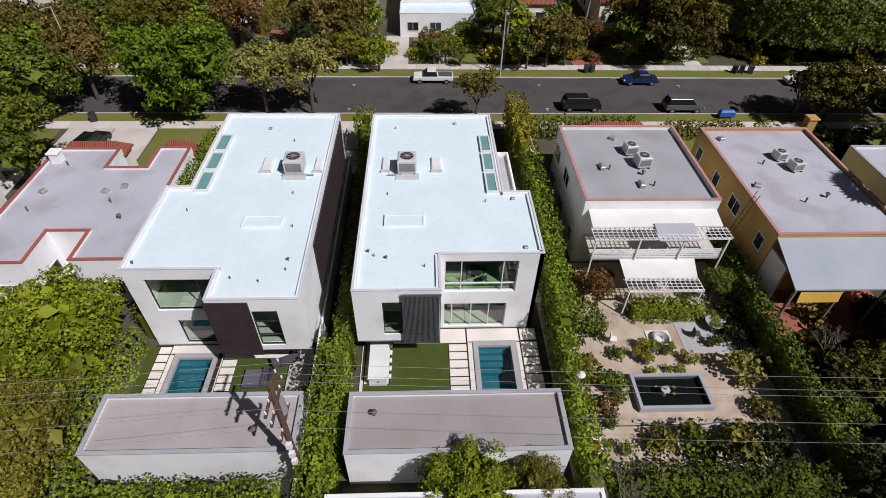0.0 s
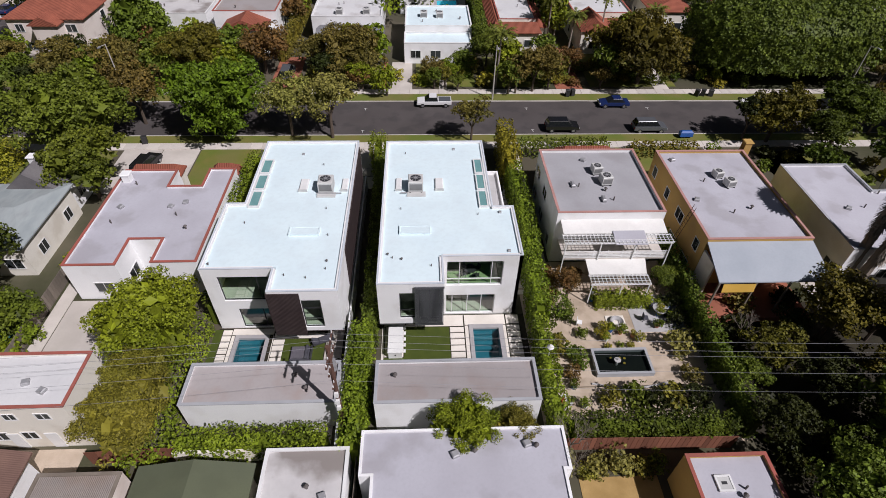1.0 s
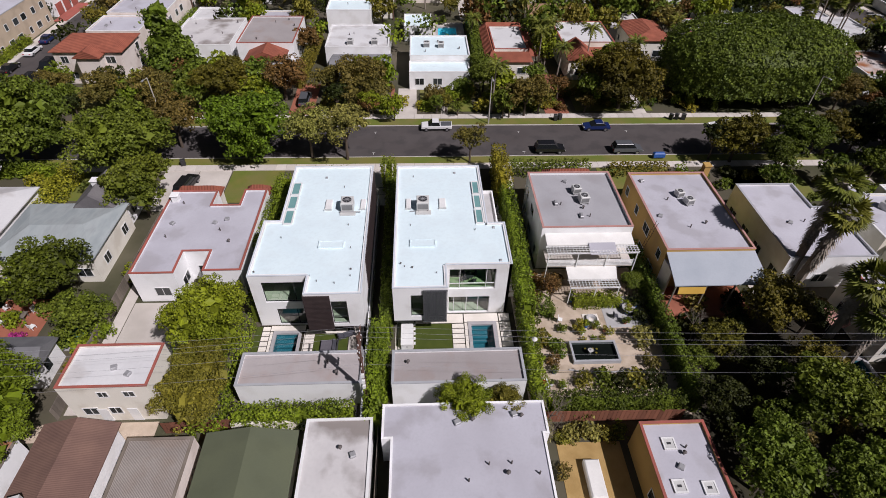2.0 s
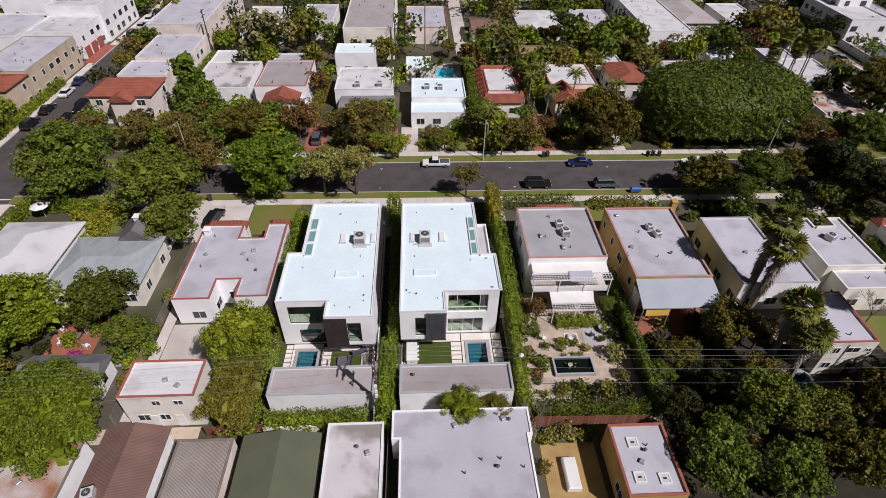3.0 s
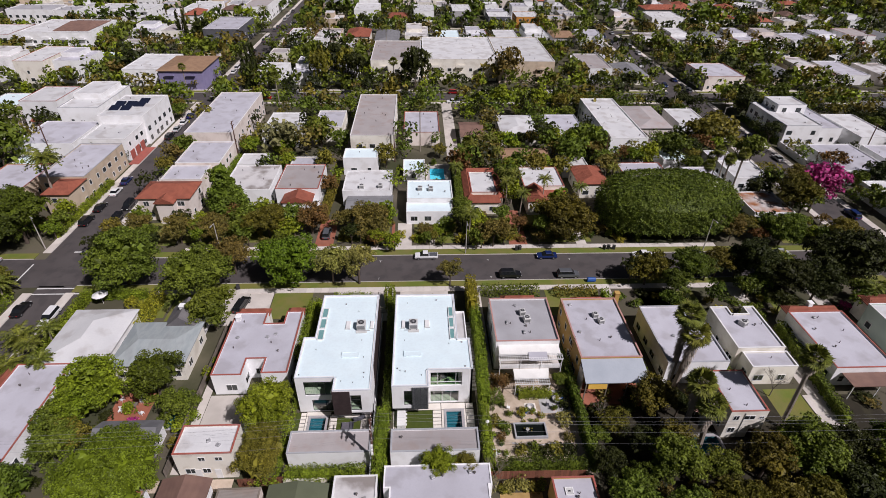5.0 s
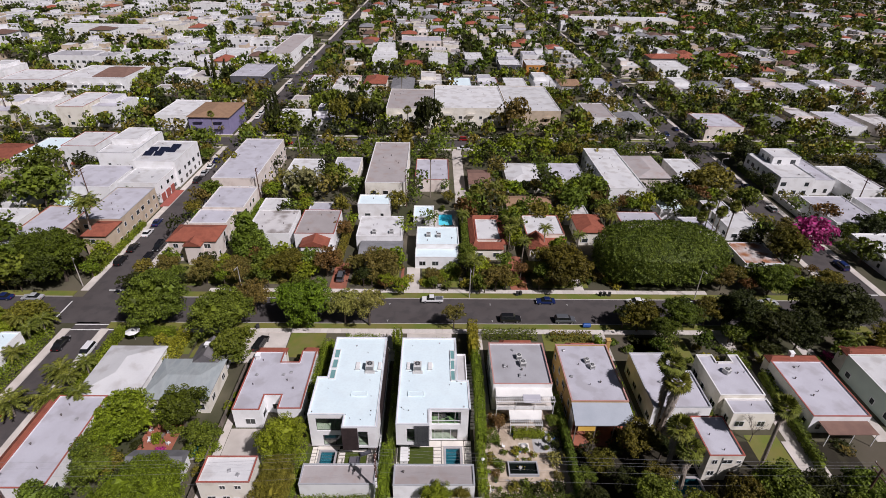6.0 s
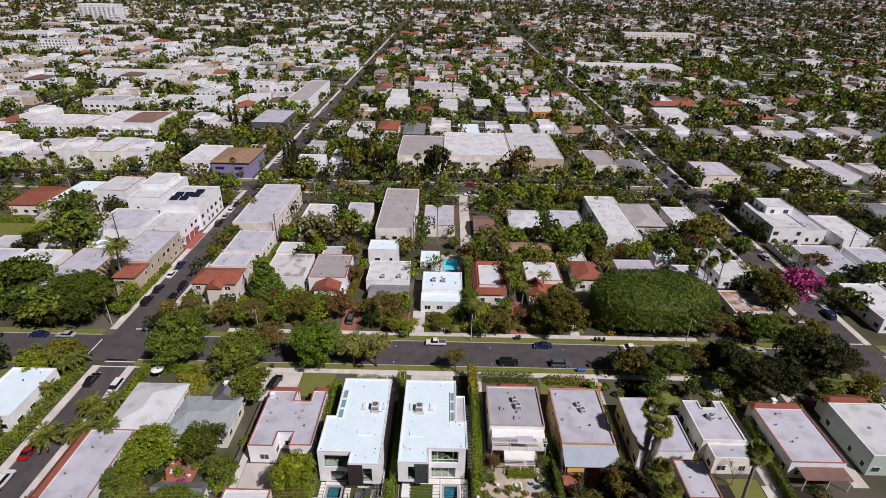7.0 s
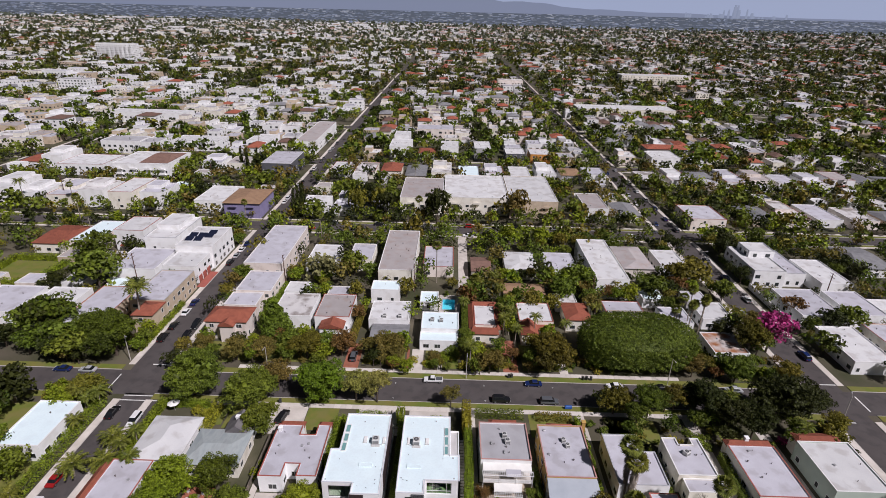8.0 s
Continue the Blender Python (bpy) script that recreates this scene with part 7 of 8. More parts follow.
for i, (x, y, h) in enumerate(((21.4, 86.0, 8.5), (23.4, 89.4, 9.0), (22.4, 93.0, 7.8), (30.8, 85.5, 9.2), (24.5, 82.5, 7.0), (11.5, 107.5, 7.0), (15.0, 112.0, 7.5), (20.0, 116.0, 8.0), (22.0, 108.0, 7.2), (40.5, 86.5, 6.5), (51.5, 96.5, 7.0),
                                (-80.9, 20.5, 4.5), (-81.5, 42.0, 4.0), (-66.0, 38.5, 4.8), (-82.0, 51.0, 5.0), (-85.5, 50.5, 6.0), (-83.8, 48.9, 4.5), (-88.5, 51.5, 5.5), (-62.5, 30.9, 4.6), (-67.6, 35.5, 4.0), (76.0, 56.0, 5.5), (87.5, 58.0, 5.5), (90.0, 46.5, 4.5), (9.0, 99.0, 6.5))):
    palm("feather", x, y, h, (0.4 * math.sin(i * 2), 0.3), 0.9, 0.16, 0, i, "among garden trees")
# hedges
H = hedge
H(-21.9, 9.0, -21.5, 22.6, 2.2, 2.6, "h", 43, label="loose bright green hedge beside a strip of grass")
H(15.2, 25.0, 20.6, 25.1, 1.3, 1.5, "h", 41, label="low yellow-green planting in front of the patio cover")
H(11.6, 22.2, 10.9, 25.0, 2.0, 2.2, "b", 42, label="broad dark green shrub border on the gravel")
H(-6.6, 9.5, -6.6, 20.5, 1.6, 4.0, "h", 1)
H(-6.0, 20.5, -6.2, 47.0, 1.0, 4.0, "b", 2, label="tall dark green hedge in the side passage")
H(-6.6, 47.0, -6.6, 50.0, 1.7, 4.4, "h", 3)
H(9.3, 43.8, 9.3, 52.0, 1.7, 5.0, "y", 4, label="tall yellow-green clipped hedge beside the drive")
H(9.6, 30.5, 9.6, 43.8, 1.5, 4.2, "h", 5)
H(9.2, 22.0, 9.5, 30.5, 1.5, 3.9, "h", 6)
H(8.95, 11.0, 9.0, 22.0, 1.3, 3.0, "h", 7)
H(-21.0, 31.5, -20.6, 46.5, 1.7, 4.2, "h", 8)
H(-20.4, 23.5, -20.4, 31.5, 0.9, 3.4, "b", 9)
H(-19.6, 11.0, -8.6, 11.0, 1.6, 2.6, "h", 10, label="loose green hedge behind the garages")
H(-17.5, 47.6, -10.0, 47.6, 2.2, 3.4, "h", 11, label="leafy green planting in front of a house")
H(24.0, 11.0, 23.9, 33.0, 0.9, 3.2, "b", 12, label="long ivy-green hedge between gardens")
H(36.6, 28.0, 36.4, 50.0, 1.4, 2.6, "h", 13, label="long clipped hedge beside a narrow drive")
H(51.6, 27.0, 51.6, 41.0, 1.1, 2.0, "b", 14, label="dark green hedge between houses")
H(65.9, 18.0, 67.4, 40.0, 1.2, 2.2, "b", 15, label="dark green hedge between houses")
H(10.0, 11.6, 22.8, 11.4, 1.6, 2.4, "m", 16, label="dark green shrub border along a fence")
H(11.5, 52.0, 23.6, 52.0, 2.2, 1.6, "b", 17, label="low dark green shrub border behind the footway")
H(26.5, 51.5, 35.5, 51.3, 2.0, 1.4, "o", 18, label="low olive shrub border behind the footway")
H(0.6, 48.6, 4.6, 48.6, 1.6, 1.8, "h", 19, label="leafy green planting in front of a house")
H(-66.6, 32.5, -66.8, 52.0, 1.8, 1.9, "h", 20, label="bright green clipped hedge along the side street")
H(-67.5, 52.2, -55.0, 52.2, 1.6, 1.8, "h", 21, label="bright green clipped hedge along the street")
H(-52.4, 41.5, -52.4, 52.0, 2.0, 2.6, "y", 22, label="tall yellow-green hedge beside a cottage")
H(-84.9, 74.5, -84.9, 102.0, 1.3, 1.8, "h", 23, label="long clipped bright green hedge beside the side street")
H(-82.4, 12.0, -82.2, 52.0, 2.2, 2.0, "h", 24, label="broad green hedge beside the side street")
H(-24.4, 80.0, -23.6, 104.0, 1.3, 3.2, "o", 25, label="tall olive hedge between cottages")
H(9.6, 84.0, 9.8, 112.0, 1.6, 4.2, "b", 26, label="tall dark green hedge beside a pool")
H(70.8, 88.0, 94.0, 72.0, 1.2, 1.8, "b", 27, label="dark green hedge beside gardens")
H(-55.3, 92.0, -53.4, 116.0, 1.3, 2.8, "h", 28, label="tall green hedge beside flats")
for x0, y0, x1, y1 in ((-165, 112, -143, 112), (-143, 112, -143, 133), (-143, 133, -165, 133), (-165, 133, -165, 112)):
    H(x0, y0, x1, y1, 1.8, 2.6, "h", int(-x0), 6, 0.45, "tall clipped green hedge round a lawn")
H(117.6, 128, 117.6, 152, 1.2, 2.2, "b", 31, 8, 0.4, "dark clipped hedge beside the side street")
# more garden and street trees
rng = random.Random(91)
for x0, x1, y0, y1, cnt, kinds, big in ((-126, -85, 8, 54, 24, "abhbm", 4.6), (-138, -87, 69, 112, 16, "dbmm", 6.0), (40, 102, 43.5, 51, 9, "dmmb", 2.9), (84, 100, 8, 46, 8, "mdo", 4.4)):
    for i in range(cnt * 6):
        x, y, r = rng.uniform(x0, x1), rng.uniform(y0, y1), rng.uniform(2.0, big)
        if cnt and free(x - 1, x + 1, y - 1, y + 1, 1.0):
            kd = rng.choice(kinds).replace("h", "c")
            tree(kd, x, y, r * 0.8 + 1.2, r, "mid", i % 2, r * 0.95, i * 1.1, "in a dense garden")
            cnt -= 1
for i in range(4):
    x = 43.5 + 16.5 * i
    tree("dmm"[i % 3], x, 55.0 + 0.4 * (i % 2), 4.2, 2.4 + 0.5 * (i % 3), "mid", i % 2, 2.4, i, "beside the street footway")
for i in range(40):
    x, y = rng.uniform(38, 100), rng.uniform(42.5, 51.5)
    if free(x - 1, x + 1, y - 1, y + 1, 0.2):
        bush(x, y, rng.uniform(0.8, 1.6), rng.uniform(0.7, 1.3), rng.choice(("d", "b", "d", "o")), i % 3, "low dark shrub in a front garden", i)
# shrubs in the gardens
rng = random.Random(12)
for x, y, r, kd in ((10.6, 19.8, 1.2, "o"), (11.3, 16.9, 0.9, "r"), (14.0, 14.6, 1.1, "o"), (16.2, 14.2, 1.5, "b"), (19.2, 14.4, 1.3, "o"), (21.6, 19.6, 1.5, "w"), (21.7, 16.5, 1.1, "br"), (12.0, 23.6, 0.8, "b"), (11.0, 26.0, 1.1, "r"),
                    (12.2, 28.6, 1.3, "r"), (13.2, 28.0, 1.4, "r"), (11.9, 18.7, 1.3, "b"), (13.2, 21.4, 0.7, "b"), (17.5, 14.0, 1.2, "d"), (21.0, 14.2, 1.4, "d"), (22.4, 22.6, 1.2, "d"), (22.6, 25.0, 1.2, "d"), (15.2, 19.9, 0.4, "y"), (16.4, 20.1, 0.4, "h"), (17.3, 20.0, 0.45, "y"), (22.6, 28.0, 1.0, "b"), (10.4, 8.6, 0.9, "o"), (11.6, 8.9, 1.1, "w"), (13.2, 9.0, 1.2, "w"), (14.9, 8.8, 1.0, "o"),
                    (10.0, 5.5, 0.9, "br"), (16.0, 9.0, 1.0, "b"), (-36.9, 20.2, 1.6, "a"), (-38.6, 24.8, 1.2, "b"), (-57.0, 49.4, 1.6, "y"), (-54.5, 49.0, 1.5, "y"), (-64.0, 74.8, 1.0, "h"), (-60.0, 77.4, 1.2, "h"), (-20.2, 48.6, 1.2, "h"), (-36.6, 30.8, 1.2, "a"),
                    (-35.8, 33.6, 1.0, "a"), (-61.2, 20.0, 1.2, "r"), (-45.2, 21.6, 0.9, "p"), (8.6, 9.5, 1.4, "g"), (63.5, 44.0, 1.6, "h"), (58.0, 45.0, 1.3, "y"), (42.5, 47.5, 1.3, "b"), (46.0, 44.0, 1.0, "b"), (98.0, 58.5 - 6, 1.2, "h"), (84.5, 45.8, 1.4, "p"), (23.4, 71.2, 1.0, "r")):
    bush(x, y, r, r * rng.uniform(0.8, 1.1), kd, rng.randrange(3), rz=rng.uniform(0, 6))
for i in range(120):
    x, y = rng.uniform(-66, 100), rng.choice((rng.uniform(70.8, 80), rng.uniform(104, 118), rng.uniform(70.8, 82)))
    if free(x - 1, x + 1, y - 1, y + 1, 0.3):
        bush(x, y, rng.uniform(0.7, 1.6), rng.uniform(0.7, 1.5), rng.choice(("b", "o", "h", "br", "d", "y", "b")), i % 3, rz=i)
bush(-36.0, 22.0, 1.1, 1.5, "h", 1, "round clipped bright green shrub beside a concrete yard")
for i in range(95):
    x, y = rng.uniform(-19, 52), rng.uniform(70.6, 79.2)
    if free(x - 0.6, x + 0.6, y - 0.6, y + 0.6, 0.2) and not any(a < x < b for a, b in ((-6.6, -2.0), (-25.4, -20.4), (19.8, 25.0), (35.8, 39.0), (1.6, 3.0))):
        bush(x, y, rng.uniform(0.6, 1.3), rng.uniform(0.7, 1.7), rng.choice(("o", "br", "h", "b", "m", "om", "y")), i % 3, "leafy mixed planting in a front garden", i)
# mostly the darkest leaf, its colour standing in for shade on these shrubs
for i in range(64):
    x, y = rng.uniform(24.6, 75), rng.uniform(3.0, 25.5)
    if free(x - 1, x + 1, y - 1, y + 1, 0.6) and not (57 < x < 69 and y > 14) and not (39 < x < 45.5 and 12.5 < y < 17.5):
        bush(x, y, rng.uniform(0.9, 1.9), rng.uniform(0.7, 1.7), rng.choice(("d", "d", "d", "d", "br")), i % 3, rz=i)
for i in range(50):
    x, y = rng.uniform(-57, -36.8), rng.uniform(4.0, 29.5)
    if free(x - 1, x + 1, y - 1, y + 1, 0.6):
        bush(x, y, rng.uniform(0.8, 1.7), rng.uniform(0.7, 1.5), rng.choice(("b", "o", "a", "d")), i % 3, rz=i)


def bare_tree(x, y, h, seed):
    """A leafless tree of forking twigs."""
    r = random.Random(seed)
    t = thing("bare_tree", (x, y, 0), "leafless grey tree with fine twigs beside a roof", "tree")
    m = Mesh()

    def grow(p, d, ln, w, k):
        q = p + d * ln
        m.tube(p, q, w, w * 0.65, 4, False)
        if k:
            for _ in range(3):
                e = (d + Vector((r.uniform(-1, 1), r.uniform(-1, 1), r.uniform(-0.2, 0.7))) * 0.75).normalized()
                grow(q, e, ln * r.uniform(0.6, 0.85), w * 0.6, k - 1)

    grow(Vector((0, 0, -0.05)), Vector((0, 0, 1)), h * 0.3, 0.1, 5)
    part("branchwork", m, "wood_grey", t)
    return t


bare_tree(9.6, 10.2, 5.0, 1)
bare_tree(8.9, 8.4, 4.4, 4)
bare_tree(27.0, 19.8, 4.6, 2)
bare_tree(57.0, 24.0, 6.0, 3)

# ---- cars ----
def car_master(kind):
    t = thing("car", (0, 0, -50), "x", "car")
    L = {"sedan": 4.6, "suv": 4.8, "pickup": 5.2}[kind]
    top = {"sedan": 1.42, "suv": 1.75, "pickup": 1.62}[kind]
    belt = {"sedan": 0.92, "suv": 1.08, "pickup": 1.0}[kind]
    a = L / 2
    bm = bmesh.new()
    prof = {"sedan": [(-a, 0.35), (-a, 0.8), (-a + 0.9, belt), (a - 1.25, belt), (a - 0.1, 0.72), (a, 0.35)],
            "suv": [(-a, 0.4), (-a + 0.05, belt), (a - 1.2, belt), (a - 0.1, 0.88), (a, 0.4)],
            "pickup": [(-a, 0.45), (-a, belt), (a - 1.3, belt), (a - 0.1, 0.9), (a, 0.45)]}[kind]
    lo = [bm.verts.new((x, -0.88, z)) for x, z in prof]
    hi = [bm.verts.new((x, 0.88, z)) for x, z in prof]
    k = len(prof)
    bm.faces.new(lo[::-1])
    bm.faces.new(hi)
    for i in range(k):
        bm.faces.new((lo[i], lo[(i + 1) % k], hi[(i + 1) % k], hi[i]))
    bmesh.ops.recalc_face_normals(bm, faces=bm.faces)
    bmesh.ops.bevel(bm, geom=bm.edges[:], offset=0.09, segments=2, profile=0.6, affect="EDGES")
    me = bpy.data.meshes.new("body")
    bm.to_mesh(me)
    bm.free()
    me.materials.append(MATS["paint_white"])
    part("body", me, "", t)
    c0, c1, r0, r1 = {"sedan": (-a + 0.75, a - 1.15, -a + 1.35, a - 2.0), "suv": (-a + 0.08, a - 1.1, -a + 0.4, a - 1.8), "pickup": (-0.6, a - 1.2, -0.35, a - 1.9)}[kind]
    m = Mesh()
    n = [(c0, -0.82, belt - 0.03), (c1, -0.82, belt - 0.03), (c1, 0.82, belt - 0.03), (c0, 0.82, belt - 0.03), (r0, -0.66, top - 0.04), (r1, -0.66, top - 0.04), (r1, 0.66, top - 0.04), (r0, 0.66, top - 0.04)]
    m.v += n
    m.f += [(0, 1, 5, 4), (1, 2, 6, 5), (2, 3, 7, 6), (3, 0, 4, 7), (4, 5, 6, 7)]
    part("glasshouse", m, "car_glass", t, "dark tinted glass")
    part("roof", Mesh().box(r0 - 0.03, -0.68, top - 0.05, r1 + 0.03, 0.68, top + 0.02, 0.04), "paint_white", t)
    if kind == "pickup":
        part("bed", Mesh().box(-a + 0.12, -0.72, belt - 0.4, -0.7, 0.72, belt + 0.012), "paint_grey", t, "open dark load bed")
    tyre = Mesh().tube((0, -0.11, 0), (0, 0.11, 0), 0.33, sides=16).data("tyre", "rubber")
    rim = Mesh().tube((0, -0.12, 0), (0, 0.12, 0), 0.19, sides=12).data("rim", "rim")
    for x in (-a + 0.85, a - 0.9):
        for y in (-0.8, 0.8):
            w = part("wheel", tyre, "", t, "", (x, y, 0.33))
            part("rim", rim, "", w)
    for y in (-0.62, 0.62):
        part("headlight", Mesh().box(a - 0.14, y - 0.18, 0.6, a - 0.02, y + 0.18, 0.74, 0.02), "lamp_clear", t)
        part("tail_light", Mesh().box(-a - 0.01, y - 0.15, 0.62, -a + 0.08, y + 0.15, 0.78), "lamp_red", t)
    return t


MASTER = {k: car_master(k) for k in ("sedan", "suv", "pickup")}


def car(kind, colour, x, y, deg, where="parked at the kerb"):
    c = copy_thing(MASTER[kind], pose(x, y, 0.02, 0, 0, deg))
    tagged(c, "%s %s %s" % (colour, {"sedan": "saloon car", "suv": "sport utility car", "pickup": "pickup truck"}[kind], where), "car", "parked cars")
    for o in c.children:
        if o.name.split(".")[0] in ("body", "roof"):
            o.material_slots[0].link = "OBJECT"
            o.material_slots[0].material = MATS["paint_" + colour]
    return c


car("pickup", "white", 0.7, 65.0, 180)
car("sedan", "blue", 27.9, 64.7, 180)
car("suv", "black", 18.6, 57.7, 0)
car("suv", "grey", 31.1, 57.5, 0)
car("sedan", "white", 49.9, 64.6, 180)
car("suv", "black", -35.7, 48.8, 80, "parked on a pale drive")
for c, x, y, k in (("blue", -81.6, 103.0, "sedan"), ("white", -81.5, 96.5, "sedan"), ("black", -81.6, 88.2, "sedan"), ("black", -81.6, 81.5, "suv"), ("silver", -81.6, 141.0, "sedan"), ("white", -81.6, 147.0, "sedan"), ("black", -81.6, 134.5, "suv"),
                   ("blue", -81.6, 153.5, "sedan"), ("white", -81.6, 208.0, "sedan"), ("white", -81.6, 214.5, "suv"), ("black", -77.6, 48.5, "sedan"), ("red", -77.5, 28.0, "sedan"), ("white", -77.5, 21.0, "suv")):
    car(k, c, x, y, 90)
for c, x, y, k in (("black", -74.9, 89.0, "suv"), ("black", -74.9, 82.2, "suv"), ("white", -70.8, 46.1, "suv"), ("grey", -74.9, 130.0, "sedan")):
    car(k, c, x, y, -90)
car("suv", "grey", -22.7, 74.8, 90, "parked on a pinkish drive")
car("pickup", "white", 12.7, 169.0, 180, "parked behind flats")
for i in range(26):
    r = random.Random(300 + i)
    car(r.choice(("sedan", "suv")), r.choice(("white", "black", "grey", "silver", "silver", "blue")), 111.3 if i % 2 else 104.2, 72 + 8.8 * i + r.uniform(-1.5, 1.5) if i < 11 else 183 + 7.5 * (i - 11), 90 if i % 2 else -90)
for i in range(16):
    r = random.Random(500 + i)
    car(r.choice(("sedan", "suv")), r.choice(("white", "black", "grey", "silver", "red")), -60 + 10.5 * i + r.uniform(-2, 2), 180.1 if i % 2 else 173.0, 0)
for i in range(14):
    r = random.Random(700 + i)
    car(r.choice(("sedan", "suv")), r.choice(("white", "black", "grey", "silver")), -81.6 if i % 3 else -74.9, 228 + 9 * i + r.uniform(-2, 2), 90)
for x, y, c in ((62.0, 64.4, "black"), (70.5, 64.5, "grey"), (82.0, 64.6, "silver"), (58.0, 57.7, "black"), (-94.0, 65.0, "silver"), (-101.0, 65.0, "blue"), (-96.0, 57.6, "white")):
    car("sedan", c, x, y, 180)
for k in MASTER.values():
    for o in (*k.children_recursive, k):
        bpy.data.objects.remove(o)
t = thing("motorcycle", (35.6, 55.4, 0.14), "motorcycle under a blue cover on the footway", "motorcycle")
part("cover", Mesh().box(-0.9, -0.35, 0.25, 0.9, 0.35, 1.05, 0.2), "plastic_blue", t)
for x in (-0.65, 0.65):
    part("wheel", Mesh().tube((x, -0.06, 0.3), (x, 0.06, 0.3), 0.31, sides=14), "rubber", t)


# ---- street lamps, bins, utility poles and wires ----
def street_lamp(x, y, deg, h=8.4):
    t = thing("street_lamp", (x, y, 0.1), "tall pale concrete street lamp with a short arm", "street lamp", "street lamps", "", radians(deg))
    part("pole", Mesh().tube((0, 0, -0.1), (0, 0, h), 0.13, 0.07, 10), "kerb", t)
    part("arm", Mesh().tube((0, 0, h - 0.1), (1.5, 0, h + 0.25), 0.05, 0.04, 8), "kerb", t)
    part("lamp_head", Mesh().box(1.35, -0.14, h + 0.16, 2.0, 0.14, h + 0.3, 0.04), "metal_grey", t)
    return t


for x, y, d in ((9.7, 66.6, -90), (-85.4, 70.4, -45), (103.5, 53.0, 60), (65.0, 66.7, -90), (-45.0, 66.7, -90), (-69.9, 150.0, 180), (116.2, 100.0, 180), (104.0, 140.0, 0)):
    street_lamp(x, y, d)
bn = thing("wheelie_bin", (0, 0, -60), "black wheeled rubbish bin standing on a drive", "bin", "wheeled bins")
part("body", Mesh().box(-0.28, -0.32, 0.06, 0.28, 0.32, 0.98, 0.03), "plastic_black", bn)
part("lid", Mesh().box(-0.31, -0.36, 0.98, 0.31, 0.36, 1.06, 0.03), "plastic_black", bn)
for a in (-0.26, 0.2):
    part("wheel", Mesh().tube((a, 0.3, 0.1), (a + 0.06, 0.3, 0.1), 0.12, sides=10), "rubber", bn)
for i, (x, y) in enumerate(((21.5, 67.6), (22.3, 67.8), (-12.2, 67.4), (42.0, 67.6), (43.0, 67.7), (44.2, 67.6), (-16.0, 81.0), (-38.0, 54.5))):
    copy_thing(bn, pose(x, y, 0.13, 0, 0, 15 * i))
for o in (*bn.children_recursive, bn):
    bpy.data.objects.remove(o)


def utility_pole(x, y, h, deg=0.0, cross=True, gear=True):
    t = thing("utility_pole", (x, y, 0), "tall dark red-brown timber utility pole with crossarms and wires", "utility pole", "utility poles", "", radians(deg))
    part("pole", Mesh().tube((0, 0, -0.3), (0, 0, h), 0.2, 0.14, 10), "wood_pole", t)
    if cross:
        for z, ln in ((h - 0.4, 1.5), (h - 1.5, 1.3), (h - 3.4, 1.0))[:3 if gear else 2]:
            a = part("crossarm", Mesh().box(-ln, -0.16, z, ln, -0.04, z + 0.13), "wood_pole", t)
            for u in (-0.9, -0.5, 0.5, 0.9) if gear else (-0.9, 0.9):
                part("insulator", Mesh().tube((u * ln, -0.1, z + 0.13), (u * ln, -0.1, z + 0.3), 0.045, sides=7), "white_trim", a)
    if gear:
        part("transformer", Mesh().tube((0.36, 0, h - 3.0), (0.36, 0, h - 2.0), 0.27, sides=14), "metal_grey", t, "grey drum-shaped transformer")
        part("bracket", Mesh().box(0.08, -0.05, h - 2.8, 0.14, 0.05, h - 2.2), "metal_dark", t)
        for z in (4.2, 5.0, 5.9):
            part("cable_box", Mesh().box(-0.34, -0.14, z, -0.12, 0.14, z + 0.5, 0.03), "white_trim", t)
    return t


utility_pole(-7.5, 12.2, 11.4, 90)
for x, y, h in ((-62.0, 10.0, 11), (66.0, 10.2, 11), (-108.0, 116.0, 12), (-55.0, 118.0, 12), (-8.0, 116.0, 11), (54.0, 110.0, 11), (-190.0, 200.0, 14), (140.0, 118.0, 11), (-130.0, 235.0, 12), (60.0, 240.0, 12)):
    utility_pole(x, y, h, 90, True, False)


def wire(p, q, sag, r=0.0075):
    p, q = Vector(p), Vector(q)
    m, n = Mesh(), 14
    for i in range(n + 1):
        u = i / n
        c = p.lerp(q, u) - Vector((0, 0, sag * 4 * u * (1 - u)))
        m.v += [tuple(c + Vector(o)) for o in ((0, -r, -r), (0, r, -r), (0, 0, r))]
        if i:
            k = 3 * i
            m.f += [(k - 3 + j, k - 3 + (j + 1) % 3, k + (j + 1) % 3, k + j) for j in range(3)]
    return solid("power_line", m.islands()[0], "wire", "thin sagging overhead wire between utility poles", "wire", "", (0, 0, 0), "overhead wires")


for dy, z, sg in ((-1.2, 11.3, 0.9), (0.6, 11.3, 1.1), (1.2, 11.2, 0.8), (0.9, 10.2, 1.0), (0.0, 7.6, 1.3)):
    wire((-7.5, 12.2 + dy, z), (66.0, 10.2 + dy, z - 0.3), sg)
    wire((-7.5, 12.2 + dy, z), (-62.0, 10.0 + dy, z - 0.3), sg)

OCC += [(7.5, 12.5, 116, 172), (1.0, 9.2, 100.5, 115.0)]  # drive and pool terrace stay open
# ---- the rest of the town: houses lot by lot, then the far districts ----
ROOFS = ("cap_sheet", "cap_sheet", "roof_white", "roof_white", "roof_white", "cap_tan", "membrane", "roof_dirty")
WALLS = ("stucco_white", "stucco_white", "stucco_cream", "stucco_pink", "stucco_white", "stucco_white", "stucco_tan", "stucco_grey")
rng = random.Random(21)
XS = sorted(NSS)
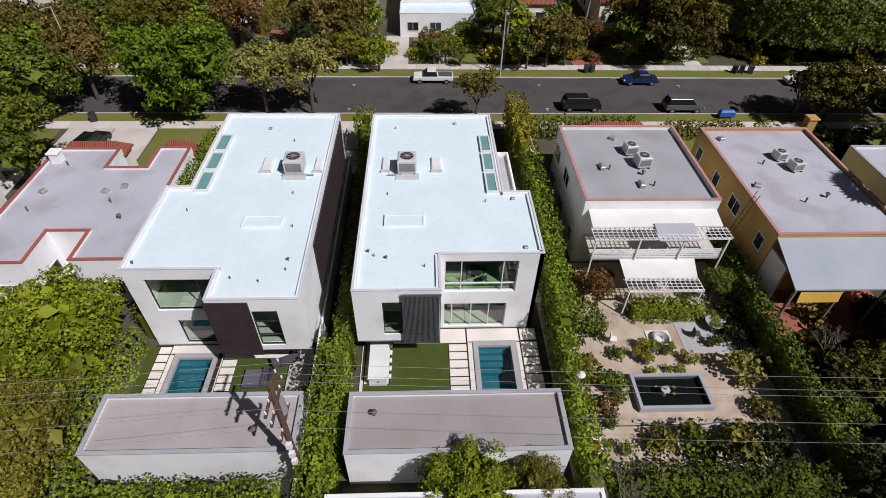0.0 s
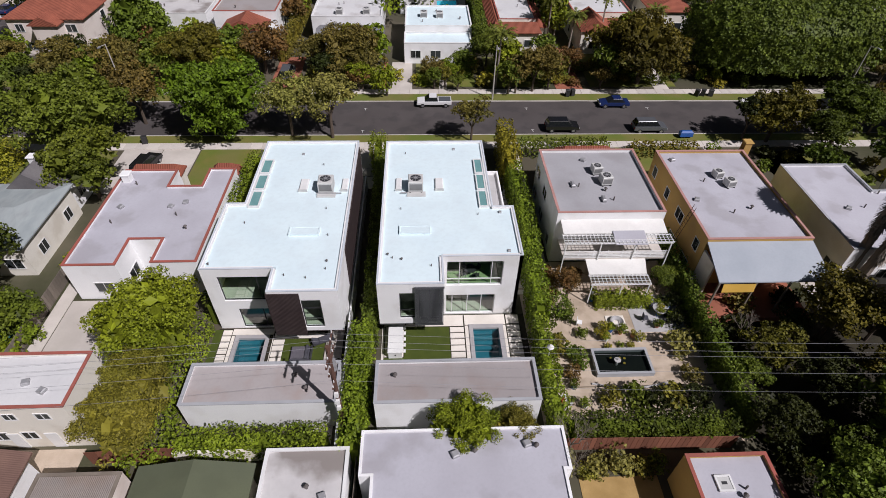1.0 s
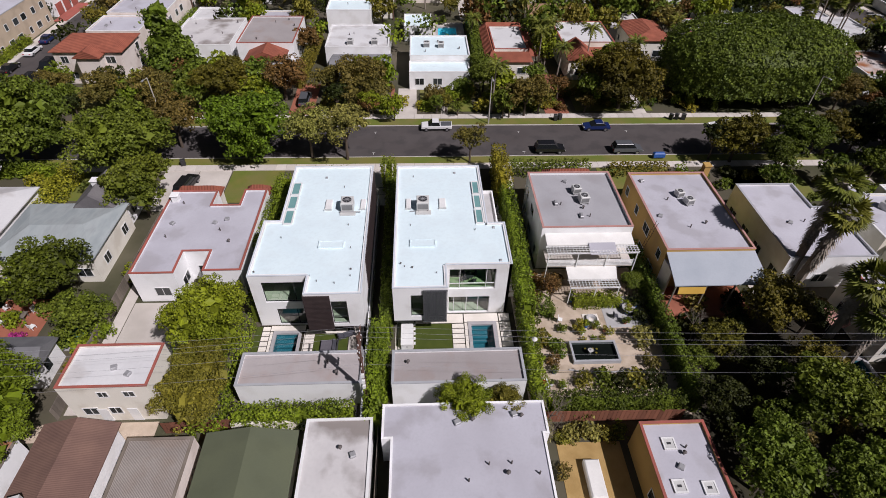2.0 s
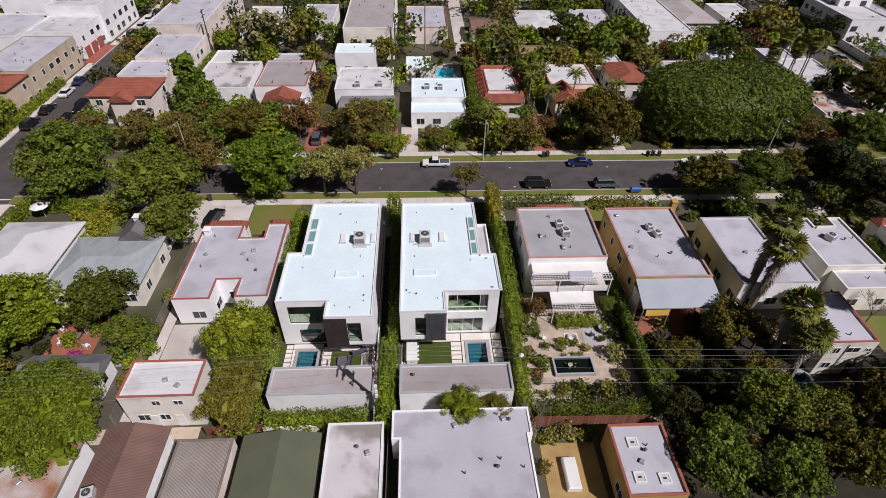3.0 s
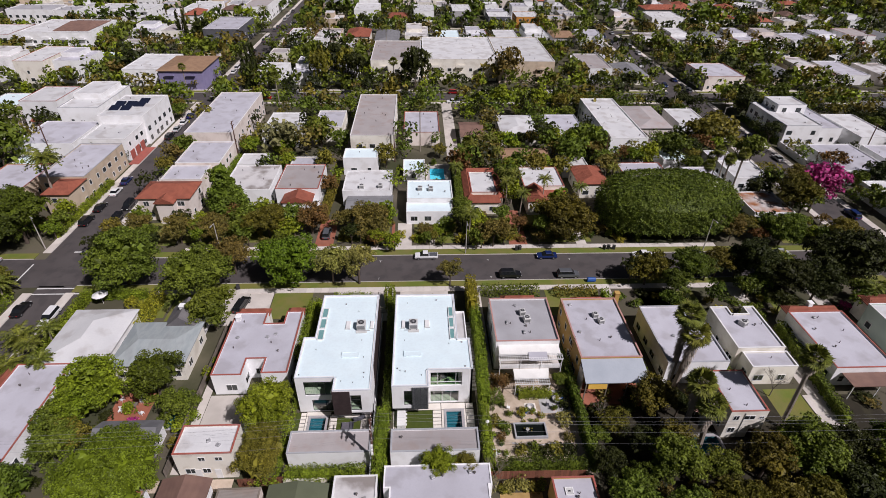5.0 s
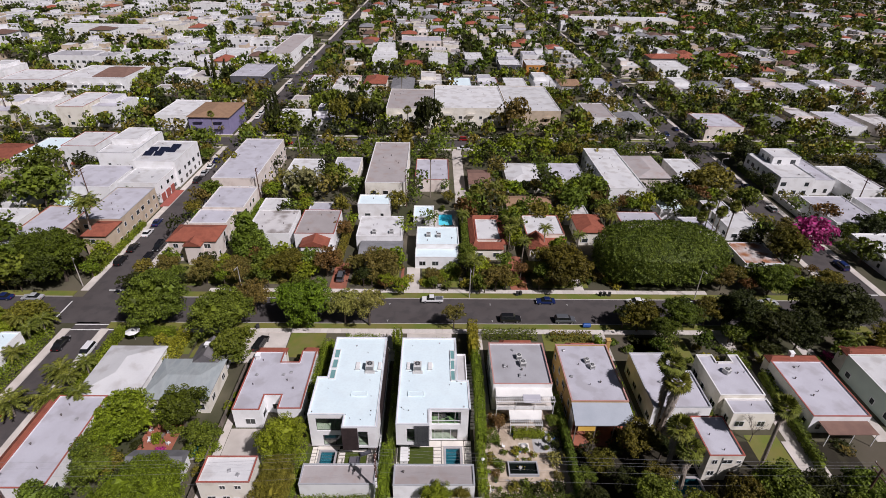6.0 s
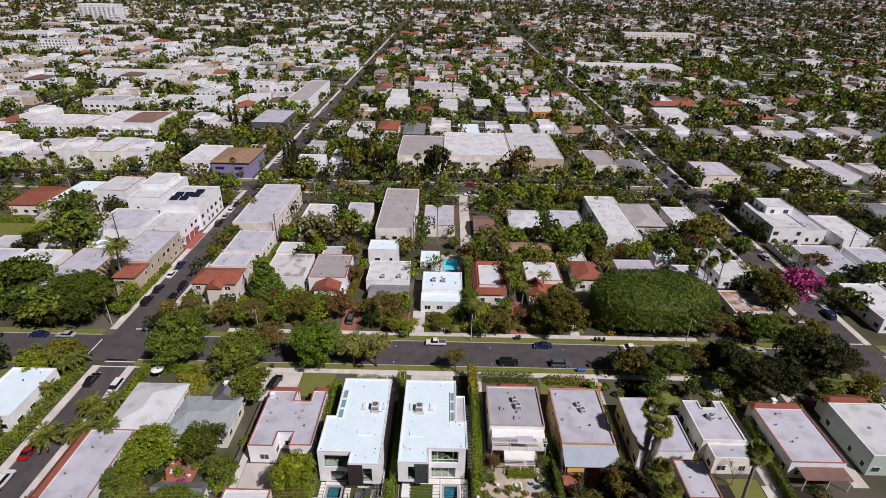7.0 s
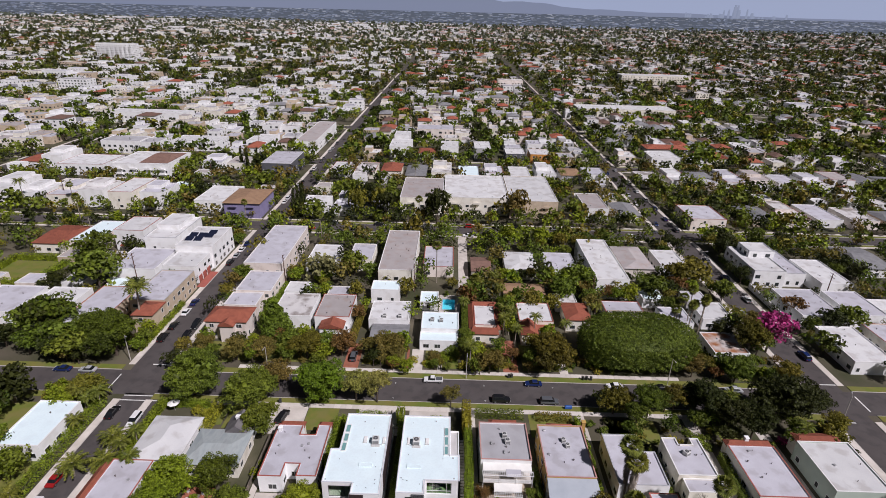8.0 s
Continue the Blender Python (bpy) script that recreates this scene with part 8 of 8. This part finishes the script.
YS = [(-60.0, -50.0)] + EWS


def mid_house(x0, x1, y0, y1):
    west, east = x0 < -85, x0 > 112
    h = rng.choice((6.2, 7.0, 9.0, 6.4) if west else (3.8, 4.2, 4.6, 5.0, 6.4) if east else (4.2, 4.6, 5.0, 6.4, 7.0))
    walls = ("stucco_white", "stucco_white", "stucco_cream", "stucco_white", "stucco_pink") if west else WALLS
    if rng.random() < (0.08 if west else 0.36 if east else 0.25):
        pitched_house(rng.choice(("low stucco house with a hipped roof among trees", "small stucco cottage with a pitched roof")), x0, x1, y0, y1, min(h, 5.0) - 0.6, rng.uniform(1.2, 2.0), rng.choice("XY"),
                      rng.choice(walls), rng.choice(("clay_tile", "shingle_grey", "shingle_brown", "shingle_grey", "shingle_ochre")), hip=rng.uniform(1.5, 4.0), wins="S", seed=rng.randrange(999))
        return
    trim = rng.choice(("clay_trim", "white_trim", "white_trim", "grey_trim"))
    wall, roof = rng.choice(walls), rng.choice(ROOFS)
    b = building(rng.choice(("stucco house with a pale flat roof among trees", "flat-roofed stucco house beside garden trees")), rect(x0, x1, y0, y1), h, wall, roof, trim,
                 vents=2 if y0 < 200 else 0, wins="S", seed=rng.randrange(999), step=5.0 if y0 < 140 else 11.0)
    w, d = (x1 - x0) / 2, (y1 - y0) / 2
    if rng.random() < 0.45:
        k = rng.uniform(0.3, 0.7)
        m = Mesh()
        ring(m, rect(-w + 0.6, w * k, -d * 0.2, d - 0.6), 0.15, h - 0.4, h + 1.6)
        up = part("upper_storey", m, wall, b)
        part("roof", Mesh().box(-w + 0.7, -d * 0.2 + 0.1, h + 1.25, w * k - 0.1, d - 0.7, h + 1.4), roof, up)
    if rng.random() < 0.4:
        gable(b, "porch_roof", -w * 0.6, w * 0.3, -d - 1.4, -d + 0.2, 2.7, 0.7, "X", "clay_tile" if trim == "clay_trim" else "shingle_grey", 0.2, 0.4)
        for u in (-w * 0.55, w * 0.25):
            part("porch_post", Mesh().box(u - 0.08, -d - 1.35, -0.02, u + 0.08, -d - 1.19, 2.7), "white_trim", b)


for bi in range(len(YS) - 1):
    ya, yb = YS[bi][1] + 4.5, YS[bi + 1][0] - 4.5
    if ya > 290 or yb < 60:
        continue
    for xi in range(len(XS) - 1):
        xa, xb = XS[xi][1] + 3.5, XS[xi + 1][0] - 3.5
        if xa > 320 or xb < -280:
            continue
        n = max(1, int((xb - xa) / 15))
        for i in range(n):
            lx = xa + (xb - xa) * i / n
            lw = (xb - xa) / n
            for row in (0, 1):
                if abs(lx) > 1.05 * (ya + 60) + 30:
                    continue
                d = rng.uniform(15, 24)
                y0 = ya + rng.uniform(6, 9) if row == 0 else yb - rng.uniform(6, 9) - d
                x0, x1 = lx + rng.uniform(1.2, 2.2), lx + lw - rng.uniform(1.2, 2.4)
                if free(x0, x1, y0, y0 + d, 0.8):
                    mid_house(x0, x1, y0, y0 + d)
                if rng.random() < 0.75:
                    gy = ya + 34 + rng.uniform(0, 5) if row == 0 else yb - 40 + rng.uniform(0, 5)
                    if free(x0 + 1, x0 + 8.5, gy, gy + 7.5, 0.6):
                        building("small flat-roofed garage behind a house", rect(x0 + 1, x0 + 8.5, gy, gy + 7.5), rng.choice((3.2, 3.4, 5.6 if y0 > 170 else 3.0)), rng.choice(WALLS), rng.choice(ROOFS), "white_trim", vents=0, wins="", name="garage", category="garage")
DRIVES = [(-6.2, -2.4), (-25.2, -20.6), (20.1, 24.8), (36.0, 38.8), (7.8, 12.0)]


def open_spot(x, y, gap):
    if any(a - 1.0 < x < b + 1.0 for a, b in NSS) or any(a - 0.3 < y < b + 0.3 for a, b in EWS):
        return False
    if (41 < x < 78 and 66 < y < 89) or (1 < x < 9 and 100 < y < 115) or (-166 < x < -142 and 111 < y < 134) or (y < 84 and any(a < x < b for a, b in DRIVES)) or (7 < x < 13 and 116 < y < 172):
        return False
    return free(x - 0.5, x + 0.5, y - 0.5, y + 0.5, gap)


count = 0
for i in range(900):
    y = rng.choice((rng.uniform(67.5, 82), rng.uniform(102, 128), rng.uniform(68, 160)))
    x = rng.uniform(-110, 112)
    if open_spot(x, y, 0.8) and count < 150:
        kd = rng.choice(("b", "b", "o", "a", "br", "r", "d", "b", "o", "h", "c"))
        kd = "a" if kd in "h" else kd
        r = rng.uniform(1.6, 3.2) if y < 84 else rng.uniform(2.0, 3.8)
        if -2 < x < 8 and y < 84:
            r = 1.3
        tree(kd, x, y, r * rng.uniform(0.75, 1.2) + 0.8, r, "mid", rng.randrange(2), r * rng.uniform(0.8, 1.15), rng.uniform(0, 6), "among the houses")
        count += 1
count = 0
for i in range(500):
    x, y = rng.uniform(58, 165), rng.uniform(67, 168)
    if open_spot(x, y, 0.9) and count < 44:
        r = rng.uniform(2.2, 4.4)
        tree(rng.choice("dmd"), x, y, r * 0.9 + 1.0, r, "mid", i % 2, r, i, "among the houses")
        count += 1
spots = {k: [] for k in ("b", "d", "o", "a", "br")}
for i in range(60):
    for y in (169.0, 184.2, 284.5):
        x = -262 + 9.6 * i + rng.uniform(-2.5, 2.5)
        if not any(a - 2 < x < b + 2 for a, b in NSS) and free(x - 0.5, x + 0.5, y - 0.5, y + 0.5, 0.3) and not 7 < x < 13 and rng.random() < 0.85:
            spots[rng.choice(("b", "d", "o", "a"))].append((x, y + rng.uniform(-1, 1), rng.uniform(3.2, 4.6), rng.uniform(2.4, 4.4)))
for i in range(16000):
    y = 84 + 216 * rng.random() ** 0.62
    w = 0.95 * (y + 55) + 20
    x = rng.uniform(-w, w)
    if open_spot(x, y, 0.7) and len(OCC) < 9999:
        r = rng.uniform(1.5, 3.6) if rng.random() < 0.75 else rng.uniform(3.6, 5.6)
        spots[rng.choice(("b", "b", "d", "o", "a", "br", "d", "b"))].append((x, y, r * 0.9 + rng.uniform(0.3, 2.0), r))
        if sum(map(len, spots.values())) > 2000:
            break
for i, (k, q) in enumerate(spots.items()):
    clumps([p for p in q if p[1] < 165], 130, k, 60 + i, "leafy garden trees crowding between the houses", 0.21)
    clumps([p for p in q if p[1] >= 165], 62, k, 40 + i, "leafy garden trees crowding between the houses", 0.34)
for i in range(46):
    y = rng.uniform(100, 330)
    w = 0.95 * (y + 55)
    x = rng.uniform(-w, w)
    if free(x - 1, x + 1, y - 1, y + 1, 0.4) and not any(a < x < b for a, b in NSS):
        palm(rng.choice(("fan", "fan", "feather")), x, y, rng.uniform(7, 16), (rng.uniform(-0.6, 0.6), 0), rng.uniform(0.9, 1.3), 0.18, 0, i, "rising above the roofs")
for i, (x, y) in enumerate(((-36, 197), (-30, 190), (-26, 185), (-2.0, 184.5), (36.5, 190), (-44, 200), (-40, 188))):
    tree(("d", "o", "d", "d", "br", "b", "o")[i], x, y, 9.0, (5.5, 4.6, 5.0, 6.0, 6.2, 5.0, 5.0)[i], "mid", i % 2, (8.5, 7.5, 7.5, 9.0, 8.0, 7, 8)[i], i, "beside the flats")
for i, (x, y) in enumerate(((-70.0, 186), (-69.0, 189.5), (-68.5, 193), (-68.8, 197), (-123, 262), (-118, 258), (-113, 262), (22, 160), (30, 163), (52, 162), (44, 160))):
    if i < 7:
        tree("cyp", x, y, 5.5, 1.8, "mid", 0, 5.2, i, "beside the street")
    else:
        tree("a", x, y, 4.5, 4.6, "mid", i % 2, 4.2, i, "beside a parking court")

# far districts: joined houses and tree clumps past counting
FAR_ROOFS = ("cap_sheet", "cap_grey", "cap_tan", "roof_white", "cap_sheet", "cap_grey", "roof_dirty")
CELL, GX, GY = 3.0, -1500.0, 180.0
TAKEN = np.zeros((1000, 380), bool)  # plan squares covered by houses or roads


def take(x0, x1, y0, y1):
    a, b = int((x0 - GX) / CELL), int((x1 - GX) / CELL) + 1
    c, d = int((y0 - GY) / CELL), int((y1 - GY) / CELL) + 1
    TAKEN[max(0, a):max(0, b), max(0, c):max(0, d)] = True


for q0, q1, q2, q3 in OCC:
    if q3 > GY:
        take(q0, q1, q2, q3)
for q0, q1 in NSS:
    take(q0, q1, GY, 1250)
for q0, q1 in EWS[2:5]:
    take(-1400, 1400, q0 + 2, q1 - 2)


def far_house(g, windows, r, x, y, a, b, h, wm, rm, detail):
    """Walls, roof and windows of one far house, added to the joined meshes."""
    p = ((x, y), (x + a, y), (x + a, y + b), (x, y + b))
    m, m2 = g.setdefault(wm, Mesh()), g.setdefault(rm, Mesh())
    for i in range(4):
        (xa, ya), (xb, yb) = p[i], p[(i + 1) % 4]
        m.quad((xa, ya, 0), (xb, yb, 0), (xb, yb, h), (xa, ya, h))
    if rm.startswith(("clay", "shingle")):
        o, k = 0.5, min(a, b) * 0.42
        e = [(x - o, y - o), (x + a + o, y - o), (x + a + o, y + b + o), (x - o, y + b + o)]
        if a > b:
            u, w = (x + k, y + b / 2, h + 1.9), (x + a - k, y + b / 2, h + 1.9)
            fs = ((0, 1, w, u), (2, 3, u, w), (1, 2, w), (3, 0, u))
        else:
            u, w = (x + a / 2, y + k, h + 1.9), (x + a / 2, y + b - k, h + 1.9)
            fs = ((1, 2, w, u), (3, 0, u, w), (0, 1, u), (2, 3, w))
        for f in fs:
            m2.quad(*[(*e[c], h) if isinstance(c, int) else c for c in f])
    else:
        m2.quad(*[(u, v, h - 0.35) for u, v in p])
        if detail:
            for i in range(2):
                u, v, s = x + a * r.uniform(0.15, 0.75), y + b * r.uniform(0.2, 0.8), r.uniform(0.5, 0.9)
                g.setdefault("metal_grey", Mesh()).box(u, v, h - 0.35, u + s, v + s, h + 0.6)
            if r.random() < 0.3:
                f = r.uniform(0.35, 0.65)
                m.box(x + 0.4, y + b * 0.35, h - 0.3, x + a * f, y + b - 0.5, h + 2.4)
                m2.quad((x + 0.4, y + b * 0.35, h + 2.41), (x + a * f, y + b * 0.35, h + 2.41), (x + a * f, y + b - 0.5, h + 2.41), (x + 0.4, y + b - 0.5, h + 2.41))
    for s in range(max(1, int(h / 3))):
        n = max(1, int(a / 3.6))
        for i in range(n):
            u, w = x + a * (i + 0.5) / n, r.uniform(0.5, 1.1)
            if r.random() < 0.88:
                windows.quad((u - w, y - 0.06, 0.9 + 3 * s), (u + w, y - 0.06, 0.9 + 3 * s), (u + w, y - 0.06, 2.3 + 3 * s), (u - w, y - 0.06, 2.3 + 3 * s))
        if detail:
            sx, sg = (x, -0.06) if x > 0 else (x + a, 0.06)
            for i in range(max(1, int(b / 4.5))):
                v = y + b * (i + 0.5) / max(1, int(b / 4.5))
                windows.quad((sx + sg, v - 0.6, 0.9 + 3 * s), (sx + sg, v + 0.6, 0.9 + 3 * s), (sx + sg, v + 0.6, 2.2 + 3 * s), (sx + sg, v - 0.6, 2.2 + 3 * s))


def far_blocks(y0, y1, cx, cy, size, high, seed, label, detail=False):
    """Rows of houses on lots of cx by cy metres: white flats to the west, cottages under trees to the east."""
    r = np.random.default_rng(seed)
    g, windows = {}, Mesh()
    yy = y0
    while yy < y1:
        w = 0.93 * (yy + 60) + 60
        xx = -w + r.uniform(0, cx)
        while xx < w:
            west, east = xx < -85, xx > 112
            x, y = xx + r.uniform(0, 0.25) * cx, yy + r.uniform(0, 0.4) * cy
            a, b, h = r.uniform(*size), r.uniform(*size) * 1.25, r.uniform(*high)
            if west and y < 900 and r.random() < 0.45:
                a, h = a * 1.35, h * 1.35
            if r.random() < 0.03:
                a, b, h = a * 2.4, b * 1.3, h * 1.5
            if east:
                h *= 0.8
            if r.random() < (0.8 if west and y < 640 else 0.64 if west else 0.7) and not any(c - a - 2 < x < d + 2 and y < 1250 for c, d in NSS) and not any(c - b - 2 < y < d + 2 for c, d in EWS) and free(x, x + a, y, y + b, 0.8):
                pitched = r.random() < (0.1 if west else 0.34)
                wm = ("stucco_white", "stucco_white", "stucco_cream", "stucco_white", "stucco_tan", "stucco_cream", "stucco_pink", "stucco_tan", "stucco_grey")[r.integers(5 if west else 9)]
                rm = ("clay_tile", "shingle_grey", "shingle_brown", "shingle_grey", "clay_tile")[r.integers(5)] if pitched else FAR_ROOFS[r.integers(len(FAR_ROOFS))]
                far_house(g, windows, r, x, y, a, b, h, wm, rm, detail)
                if y < 1300:
                    take(x, x + a, y, y + b)
            xx += max(cx, a + 2.5)
        yy += cy
    for k, m in g.items():
        solid("far_roofs" if k in FAR_ROOFS or k.startswith(("clay", "shingle", "metal")) else "far_houses", m, k, label, "buildings", "stuff")
    solid("far_windows", windows, "dark_pane", "dark windows of far houses", "windows", "stuff")


far_blocks(299, 640, 14.5, 19.5, (8, 12.5), (4, 8), 1, "far stuccoed houses with pale flat roofs", True)
far_blocks(640, 1250, 18.5, 24, (9, 16), (4, 8), 6, "far stuccoed houses with pale flat roofs")
far_blocks(1250, 2000, 30, 40, (13, 26), (4, 9), 2, "far pale houses and low blocks")
far_blocks(2000, 3300, 50, 62, (18, 40), (5, 11), 3, "distant pale city blocks")
far_blocks(3300, 4750, 74, 85, (24, 60), (5, 15), 5, "distant pale city blocks")


def far_trees(y0, y1, n, size, blades, seed, kinds, rel):
    """Trees set wherever no house or road stands, thicker to the east."""
    r = np.random.default_rng(seed)
    rows = {k: [] for k in kinds}
    for i in range(n):
        y = math.sqrt(r.uniform((y0 + 60) ** 2, (y1 + 60) ** 2)) - 60
        w = 0.93 * (y + 60) + 40
        x = r.uniform(-w, w)
        if x < -85 and y < 600 and r.random() < 0.12:
            continue
        a, b = int((x - GX) / CELL), int((y - GY) / CELL)
        if 0 <= a < 1000 and 0 <= b < 380 and TAKEN[a, b]:
            continue
        rad = r.uniform(*size) * (1.35 if r.random() < 0.15 else 1.0)
        rows[kinds[r.integers(len(kinds))]].append((x, y, rad * r.uniform(0.75, 1.25) + 0.6, rad))
    for i, (k, q) in enumerate(rows.items()):
        clumps(q, blades, k, seed * 10 + i, "far leafy trees between houses", rel)


far_trees(186, 300, 420, (1.6, 3.4), 70, 7, ("b", "m", "o", "d"), 0.3)
far_trees(298, 600, 6600, (2.4, 5.2), 32, 8, ("b", "m", "o", "d", "a", "m"), 0.48)
far_trees(600, 950, 6800, (2.8, 5.4), 17, 18, ("b", "m", "om", "d", "d"), 0.58)
# from here outwards the leaf colours carry painted haze
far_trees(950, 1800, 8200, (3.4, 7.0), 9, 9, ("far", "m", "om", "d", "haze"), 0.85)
far_trees(1800, 3300, 4600, (4, 9), 8, 10, ("haze", "far", "haze", "haze_far"), 1.0)
far_trees(3300, 4780, 3400, (6, 12), 6, 12, ("haze_far", "haze", "haze_far"), 1.1)

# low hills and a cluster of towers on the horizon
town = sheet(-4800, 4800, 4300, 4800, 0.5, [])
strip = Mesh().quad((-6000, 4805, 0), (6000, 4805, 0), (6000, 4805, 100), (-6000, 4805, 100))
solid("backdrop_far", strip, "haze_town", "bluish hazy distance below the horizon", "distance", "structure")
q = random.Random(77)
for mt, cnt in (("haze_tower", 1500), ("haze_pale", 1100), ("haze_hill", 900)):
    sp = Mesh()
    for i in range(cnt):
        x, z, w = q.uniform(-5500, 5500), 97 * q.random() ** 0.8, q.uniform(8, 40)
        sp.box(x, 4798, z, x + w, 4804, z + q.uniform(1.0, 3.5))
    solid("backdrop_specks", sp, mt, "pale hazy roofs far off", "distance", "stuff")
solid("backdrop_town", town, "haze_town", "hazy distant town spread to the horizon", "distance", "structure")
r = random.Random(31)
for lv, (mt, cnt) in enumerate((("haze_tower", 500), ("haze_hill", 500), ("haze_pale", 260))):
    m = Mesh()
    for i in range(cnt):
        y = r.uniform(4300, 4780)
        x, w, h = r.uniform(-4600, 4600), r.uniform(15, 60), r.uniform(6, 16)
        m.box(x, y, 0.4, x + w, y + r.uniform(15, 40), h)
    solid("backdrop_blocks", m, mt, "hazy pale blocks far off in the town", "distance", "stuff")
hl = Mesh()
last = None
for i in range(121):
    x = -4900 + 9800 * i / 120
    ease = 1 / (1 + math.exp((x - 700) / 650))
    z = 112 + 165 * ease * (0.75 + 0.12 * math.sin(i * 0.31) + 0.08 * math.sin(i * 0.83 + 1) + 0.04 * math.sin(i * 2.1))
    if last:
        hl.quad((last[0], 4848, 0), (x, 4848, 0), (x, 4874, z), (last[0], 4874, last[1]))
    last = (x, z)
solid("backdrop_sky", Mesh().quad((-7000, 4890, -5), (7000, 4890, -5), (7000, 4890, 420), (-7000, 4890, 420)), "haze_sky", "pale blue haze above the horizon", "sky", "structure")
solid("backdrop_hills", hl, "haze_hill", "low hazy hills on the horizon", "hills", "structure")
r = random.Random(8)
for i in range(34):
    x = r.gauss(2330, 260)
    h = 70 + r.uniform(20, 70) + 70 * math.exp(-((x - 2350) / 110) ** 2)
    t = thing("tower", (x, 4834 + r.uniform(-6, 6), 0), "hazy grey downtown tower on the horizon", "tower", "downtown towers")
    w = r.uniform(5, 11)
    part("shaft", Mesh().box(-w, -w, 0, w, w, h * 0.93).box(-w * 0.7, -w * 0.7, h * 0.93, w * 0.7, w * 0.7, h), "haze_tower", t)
